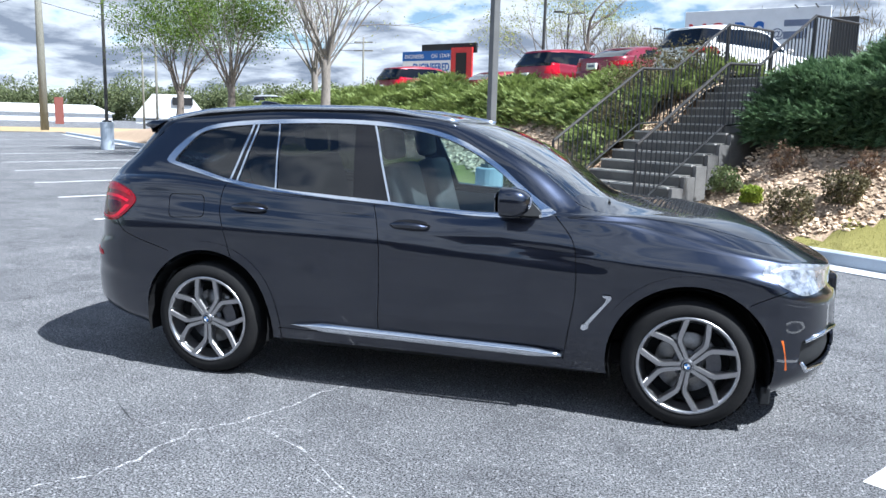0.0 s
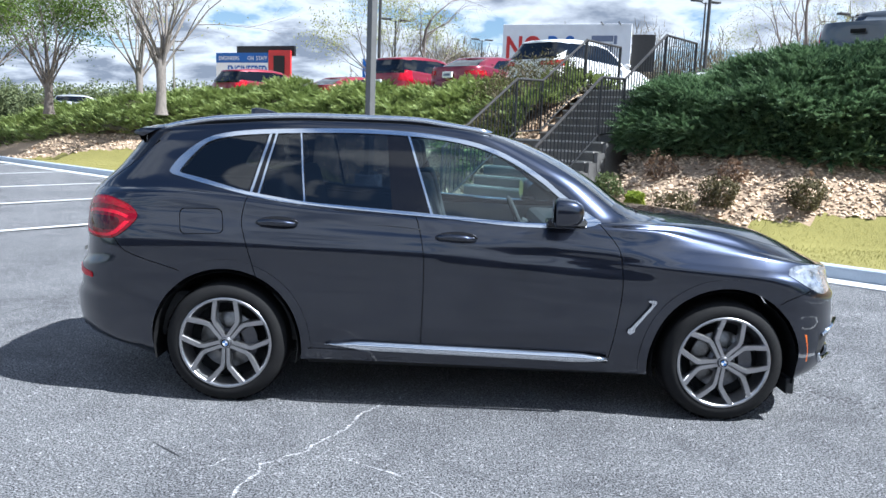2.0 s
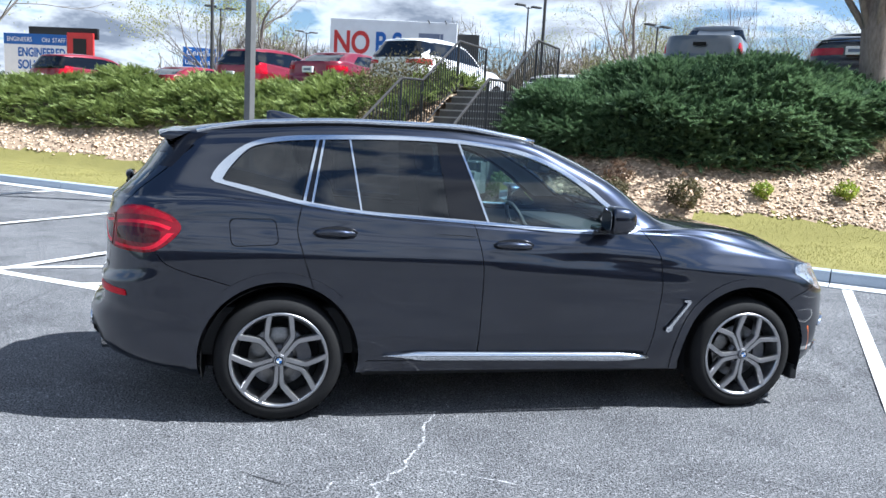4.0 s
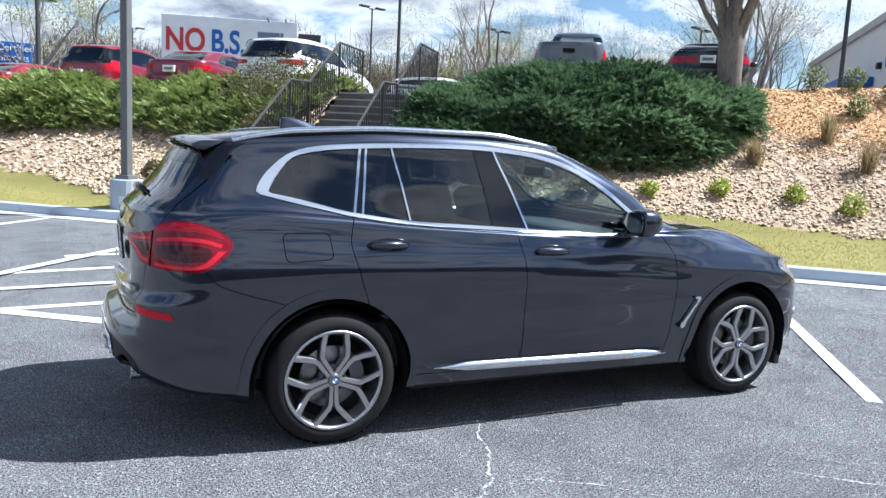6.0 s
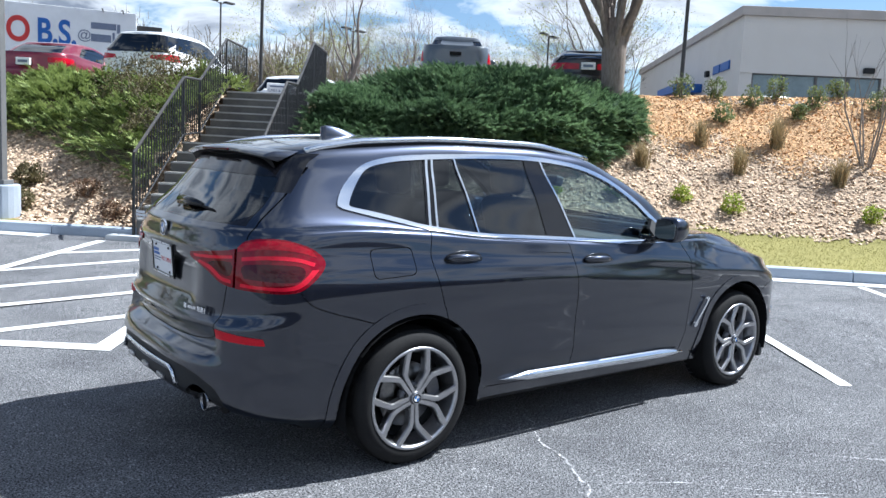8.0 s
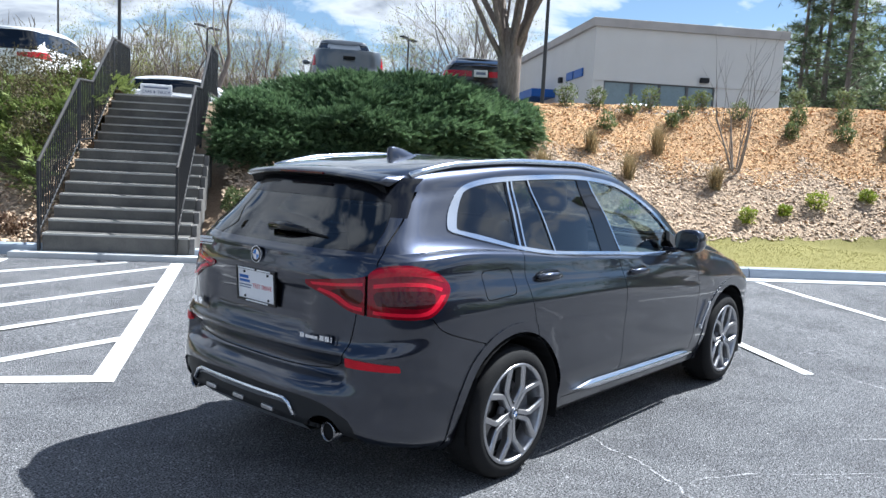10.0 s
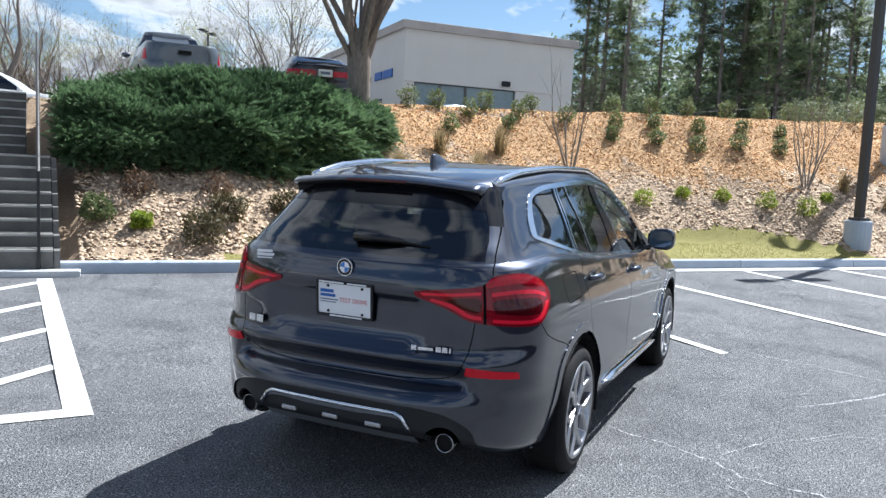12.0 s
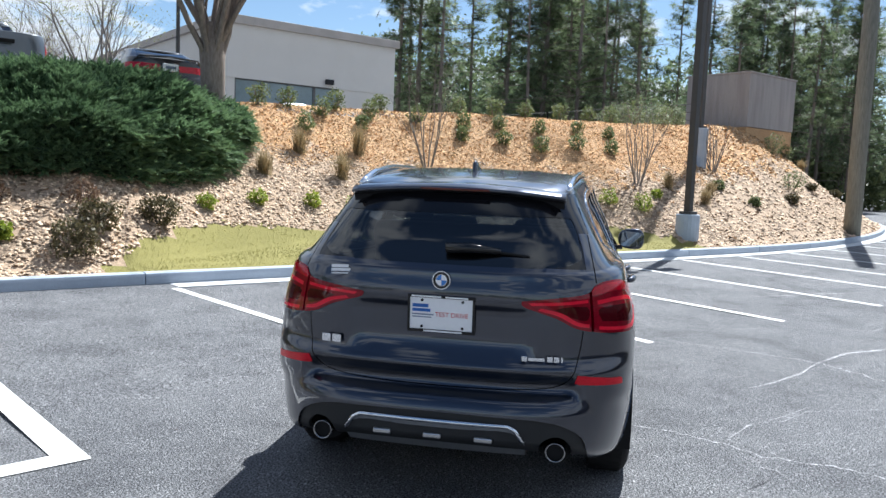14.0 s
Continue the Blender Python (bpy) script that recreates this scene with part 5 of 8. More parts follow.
def wheel_at(x, side, parent, turn=0.0):
    """One wheel; its outer face looks towards side (-1: the car's right)."""
    hub = new("wheel")
    hub.parent = parent
    hub.matrix_basis = pose(x, side * 0.927, 0.352) @ (pose(0, 0, 0) if side < 0 else pose(0, 0, 0, 0, 0, 180)) @ pose(0, 0, 0, 0, turn, 0)
    bm = bmesh.new()
    lathe(bm, [(0.245, 0.20), (0.33, 0.215), (0.348, 0.19), (0.353, 0.16), (0.354, 0.12), (0.353, 0.06), (0.345, 0.028), (0.33, 0.008), (0.30, -0.006), (0.272, -0.004), (0.256, 0.006), (0.25, 0.02)], n=72)
    part("tyre", bm, M["rubber"], hub, "black road tyre", smooth=True)
    bm = bmesh.new()
    for k in range(44):
        a0 = 2 * math.pi * k / 44
        for (y0, y1, skew) in ((0.035, 0.085, 0.03), (0.095, 0.15, -0.02), (0.16, 0.205, 0.03)):
            vs = []
            for da, y in ((0, y0), (0.11, y0), (0.11 + skew, y1), (skew, y1)):
                vs.append(bm.verts.new((0.3555 * math.cos(a0 + da), y, 0.3555 * math.sin(a0 + da))))
            bm.faces.new(vs)
    part("tread", bm, M["rubber"], hub, "grooved tread blocks")
    bm = bmesh.new()
    lathe(bm, [(0.268, 0.0), (0.266, -0.006), (0.258, -0.008), (0.250, -0.002), (0.246, 0.012), (0.243, 0.03), (0.225, 0.06), (0.215, 0.20)], n=72)
    part("rim", bm, M["rim"], hub, "silver alloy rim", smooth=True)
    bm = bmesh.new()
    lathe(bm, [(0.242, 0.035), (0.22, 0.10), (0.21, 0.14), (0.02, 0.14)], n=48)
    part("wheel_barrel", bm, M["plastic"], hub, "dark inner barrel", smooth=True)
    bm = bmesh.new()
    lathe(bm, [(0.06, 0.085), (0.165, 0.085), (0.168, 0.09), (0.168, 0.105)], n=40)
    part("brake_disc", bm, M["disc"], hub, "grey brake disc", smooth=True)
    bm = bmesh.new()
    vs = [(0.175 * math.cos(radians(a)), 0.175 * math.sin(radians(a))) for a in range(-28, 40, 8)] + [(0.10 * math.cos(radians(a)), 0.10 * math.sin(radians(a))) for a in range(36, -30, -8)]
    prism(bm, vs, 0.03, pose(0, 0.075, 0, 90, 0, 0))
    part("brake_caliper", bm, M["alloy_dark"], hub)
    for k in range(5):
        a = radians(-90 + 72 * k)
        P = lambda r, da, y: (r * math.cos(a + da), r * math.sin(a + da), y)
        bm = bmesh.new()
        for s in (-1, 1):
            sweep_box(bm, [P(0.03, 0.42 * s, 0.010), P(0.07, 0.20 * s, 0.010), P(0.125, 0.125 * s, 0.006), P(0.15, 0.145 * s, 0.003), P(0.195, 0.285 * s, 0.0), P(0.256, 0.405 * s, -0.005)], [0.0135, 0.0135, 0.0145, 0.016, 0.0165, 0.0175], 0, 0.045)
        part("spoke", bm, M["alloy"], hub, "silver Y-shaped spoke")
        bm = bmesh.new()
        sweep_box(bm, [P(0.03, 0, 0.018), P(0.10, 0, 0.018), P(0.142, 0, 0.018)], [0.010, 0.010, 0.006], 0, 0.03)
        part("spoke_web", bm, M["alloy_dark"], hub, "dark grey spoke web")
    bm = bmesh.new()
    lathe(bm, [(0.001, 0.004), (0.03, 0.004), (0.034, 0.008), (0.036, 0.02), (0.075, 0.03), (0.08, 0.06)], n=40)
    part("hub_cap", bm, M["alloy_dark"], hub, "dark centre hub", smooth=True)
    roundel(hub, pose(0, 0.003, 0, 90, 0, 0), 0.026)
    for k in range(5):
        a = radians(-90 + 36 + 72 * k)
        bm = bmesh.new()
        bmesh.ops.create_cone(bm, cap_ends=True, segments=8, radius1=0.009, radius2=0.008, depth=0.02, matrix=pose(0.055 * math.cos(a), 0.022, 0.055 * math.sin(a), 90, 0, 0))
        part("wheel_bolt", bm, M["plastic"], hub)
    return hub


def roundel(parent, m, r):
    """A round maker's badge as plain shapes: dark ring, blue and white quarters. Faces its own -z... +z."""
    b = part("badge", disc_mesh(r, 0.006), M["black_gloss"], parent, "round badge with blue and white quarters")
    b.matrix_basis = m
    for k in range(4):
        bm = bmesh.new()
        pts = [(0, 0)] + [(r * 0.62 * math.cos(radians(90 * k + a)), r * 0.62 * math.sin(radians(90 * k + a))) for a in range(0, 91, 15)]
        prism(bm, pts, 0.0075)
        part("badge_quarter", bm, M["badge_blue"] if k % 2 else M["plate_white"], b)
    bm = bmesh.new()
    ring_pts = 40
    for rr0, rr1 in ((0.94, 1.04), (0.60, 0.66)):
        vs = [[bm.verts.new((r * q * math.cos(2 * math.pi * i / ring_pts), r * q * math.sin(2 * math.pi * i / ring_pts), z)) for i in range(ring_pts)] for q, z in ((rr0, 0.006), (rr0, 0.0085), (rr1, 0.0085), (rr1, 0.0))]
        for a0, a1 in zip(vs, vs[1:]):
            for i in range(ring_pts):
                bm.faces.new((a0[i], a0[(i + 1) % ring_pts], a1[(i + 1) % ring_pts], a1[i]))
    bmesh.ops.recalc_face_normals(bm, faces=bm.faces)
    part("badge_ring", bm, M["chrome"], b)
    return b


def disc_mesh(r, depth, n=40):
    bm = bmesh.new()
    prism(bm, [(r * math.cos(2 * math.pi * i / n), r * math.sin(2 * math.pi * i / n)) for i in range(n)], depth)
    return bm


for x, side, turn in ((1.432, -1, 9.0), (-1.432, -1, 0.0), (1.432, 1, 20.0), (-1.432, 1, 30.0)):
    wheel_at(x, side, car, turn)
    # dark wheel housing
    bm = bmesh.new()
    rows = []
    for i in range(21):
        a = radians(-15 + 210 * i / 20)
        rows.append([bm.verts.new((x + 0.415 * math.cos(a), side * y, 0.35 + 0.415 * math.sin(a))) for y in (0.925, 0.72, 0.55)])
    for r0, r1 in zip(rows, rows[1:]):
        for k in range(2):
            bm.faces.new((r0[k], r0[k + 1], r1[k + 1], r1[k]))
    bm.faces.new([r[2] for r in rows])
    part("wheel_housing", bm, M["black"], car, "black wheel housing")
bm = bmesh.new()
box(bm, -1.95, 1.95, -0.62, 0.62, 0.23, 0.36, 0.02)
box(bm, -2.3, -1.9, -0.62, 0.62, 0.36, 0.45, 0.02)
box(bm, -0.98, 0.98, -0.86, 0.86, 0.235, 0.34, 0.02)
part("underbody", bm, M["black"], car, "black underbody")

# cabin
bm = bmesh.new()
box(bm, -2.05, 0.9, -0.78, 0.78, 0.34, 0.62, 0.03)
part("cabin_floor", bm, M["cabin"], car, "dark cabin floor")
bm = bmesh.new()
box(bm, 0.42, 1.0, -0.76, 0.76, 0.62, 1.06, 0.05)
part("dashboard", bm, M["cabin"], car, "dark dashboard")


def seat(x, y, parent, wide=0.5):
    bm = bmesh.new()
    box(bm, x - 0.05, x + 0.48, y - wide / 2, y + wide / 2, 0.6, 0.82, 0.06)
    box(bm, -0.07, 0.07, y - wide / 2, y + wide / 2, 0, 0.62, 0.05, pose(x - 0.02, 0, 0.74, 0, -16, 0))
    b = part("car_seat", bm, M["seat"], parent, "dark leather seat", smooth=True)
    for hy in ([y] if wide < 0.7 else [y - 0.4, y + 0.4]):
        bm = bmesh.new()
        box(bm, -0.05, 0.05, hy - 0.13, hy + 0.13, 0, 0.19, 0.04, pose(x - 0.215, 0, 1.36, 0, -10, 0))
        part("headrest", bm, M["seat"], b, smooth=True)


seat(-0.18, -0.38, car)
seat(-0.18, 0.38, car)
seat(-1.05, 0.0, car, 1.3)
bm = bmesh.new()
box(bm, -2.0, -1.3, -0.66, 0.66, 0.9, 0.98, 0.02)
part("parcel_shelf", bm, M["cabin"], car)
bm = bmesh.new()
ring_pts = []
for i in range(25):
    a = 2 * math.pi * i / 24
    ring_pts.append(pose(0.33, 0.38, 0.98, 0, -25, 0) @ Vector((0, 0.185 * math.cos(a), 0.185 * math.sin(a))))
tube(bm, ring_pts, 0.016, 8, cap=False)
tube(bm, [pose(0.33, 0.38, 0.98, 0, -25, 0) @ Vector((0, -0.17, 0)), pose(0.33, 0.38, 0.98, 0, -25, 0) @ Vector((0, 0.17, 0))], 0.02, 6)
tube(bm, [(0.34, 0.38, 0.97), (0.6, 0.38, 0.86)], 0.05, 8)
part("steering_wheel", bm, M["cabin"], car, "dark steering wheel")
bm = bmesh.new()
box(bm, -0.04, 0.04, -0.13, 0.13, -0.035, 0.035, 0.015, pose(0.32, 0, 1.44, 0, 12, 0))
part("interior_mirror", bm, M["cabin"], car)

def flank(x, z):
    """Half width of the body at a place on its side."""
    side_pts = G_[G_[..., 1] > 0.5]
    d = np.hypot(side_pts[:, 0] - x, side_pts[:, 2] - z)
    near = np.argsort(d)[:4]
    return float(np.average(side_pts[near, 1], weights=1 / (d[near] + 1e-4)))


# outside mirrors, handles, rails
for side in (-1, 1):
    bm = bmesh.new()
    bmesh.ops.create_uvsphere(bm, u_segments=24, v_segments=14, radius=1.0)
    for v in bm.verts:
        x, y, z = v.co
        f = lambda c, p: math.copysign(abs(c) ** p, c)
        v.co = Vector((0.145 * f(x, 0.8) * (1.0 if x > 0 else 0.17) - 0.01, 0.100 * f(y, 0.7), 0.080 * f(z, 0.75) * (1 - 0.12 * y * -side)))
    bmesh.ops.transform(bm, matrix=pose(0.435, side * 0.992, 1.185, 0, 0, side * 6), verts=bm.verts)
    mir = part("door_mirror", bm, M["paint"], car, "body-coloured door mirror", smooth=True)
    bm = bmesh.new()
    outline = rounded([(-0.082, -0.060), (0.085, -0.056), (0.088, 0.05), (-0.072, 0.066)], 0.035, 5)
    prism(bm, outline, 0.004, pose(0.397, side * 0.992, 1.185, 0, 0, side * 6) @ pose(0, 0, 0, 90, 0, -90))
    part("mirror_glass", bm, M["mirror"], mir, "mirror glass")
    bm = bmesh.new()
    box(bm, 0.38, 0.49, 0.80 if side > 0 else -0.93, 0.93 if side > 0 else -0.80, 1.10, 1.135, 0.012)
    part("mirror_foot", bm, M["black_gloss"], mir, "black mirror foot", smooth=False)
    # black sail at the front corner of the side window
    bm = bmesh.new()
    sail = [(0.60, 1.105), (0.445, 1.105), (0.415, 1.175), (0.47, 1.235), (0.565, 1.165), (0.61, 1.125)]
    rows = [[bm.verts.new((x, side * (0.888 - (z - 1.11) * 0.56 + o), z)) for x, z in sail] for o in (0.012, -0.012)]
    bm.faces.new(rows[0])
    bm.faces.new(rows[1][::-1])
    for a in range(len(sail)):
        b = (a + 1) % len(sail)
        bm.faces.new((rows[0][a], rows[0][b], rows[1][b], rows[1][a]))
    bmesh.ops.recalc_face_normals(bm, faces=bm.faces)
    part("mirror_sail", bm, M["plastic"], mir, "black mirror sail")
    for (hx, hz) in ((-1.147, 1.053), (-0.13, 1.008)):
        hy = flank(hx, hz) - 0.932
        bm = bmesh.new()
        bmesh.ops.create_uvsphere(bm, u_segments=20, v_segments=10, radius=1.0)
        for v in bm.verts:
            v.co = Vector((0.124 * v.co.x, 0.004 + 0.008 * v.co.y, 0.040 * v.co.z))
        bmesh.ops.transform(bm, matrix=pose(hx, side * (0.934 + hy), hz, 0, -2, 0), verts=bm.verts)
        cup = part("handle_cup", bm, M["black_gloss"], car, "dark handle recess", smooth=True)
        bm = bmesh.new()
        pts = [(hx + a, side * (b + hy), hz + c) for a, b, c in ((-0.112, 0.933, 0.002), (-0.09, 0.952, 0.006), (-0.03, 0.967, 0.009), (0.04, 0.967, 0.006), (0.095, 0.950, -0.001), (0.112, 0.933, -0.004))]
        tube(bm, pts, [0.010, 0.017, 0.020, 0.020, 0.016, 0.008], 10)
        part("door_handle", bm, M["paint"], cup, "body-coloured pull handle", smooth=True)
    # roof rail
    bm = bmesh.new()
    px = np.linspace(-1.90, 0.06, 26)
    roof_edge = curve(SUV_RINGS[13][7], px)
    pts = []
    for i, (x, z) in enumerate(zip(px, roof_edge)):
        lift = 0.034 * min(1, (i + 0.01) / 4, (25 - i + 0.01) / 5) ** 0.7
        yy = 0.595 * (1 - 0.012 * (x / 1.5) ** 2 - 0.080 * smooth((-x - 0.7) / 1.5) - 0.02 * smooth((x + 0.2) / 0.8))
        pts.append((x, side * float(yy), float(z) + lift))
    tube(bm, pts, 0.018, 10)
    rail = part("roof_rail", bm, M["chrome"], car, "satin aluminium roof rail", smooth=True)
    bm = bmesh.new()
    low = [(x, y, z - 0.018) for x, y, z in pts]
    tube(bm, low, 0.014, 6)
    part("rail_foot", bm, M["black"], rail)
    # chrome sill moulding
    bm = bmesh.new()
    rows = []
    for i in range(25):
        t = i / 24
        x = -0.862 + 1.627 * t
        zc = 0.369 - 0.024 * t
        w = 0.029 * min(1, (i + 0.05) / 3.0) * min(1, (24 - i + 1.6) / 4)
        y = 0.922 + 0.02 * min(1, (i + 0.1) / 2.5)
        sec = [(0.0, -w), (0.016, -w * 0.8), (0.026, -w * 0.1), (0.02, w * 0.7), (0.0, w)]
        rows.append([bm.verts.new((x, side * (y - 0.02 + a), zc + b)) for a, b in sec])
    for r0, r1 in zip(rows, rows[1:]):
        for k in range(4):
            bm.faces.new((r0[k], r0[k + 1], r1[k + 1], r1[k]))
    bm.faces.new(rows[0])
    bm.faces.new(rows[-1])
    bmesh.ops.recalc_face_normals(bm, faces=bm.faces)
    part("sill_moulding", bm, M["chrome"], car, "chrome sill moulding", smooth=True)
    # wing vent
    bm = bmesh.new()
    outline = [(0.862, 0.512), (0.878, 0.503), (0.902, 0.517), (0.905, 0.54), (1.018, 0.688), (1.012, 0.705), (0.968, 0.704), (0.972, 0.693), (0.992, 0.688), (0.985, 0.668), (0.88, 0.54), (0.866, 0.535)]
    prism(bm, outline, 0.012, pose(0, side * 0.945, 0, 90, 0, 0) if side < 0 else pose(0, side * 0.933, 0, 90, 0, 0))
    part("wing_vent", bm, M["chrome"], car, "chrome wing vent trim")
    # tail pipe
    bm = bmesh.new()
    lathe(bm, [(0.043, 0.10), (0.047, 0.01), (0.046, 0.0), (0.040, 0.0), (0.038, 0.012), (0.038, 0.09), (0.001, 0.09)], n=32)
    bmesh.ops.transform(bm, matrix=pose(-2.395, side * 0.556, 0.380, 0, 0, -90), verts=bm.verts)
    bmesh.ops.recalc_face_normals(bm, faces=bm.faces)
    pipe = part("tail_pipe", bm, M["pipe"], car, "round chrome tail pipe", smooth=True)
    # added black disc hides the closed end, as the shade of a deep bore
    part("pipe_bore", disc_mesh(0.0385, 0.004, 28), M["black"], pipe, "black disc for the shade inside the pipe").matrix_basis = pose(-2.372, side * 0.556, 0.380, 90, 0, -90)
    bm = bmesh.new()
    prism(bm, [(0.09 * math.cos(a), 0.085 * math.sin(a)) for a in np.linspace(0, 2 * math.pi, 24, endpoint=False)], 0.01, pose(-2.29, side * 0.556, 0.394, 90, 0, -90))
    part("pipe_recess", bm, M["black"], car, "black pipe recess")
    # washer-side mud flap ahead of the front tyre's rear edge
    bm = bmesh.new()
    box(bm, 1.81, 1.86, min(side * 0.7, side * 0.9), max(side * 0.7, side * 0.9), 0.175, 0.27, 0.008)
    part("air_deflector", bm, M["plastic"], car)

# roof spoiler: a thin wing that carries the roof line back over the rear window
bm = bmesh.new()
rows = []
for i in range(33):
    y = -0.535 + 1.07 * i / 32
    zr = 1.585 - 0.040 * (abs(y) / 0.6) ** 2
    back = -2.145 + 0.075 * (abs(y) / 0.6) ** 2 - (0.012 if abs(y) > 0.28 else 0.0)
    rows.append([bm.verts.new(p) for p in ((-1.93, y, zr + 0.010), (-2.05, y, zr + 0.002), (back + 0.01, y, zr - 0.014), (back, y, zr - 0.024), (back + 0.012, y, zr - 0.034), (-2.04, y, zr - 0.045))])
for r0, r1 in zip(rows, rows[1:]):
    for k in range(5):
        bm.faces.new((r0[k], r0[k + 1], r1[k + 1], r1[k]))
bm.faces.new(rows[0])
bm.faces.new(rows[-1])
bmesh.ops.recalc_face_normals(bm, faces=bm.faces)
wing = part("roof_spoiler", bm, M["paint"], car, "body-coloured roof spoiler", smooth=True)
bm = bmesh.new()
rows = []
for i in range(33):
    y = -0.53 + 1.06 * i / 32
    zr = 1.585 - 0.040 * (abs(y) / 0.6) ** 2
    back = -2.130 + 0.075 * (abs(y) / 0.6) ** 2
    rows.append([bm.verts.new(p) for p in ((back, y, zr - 0.037), (-2.06, y, zr - 0.050), (-2.05, y, zr - 0.075))])
for r0, r1 in zip(rows, rows[1:]):
    for k in range(2):
        bm.faces.new((r0[k], r0[k + 1], r1[k + 1], r1[k]))
part("spoiler_underside", bm, M["black"], wing, "black underside")
bm = bmesh.new()
box(bm, -2.147, -2.134, -0.17, 0.17, 1.550, 1.562, 0.003)
part("brake_light", bm, M["lens_dark"], car, "dark red high brake light")
# shark fin
bm = bmesh.new()
rows = []
for i in range(9):
    t = i / 8
    x = -1.27 - 0.25 * t
    h = 0.085 * (1 - (1 - t) ** 1.6) * (1 if t < 0.9 else 0.92)
    w = 0.038 * (0.4 + 0.6 * math.sin(math.pi * min(1, t * 0.8 + 0.15)))
    z0 = 1.660 - 0.030 * t
    rows.append([bm.verts.new((x, yy, zz)) for yy, zz in ((-w, z0 - 0.01), (-w * 0.6, z0 + h * 0.3), (-0.009, z0 + h * 0.9), (0, z0 + h), (0.009, z0 + h * 0.9), (w * 0.6, z0 + h * 0.3), (w, z0 - 0.01))])
for r0, r1 in zip(rows, rows[1:]):
    for k in range(6):
        bm.faces.new((r0[k], r0[k + 1], r1[k + 1], r1[k]))
bm.faces.new(rows[0])
bm.faces.new(rows[-1])
bmesh.ops.recalc_face_normals(bm, faces=bm.faces)
part("roof_aerial", bm, M["paint"], car, "shark-fin roof aerial", smooth=True)
# rear wiper
bm = bmesh.new()
tube(bm, [(-2.318, 0.0, 1.285), (-2.316, -0.12, 1.290), (-2.300, -0.255, 1.278)], [0.026, 0.024, 0.013], 8)
wip = part("rear_wiper", bm, M["black_gloss"], car, "black rear wiper", smooth=True)
bm = bmesh.new()
tube(bm, [(-2.302, -0.24, 1.276), (-2.290, -0.39, 1.262)], [0.007, 0.005], 6)
part("wiper_blade", bm, M["black"], wip)
# badge and plate
roundel(car, pose(-2.402, 0.0, 1.143, 90, 0, -90), 0.041)
plate = part("number_plate", (lambda b: (prism(b, rounded([(-0.148, -0.078), (0.148, -0.078), (0.148, 0.078), (-0.148, 0.078)], 0.012), 0.006), b)[1])(bmesh.new()), M["plate_white"], car, "white dealer plate reading TEST DRIVE in red")
plate.matrix_basis = pose(-2.404, -0.005, 0.986, 90, 0, -90) @ pose(0, 0, 0, 4, 0, 0)
bm = bmesh.new()
for a in (box(bm, -0.158, 0.158, 0.074, 0.088, -0.002, 0.011, 0.002), box(bm, -0.158, 0.158, -0.088, -0.074, -0.002, 0.011, 0.002), box(bm, -0.158, -0.146, -0.074, 0.074, -0.002, 0.011, 0.002), box(bm, 0.146, 0.158, -0.074, 0.074, -0.002, 0.011, 0.002)):
    pass
part("plate_frame", bm, M["black_gloss"], plate, "black plate frame")
lettering("plate_words", "TEST DRIVE", 0.030, pose(-0.028, -0.012, 0.0065), M["red"], plate, 0.0004)


def bars(parent, rows, material, name="lettering_bar"):
    """Plain bars in place of writing: (x0, x1, y0, y1, z)."""
    for x0, x1, y0, y1, z in rows:
        bm = bmesh.new()
        box(bm, x0, x1, y0, y1, z, z + 0.0012)
        part(name, bm, material, parent)


bars(plate, [(-0.135, -0.06, 0.028, 0.044, 0.006), (-0.135, -0.05, 0.008, 0.022, 0.006)], M["blue"])
bars(plate, [(-0.135, -0.035, -0.008, -0.002, 0.006), (-0.135, -0.045, -0.02, -0.015, 0.006)], M["grey_text"])
bars(plate, [(-0.14, 0.0, 0.0775, 0.0845, 0.0111), (0.02, 0.125, 0.0775, 0.0845, 0.0111), (-0.08, 0.1, -0.0845, -0.0775, 0.0111)], M["plate_white"])
for bx in (-0.09, 0.1):
    for by in (0.062, -0.062):
        bm = bmesh.new()
        bmesh.ops.create_cone(bm, cap_ends=True, segments=10, radius1=0.007, radius2=0.006, depth=0.006, matrix=pose(bx, by, 0.008))
        part("plate_screw", bm, M["black"], plate)
# model badges and dealer sticker, as plain raised bars
mark = part("model_badge", (lambda b: (box(b, -0.06, -0.028, -0.012, 0.012, 0, 0.004, 0.001), b)[1])(bmesh.new()), M["chrome"], car, "small chrome model badge")
mark.matrix_basis = pose(-2.408, 0.487, 0.836, 90, 0, -90) @ pose(0, 0, 0, 0, -10, 0) @ Matrix.Diagonal((1.35, 1.5, 1, 1))
bars(mark, [(-0.022, 0.012, -0.012, 0.012, 0.0)], M["chrome"])
mark2 = part("model_badge", (lambda b: (box(b, -0.085, -0.065, -0.010, 0.010, 0, 0.004, 0.001), b)[1])(bmesh.new()), M["chrome"], car, "small chrome model badge")
mark2.matrix_basis = pose(-2.412, -0.487, 0.814, 90, 0, -90) @ pose(0, 0, 0, 0, 10, 0) @ Matrix.Diagonal((1.22, 1.2, 1, 1))
bars(mark2, [(-0.06, 0.0, -0.008, 0.004, 0.0), (0.01, 0.03, -0.01, 0.01, 0.0), (0.035, 0.055, -0.01, 0.01, 0.0), (0.062, 0.068, -0.01, 0.01, 0.0)], M["chrome"])
stick = part("dealer_sticker", (lambda b: (box(b, -0.05, 0.03, 0.008, 0.022, 0, 0.0012), b)[1])(bmesh.new()), M["plate_white"], car, "small white dealer sticker")
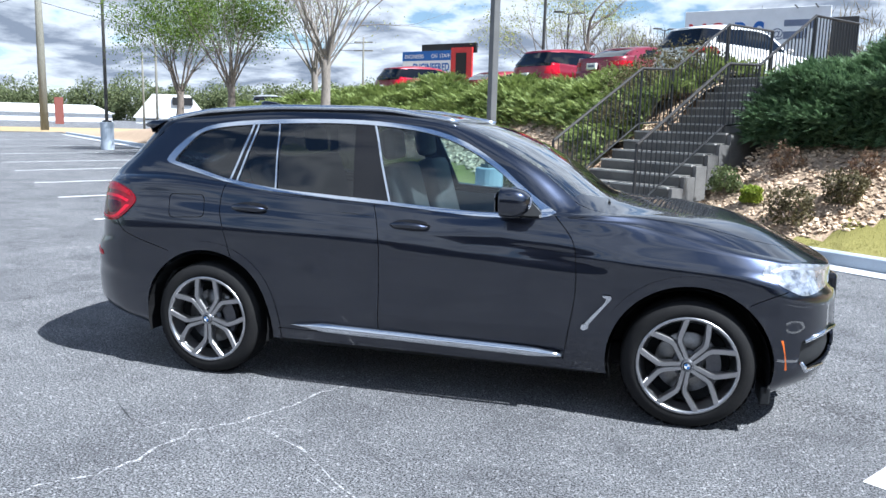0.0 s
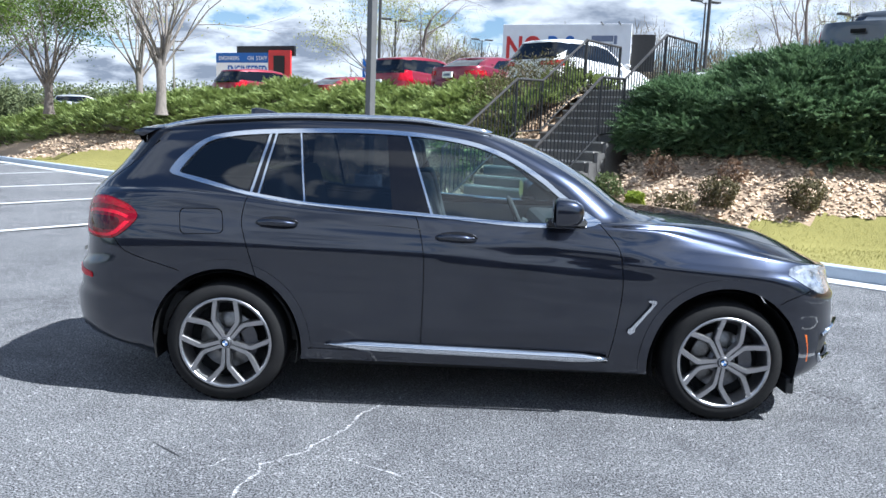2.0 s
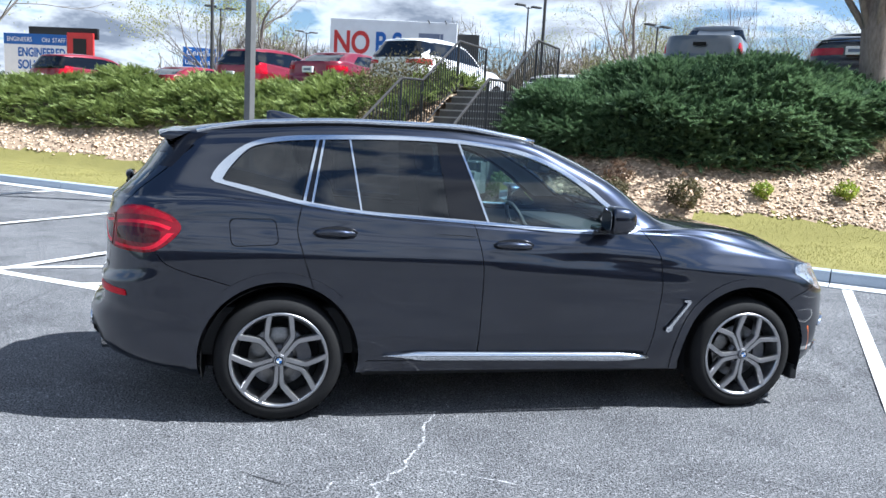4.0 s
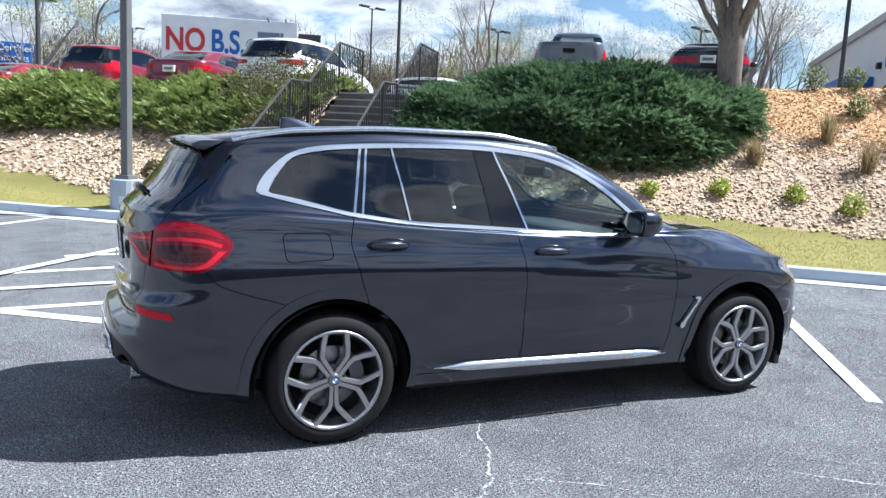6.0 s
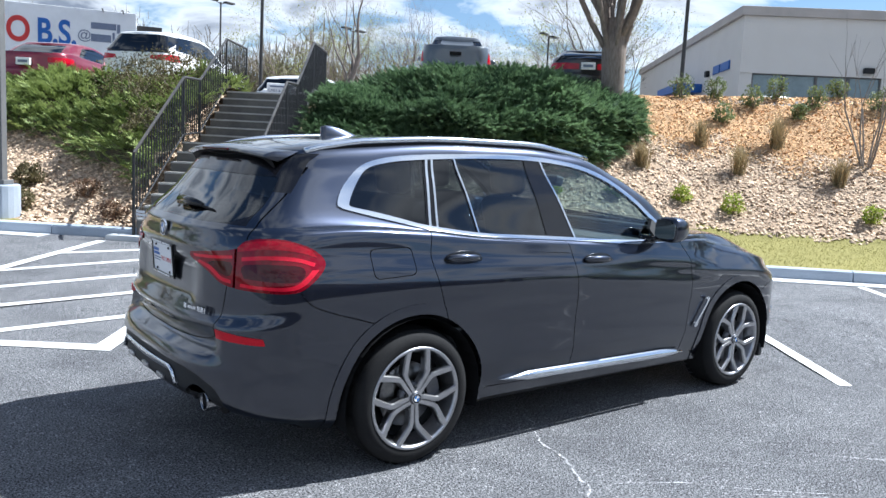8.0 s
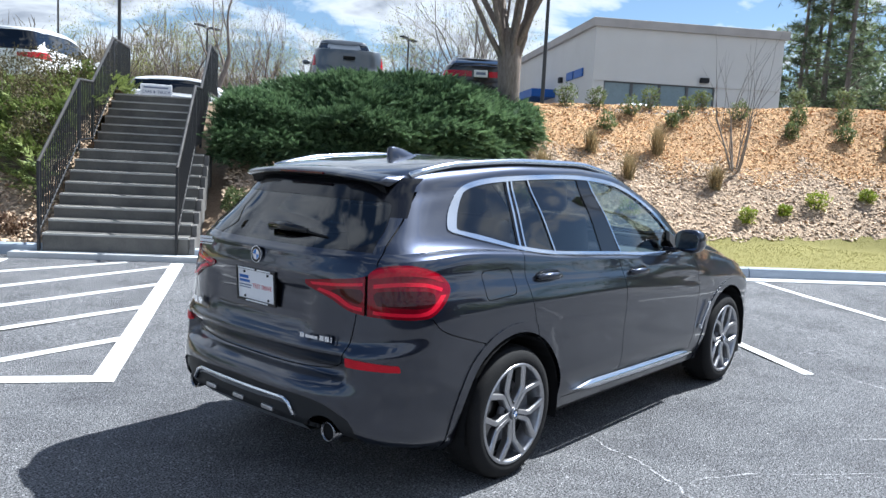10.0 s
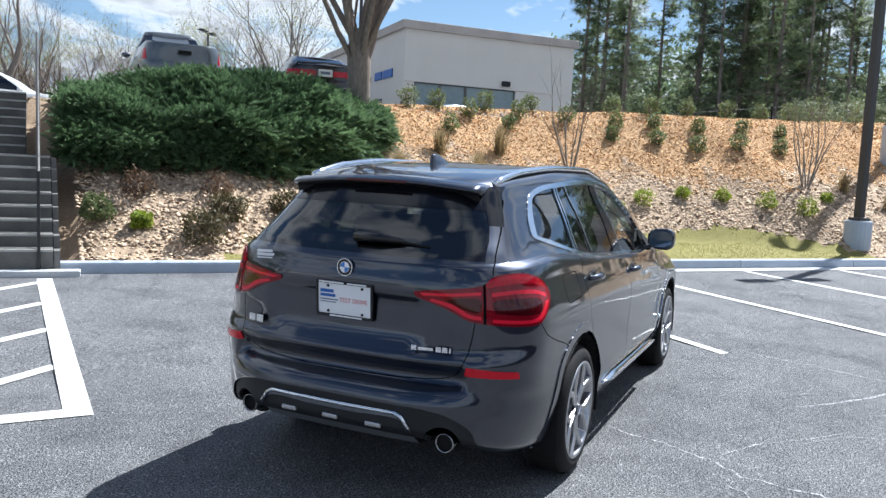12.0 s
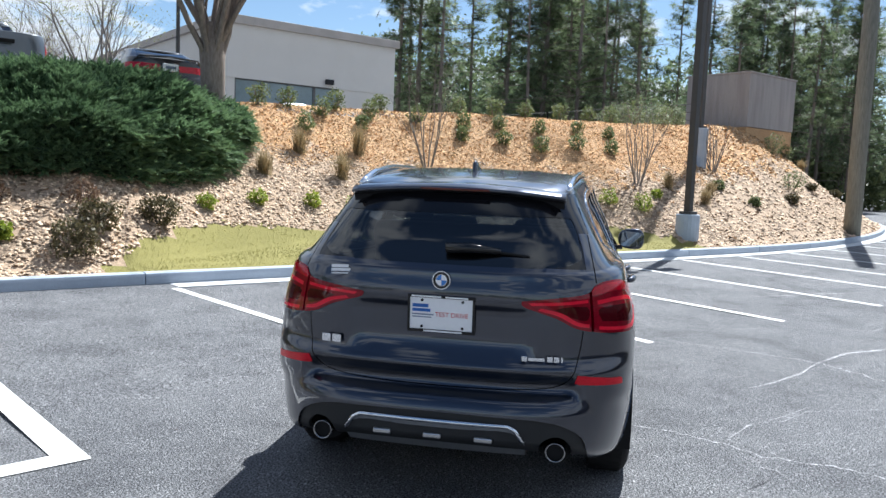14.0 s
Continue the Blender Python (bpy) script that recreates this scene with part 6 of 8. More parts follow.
stick.matrix_basis = pose(-2.372, 0.487, 1.162, 90, 0, -90) @ pose(0, 0, 0, 0, 18, 0)
bars(stick, [(-0.05, 0.045, -0.01, 0.004, 0.0), (-0.05, 0.04, -0.022, -0.016, 0.0)], M["plate_white"])
# skid plate
bm = bmesh.new()
rows = []
for i in range(25):
    y = -0.42 + 0.84 * i / 24
    e = min(1, (0.42 - abs(y)) / 0.06 + 0.25)
    top = 0.492 - 0.07 * (1 - e)
    bow = 0.02 * (y / 0.42) ** 2
    rows.append([bm.verts.new(p) for p in ((-2.478 + bow, y, top + 0.018 * e), (-2.498 + bow, y, top + 0.010 * e), (-2.492 + bow, y, top - 0.012), (-2.478 + bow, y, top - 0.02), (-2.476 + bow, y, 0.415), (-2.40 + bow, y, 0.352), (-2.25, y, 0.33))])
for r0, r1 in zip(rows, rows[1:]):
    for k in range(6):
        f = bm.faces.new((r0[k], r0[k + 1], r1[k + 1], r1[k]))
bmesh.ops.recalc_face_normals(bm, faces=bm.faces)
part("skid_plate", bm, M["silver"], car, "silver rear skid plate", smooth=False)
bm = bmesh.new()
rows = []
for i in range(25):
    y = -0.41 + 0.82 * i / 24
    e = min(1, (0.41 - abs(y)) / 0.06 + 0.25)
    rows.append((-2.498 + 0.02 * (y / 0.42) ** 2, y, 0.510 - 0.09 * (1 - e)))
tube(bm, rows, 0.011, 8)
part("skid_edge", bm, M["chrome"], car, "bright edge of the skid plate", smooth=True)
for y in (-0.235, 0.0, 0.235):
    bm = bmesh.new()
    box(bm, -2.503, -2.47, y - 0.042, y + 0.042, 0.428, 0.452, 0.006)
    part("skid_slot", bm, M["alloy"], car, "bright raised pad on the skid plate")
# grille and lower intake at the nose
for side in (-1, 1):
    bm = bmesh.new()
    box(bm, 2.16, 2.272, side * 0.15 - 0.12, side * 0.15 + 0.12, 0.62, 0.80, 0.03)
    part("grille", bm, M["black_gloss"], car, "dark double grille")
bm = bmesh.new()
box(bm, 2.05, 2.255, -0.28, 0.28, 0.30, 0.42, 0.03)
part("lower_intake", bm, M["plastic"], car, "black lower intake")
for side in (-1, 1):
    bm = bmesh.new()
    tube(bm, [(2.19, side * 0.62, 0.572), (2.10, side * 0.765, 0.552), (2.012, side * 0.852, 0.524)], [0.013, 0.014, 0.010], 8)
    tube(bm, [(2.0, side * 0.852, 0.41), (2.035, side * 0.80, 0.357), (2.13, side * 0.70, 0.372)], [0.010, 0.016, 0.012], 8)
    part("intake_trim", bm, M["chrome"], car, "chrome intake trim", smooth=True)
bm = bmesh.new()
box(bm, 0.86, 1.0, -0.62, 0.62, 1.125, 1.15, 0.01)
part("cowl", bm, M["plastic"], car, "black cowl panel")
for a, b in ((-0.55, 0.1), (0.0, 0.6)):
    bm = bmesh.new()
    tube(bm, [(0.96, a, 1.165), (0.90, b, 1.205)], 0.008, 6)
    part("front_wiper", bm, M["black"], car, "black front wiper")


# ---- bank planting ----
rng = np.random.default_rng(7)
PHI = (1 + 5 ** 0.5) / 2
ICO = np.array([(-1, PHI, 0), (1, PHI, 0), (-1, -PHI, 0), (1, -PHI, 0), (0, -1, PHI), (0, 1, PHI), (0, -1, -PHI), (0, 1, -PHI), (PHI, 0, -1), (PHI, 0, 1), (-PHI, 0, -1), (-PHI, 0, 1)]) / 1.9
ICO_F = [(0, 11, 5), (0, 5, 1), (0, 1, 7), (0, 7, 10), (0, 10, 11), (1, 5, 9), (5, 11, 4), (11, 10, 2), (10, 7, 6), (7, 1, 8), (3, 9, 4), (3, 4, 2), (3, 2, 6), (3, 6, 8), (3, 8, 9), (4, 9, 5), (2, 4, 11), (6, 2, 10), (8, 6, 7), (9, 8, 1)]
CHIP = np.array([(1, 0, -0.3), (-1, 0.2, -0.3), (0.1, 1, -0.2), (-0.1, -1, -0.2), (0.15, 0.1, 0.9)])
CHIP_F = [(0, 2, 4), (2, 1, 4), (1, 3, 4), (3, 0, 4)]
ROCK = np.array([(1, 0, -0.3), (0.3, 0.95, -0.3), (-0.8, 0.6, -0.3), (-0.8, -0.6, -0.3), (0.3, -0.95, -0.3), (0.5, 0.1, 0.55), (-0.3, 0.45, 0.65), (-0.2, -0.45, 0.5)])
ROCK_F = [(5, 6, 7), (0, 1, 5), (1, 6, 5), (1, 2, 6), (2, 3, 6), (3, 7, 6), (3, 4, 7), (4, 5, 7), (4, 0, 5)]


def scatter(n, w0, w1, d0, d1, keep, seed):
    """Places on the bank: w, s and height, kept where keep(w, d) holds."""
    r = np.random.default_rng(seed)
    w = r.uniform(w0, w1, n)
    d = r.uniform(d0, d1, n)
    ok = keep(w, d)
    w, d = w[ok], d[ok]
    s = kerb_s(w) + d
    inside = (w > -5.42 - 0.075 * (s - 5.6)) & (w < -3.14 - 0.075 * (s - 5.6)) & (s < 11)
    w, d, s = w[~inside], d[~inside], s[~inside]
    x, y, _ = at(w, s)
    return np.stack([x, y, bank_z(w, s) + hummocks(w, s, d)], -1), w, d


on_turf = lambda w, d: d < lawn(w) + 0.05 * np.sin(w * 9) - 0.04
stone_zone = lambda w, d: ~on_turf(w, d) & (d < mulch_edge(w) + 0.35 * np.sin(w * 3.1) + r_(w)) & (d < 6.6)
r_ = lambda w: 0.25 * np.sin(w * 7.3 + 1)
mulch_zone = lambda w, d: (d > mulch_edge(w) - 0.5 + 0.3 * np.sin(w * 3.1)) & ~on_turf(w, d)
for k, (n, w0, w1, lo, hi) in enumerate(((30000, -11, 14, 0.018, 0.036), (30000, -11, 14, 0.02, 0.042), (28000, -11, 14, 0.016, 0.046), (12000, -26, -9, 0.035, 0.07), (12000, 12, 34, 0.03, 0.07), (3500, -10, 15, 0.035, 0.06))):
    p, w, d = scatter(n, w0, w1, 0.2, 6.5, stone_zone, 20 + k)
    size = rng.uniform(lo, hi, len(p))[:, None] * np.stack([rng.uniform(0.8, 1.3, len(p)), rng.uniform(0.7, 1.1, len(p)), rng.uniform(0.45, 0.75, len(p))], -1)
    p[:, 2] += size[:, 2] * rng.uniform(0.0, 0.7, len(p))
    jag = ROCK * np.random.default_rng(k).uniform(0.75, 1.2, (8, 1))
    tagged(spread("river_stones", jag, ROCK_F, p, turns(len(p), rng, 0.4), size, M["rock"]), "tan and grey river stones bedded on the bank", "stones", kind="stuff")
for k, (n, w0, w1, lo, hi) in enumerate(((105000, 1, 20, 0.014, 0.031), (14000, 18, 36, 0.03, 0.07))):
    p, w, d = scatter(n, w0, w1, 2.6, 8.4, mulch_zone, 40 + k)
    size = rng.uniform(lo, hi, len(p))[:, None] * np.stack([rng.uniform(1.0, 1.9, len(p)), rng.uniform(0.6, 1.0, len(p)), rng.uniform(0.3, 0.6, len(p))], -1)
    p[:, 2] += size[:, 2] * 0.4
    tagged(spread("bark_mulch", CHIP, CHIP_F, p, turns(len(p), rng, 0.5), size, M["mulch"]), "orange bark mulch on the upper bank", "mulch", kind="stuff")
# turf blades
BLADE = np.array([(-0.05, 0, 0), (0.05, 0, 0), (0.0, 0.25, 1.0)])
for k, (n, w0, w1) in enumerate(((42000, -1.5, 12), (26000, -25, -6))):
    p, w, d = scatter(n, w0, w1, 0.18, 2.7, on_turf, 60 + k)
    tagged(spread("turf_grass", BLADE, [(0, 1, 2)], p, turns(len(p), rng, 0.45), rng.uniform(0.022, 0.048, len(p)), M["grass"]), "short yellow-green turf beside the kerb", "grass", kind="stuff")


# ---- junipers: dense layered sprays over a dark core ----
def spray_shape(seed):
    """A flat feathery spray along +x, its tip drooping."""
    r = random.Random(seed)
    V, F = [], []

    def leaf(a, b, w, lift):
        d = Vector((b[0] - a[0], b[1] - a[1], 0)).normalized()
        n = Vector((-d.y, d.x, 0)) * w
        k = len(V)
        V.extend([(a[0] + n.x, a[1] + n.y, a[2]), (a[0] - n.x, a[1] - n.y, a[2]), (b[0], b[1], b[2] + lift)])
        F.append((k, k + 1, k + 2))

    for i in range(5):
        t = 0.15 + 0.17 * i
        z = 0.10 * math.sin(t * 2.4) - 0.10 * t * t
        for s in (-1, 1):
            ln = 0.36 * (1.1 - t) + 0.06
            leaf((t, 0, z), (t + ln * 0.8, s * ln * r.uniform(0.45, 0.8), z), 0.05, r.uniform(-0.04, 0.07))
    leaf((0, 0, 0), (1.0, 0, -0.02), 0.045, 0)
    leaf((0.5, 0, 0.05), (1.15, r.uniform(-0.1, 0.1), -0.02), 0.06, 0)
    return np.array(V), np.array(F)


def juniper(name, pts, nrm, n, size, material, label, seed, core, core_mat="juniper_core"):
    bush = thing(name, pose(0, 0, 0), label, "shrub")
    r = np.random.default_rng(seed)
    core_ob = sheet("core", core[0], core[1], M[core_mat], bush, "dark inner core mesh under the sprays", True)
    for k in range(3):
        T, F = spray_shape(seed + k)
        pick = r.integers(0, len(pts), n // 3)
        p, q = pts[pick], nrm[pick]
        yaw = np.arctan2(q[:, 1], q[:, 0]) + r.normal(0, 0.7, len(p))
        up = np.arcsin(np.clip(q[:, 2], -1, 1))
        pitch = -(up * 0.35 + r.normal(0.05, 0.28, len(p)))
        R = euler(yaw, pitch, r.normal(0, 0.45, len(p)))
        sz = size * r.uniform(0.55, 1.25, len(p))
        off = p - q * (sz * 0.35)[:, None] + r.normal(0, 0.04, p.shape)
        ob = spread("foliage", T, F, off, R, sz, material, bush)
        ob["kind"] = "stuff"
    return bush


def mound(wc, sc, outline, height, nw, ns, seed):
    """A lumpy mound over the bank: samples of points and outward normals, and a core mesh a little inside."""
    u = np.linspace(0, 1, nw)
    v = np.linspace(0, 1, ns)
    U, Vv = np.meshgrid(u, v, indexing="ij")
    w, s, z = outline(U, Vv)
    lump = np.array([noise.noise(Vector((a * 0.8, b * 0.8, c * 2.6 + seed))) for a, b, c in zip(w.ravel(), s.ravel(), z.ravel())]).reshape(w.shape)
    x, y, _ = at(w, s)
    P = np.stack([x, y, z], -1)
    du, dv = np.gradient(P, axis=0), np.gradient(P, axis=1)
    N = np.cross(du, dv)
    N /= np.maximum(np.linalg.norm(N, axis=2, keepdims=True), 1e-6)
    if N[..., 2].mean() < 0:
        N = -N
    P = P + N * (lump * 0.34)[..., None]
    I = np.arange(nw * ns).reshape(nw, ns)
    F = np.stack([I[:-1, :-1], I[1:, :-1], I[1:, 1:], I[:-1, 1:]], -1).reshape(-1, 4)
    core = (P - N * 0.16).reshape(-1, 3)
    return P.reshape(-1, 3), N.reshape(-1, 3), (core, F)


def right_mound(u, v):
    """v from the front skirt over the top to the back; u from the stairs to the tree."""
    w = -3.5 + 6.1 * u
    front = np.interp(w, [-3.3, -2.6, -0.8, 0.7, 1.9, 2.7], [8.05, 7.95, 8.15, 8.75, 9.6, 11.0])
    back = np.interp(w, [-3.3, 0, 2.7], [12.2, 12.6, 12.2])
    top = np.interp(w, [-3.3, -2.4, -1.2, 0.0, 0.9, 1.8, 2.3, 2.7], [2.70, 2.98, 3.26, 3.30, 3.15, 3.0, 2.9, 2.8])
    low = bank_z(w, front) + 0.12
    a = v * np.pi * 0.62
    s = front + (back - front) * (0.5 - 0.5 * np.cos(a / 0.62 * 0.9)) - 0.15 * np.sin(a * 1.6)
    z = low + (top - low) * np.sin(np.clip(a * 1.12, 0, np.pi / 2)) ** 0.85
    return w, s, z


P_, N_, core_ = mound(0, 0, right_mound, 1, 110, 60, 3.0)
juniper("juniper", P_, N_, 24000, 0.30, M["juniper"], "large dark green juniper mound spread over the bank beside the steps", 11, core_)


def left_hedge(u, v):
    w = -5.82 - 27.4 * u
    front = np.interp(-w, [5.8, 6.6, 7.2, 8.7, 10.5, 13, 20, 24, 28.5, 33], [6.75, 7.35, 7.75, 8.9, 9.5, 9.6, 9.1, 7.7, 6.5, 6.1])
    back = front * 0 + 11.9
    base = bank_z(w, front)
    crown = bank_z(w, back - 0.8) + np.interp(-w, [6, 10, 14, 24, 40], [0.28, 0.36, 0.60, 0.70, 0.6]) + 0.10 * np.sin(w * 1.7)
    s = front + (back - front) * v
    z = base + 0.12 + (crown - base - 0.12) * np.sin(np.clip(v * 1.75, 0, np.pi / 2)) ** 0.8
    return w, s, z


P_, N_, core_ = mound(0, 0, left_hedge, 1, 260, 40, 9.0)
juniper("juniper_hedge", P_, N_, 19000, 0.36, M["juniper_left"], "low spreading green juniper hedge along the top of the bank", 31, core_, "hedge_core")


# ---- small shrubs ----
LEAF = np.array([(-0.5, 0, 0), (0, -0.28, 0.05), (0.5, 0, 0.0), (0, 0.28, 0.05)])


def shrub(name, w, s, r, h, material, label, category, group, seed, n=260, leaf=0.05, shape="ball"):
    q = np.random.default_rng(seed)
    x, y, z = on_bank(w, s)
    ob = thing(name, pose(x, y, z - 0.02), label, category, group)
    bm = bmesh.new()
    for i in range(6):
        a = q.uniform(0, 6.28)
        tube(bm, [(0, 0, -0.03), (0.4 * r * math.cos(a), 0.4 * r * math.sin(a), h * 0.4), (0.75 * r * math.cos(a), 0.75 * r * math.sin(a), h * q.uniform(0.6, 0.9))], [0.012, 0.008, 0.004], 4, cap=False)
    part("branchwork", bm, M["twig"], ob)
    v = q.normal(size=(n, 3))
    v /= np.linalg.norm(v, axis=1, keepdims=True)
    rad = q.uniform(0.45, 1.05, n) ** 0.6
    lob = 1 + 0.22 * np.sin(3 * np.arctan2(v[:, 1], v[:, 0]) + seed) + 0.15 * np.sin(5 * v[:, 2] + seed)
    p = v * (rad * lob)[:, None] * np.array([r, r, h * 0.55]) + np.array([0, 0, h * 0.52])
    p[:, 2] = np.maximum(p[:, 2], 0.02)
    R = euler(q.uniform(0, 6.28, n), q.normal(-0.5, 0.6, n), q.normal(0, 0.6, n))
    f = spread("foliage", LEAF, [(0, 1, 2, 3)], p, R, q.uniform(0.6, 1.3, n) * leaf, material, ob)
    f["kind"] = "stuff"
    return ob


def tuft(w, s, h, material, label, seed, n=260):
    q = np.random.default_rng(seed)
    x, y, z = on_bank(w, s)
    ob = thing("grass_tuft", pose(x, y, z - 0.02), label, "grass tuft", "grass tufts on the bank")
    V, F = [], []
    for i in range(n):
        a, lean, ln = q.uniform(0, 6.28), abs(q.normal(0, 0.5)), h * q.uniform(0.6, 1.1)
        bx, by = q.normal(0, 0.05, 2)
        d = Vector((math.cos(a), math.sin(a)))
        m1 = (bx + d.x * lean * ln * 0.35, by + d.y * lean * ln * 0.35, ln * 0.6)
        tip = (bx + d.x * lean * ln * 1.0, by + d.y * lean * ln * 1.0, ln * (1 - 0.3 * lean))
        k = len(V)
        V += [(bx - d.y * 0.006, by + d.x * 0.006, 0), (bx + d.y * 0.006, by - d.x * 0.006, 0), (m1[0] + d.y * 0.005, m1[1] - d.x * 0.005, m1[2]), (m1[0] - d.y * 0.005, m1[1] + d.x * 0.005, m1[2]), tip, tip]
        F += [(k, k + 1, k + 2, k + 3), (k + 3, k + 2, k + 4, k + 5)]
    f = sheet("clump", V, F, material, ob)
    f["kind"] = "stuff"
    return ob


i = 100
for w, s, r in ((0.85, 8.2, 0.16), (2.0, 8.7, 0.17), (3.2, 8.9, 0.17), (4.07, 8.78, 0.2), (6.46, 8.72, 0.17), (7.32, 8.89, 0.13), (8.07, 8.99, 0.22), (9.15, 8.98, 0.16), (9.98, 8.6, 0.18), (10.78, 8.05, 0.22), (11.43, 7.52, 0.23), (12.4, 7.9, 0.14)):
    i += 1
    shrub("shrub", w, s, r, r * 1.7, M["shrub_green"], "small bright yellow-green rounded shrub in river stones", "shrub", "bright shrubs on the bank", i, 620, 0.05)
for w, s, r in ((3.95, 13.1, 0.3), (4.75, 13.2, 0.28), (5.45, 12.7, 0.27), (4.62, 11.97, 0.24), (6.1, 13.2, 0.28), (6.8, 12.7, 0.26), (6.31, 12.25, 0.2), (7.5, 13.3, 0.27), (8.07, 12.4, 0.28), (9.82, 12.84, 0.28), (9.27, 11.88, 0.24), (8.85, 11.43, 0.2), (10.76, 12.4, 0.3), (10.27, 11.6, 0.24), (9.9, 10.95, 0.24), (11.9, 12.3, 0.26), (11.22, 11.0, 0.22), (10.68, 10.36, 0.24), (13.2, 12.2, 0.28), (12.57, 10.88, 0.22), (11.65, 10.0, 0.26), (14.5, 12.2, 0.26), (13.84, 10.8, 0.2), (12.98, 9.93, 0.22), (16.0, 12.6, 0.3), (24.6, 11.8, 0.42), (26.3, 12.2, 0.36), (21.5, 9.2, 0.42), (18.8, 12.6, 0.5), (17.4, 12.8, 0.5)):
    i += 1
    shrub("shrub", w, s, r * 0.85, r * 1.75, M["shrub_dark"], "young upright green shrub planted in orange mulch", "shrub", "young shrubs in mulch", i, 520, 0.065)
for w, s, r, mat, lab in ((-1.6, 6.35, 0.36, "shrub_brown", "dark brownish-green low shrub in river stones"), (-1.17, 6.87, 0.32, "shrub_brown", "dark brownish-green low shrub in river stones"), (-0.17, 7.41, 0.34, "shrub_brown", "dark brownish-green low shrub in river stones"), (-1.24, 7.42, 0.28, "shrub_red", "sparse russet-red shrub in river stones"), (-2.44, 7.43, 0.3, "shrub_red", "sparse russet-red shrub in river stones"), (-3.0, 6.85, 0.26, "shrub_dark", "upright green shrub against the step wall"), (-2.41, 6.69, 0.17, "shrub_green", "small yellowish shrub in river stones"), (-7.75, 6.5, 0.3, "shrub_brown", "dark brownish-green low shrub in river stones"), (-6.74, 6.75, 0.24, "shrub_red", "sparse russet-red shrub in river stones"), (-6.05, 6.15, 0.24, "shrub_red", "sparse russet-red shrub in river stones"), (-8.1, 7.3, 0.28, "shrub_brown", "dark brownish-green low shrub in river stones"), (17.0, 7.9, 0.2, "shrub_dark", "small green shrub in river stones"), (16.2, 8.6, 0.2, "shrub_dark", "small green shrub in river stones"), (20.0, 8.4, 0.24, "shrub_brown", "dark brownish-green low shrub in river stones"), (23.5, 9.6, 0.22, "shrub_brown", "dark brownish-green low shrub in river stones"), (26.5, 10.2, 0.26, "shrub_brown", "dark brownish-green low shrub in river stones")):
    i += 1
    shrub("shrub", w, s, r * 0.85, r * 1.3, M[mat], lab, "shrub", "low shrubs on the bank", i, 480 if "red" in mat else 1300, 0.055)
for w, s, r in ((-6.3, 7.9, 0.5), (-6.55, 8.9, 0.62), (-6.6, 9.9, 0.6), (-7.4, 9.5, 0.6), (-6.7, 10.8, 0.6), (-7.7, 10.7, 0.6)):
    i += 1
    shrub("shrub", w, s, r, r * 1.6, M["shrub_brown"], "dense twiggy brown-green shrub beside the step railing", "shrub", "shrubs beside the steps", i, 1500, 0.055)
for w, s, h in ((2.6, 9.8, 0.58), (3.95, 10.95, 0.66), (4.5, 10.05, 0.66), (5.5, 11.03, 0.80), (6.3, 9.8, 0.6), (13.4, 8.3, 0.6), (14.3, 7.75, 0.5), (15.2, 8.2, 0.5), (28.0, 12.4, 0.6)):
    i += 1
    tuft(w, s, h, M["straw"], "dry straw-coloured ornamental grass tuft", i)


# ---- trees ----
class Limbs:
    def __init__(self):
        self.V, self.F, self.tips = [], [], []

    def tube(self, pts, radii, sides):
        base = len(self.V)
        for i, p in enumerate(pts):
            d = (pts[min(i + 1, len(pts) - 1)] - pts[max(i - 1, 0)]).normalized()
            ref = Vector((1, 0, 0)) if abs(d.x) < 0.8 else Vector((0, 1, 0))
            a = (ref - d * ref.dot(d)).normalized()
            b = d.cross(a)
            for k in range(sides):
                c = 2 * math.pi * k / sides
                self.V.append(p + radii[i] * (a * math.cos(c) + b * math.sin(c)))
        for i in range(len(pts) - 1):
            for k in range(sides):
                q = base + i * sides
                self.F.append((q + k, q + (k + 1) % sides, q + sides + (k + 1) % sides, q + sides + k))

    def grow(self, r, p, d, length, radius, level, split, bend, up):
        n = 4
        pts, rad = [p], [radius]
        for i in range(n):
            d = (d + Vector((r.gauss(0, bend), r.gauss(0, bend), r.gauss(0, bend) + up))).normalized()
            p = p + d * (length / n)
            pts.append(p)
            rad.append(radius * (1 - 0.42 * (i + 1) / n))
        self.tube(pts, rad, 8 if level > 3 else 5 if level > 1 else 3)
        if level == 0:
            self.tips.append((p, d))
            return
        for k in range(split):
            t = 1.0 if k == 0 else r.uniform(0.35, 1.0)
            j = min(n, max(1, round(t * n)))
            q = pts[j]
            side = Vector((r.gauss(0, 1), r.gauss(0, 1), r.gauss(0, 0.5))).normalized()
            spread_ = 0.28 if k == 0 else r.uniform(0.4, 0.8)
            nd = (d + side * spread_).normalized()
            self.grow(r, q, nd, length * r.uniform(0.62, 0.86), rad[j] * (0.8 if k == 0 else 0.55), level - 1, split, bend, up)


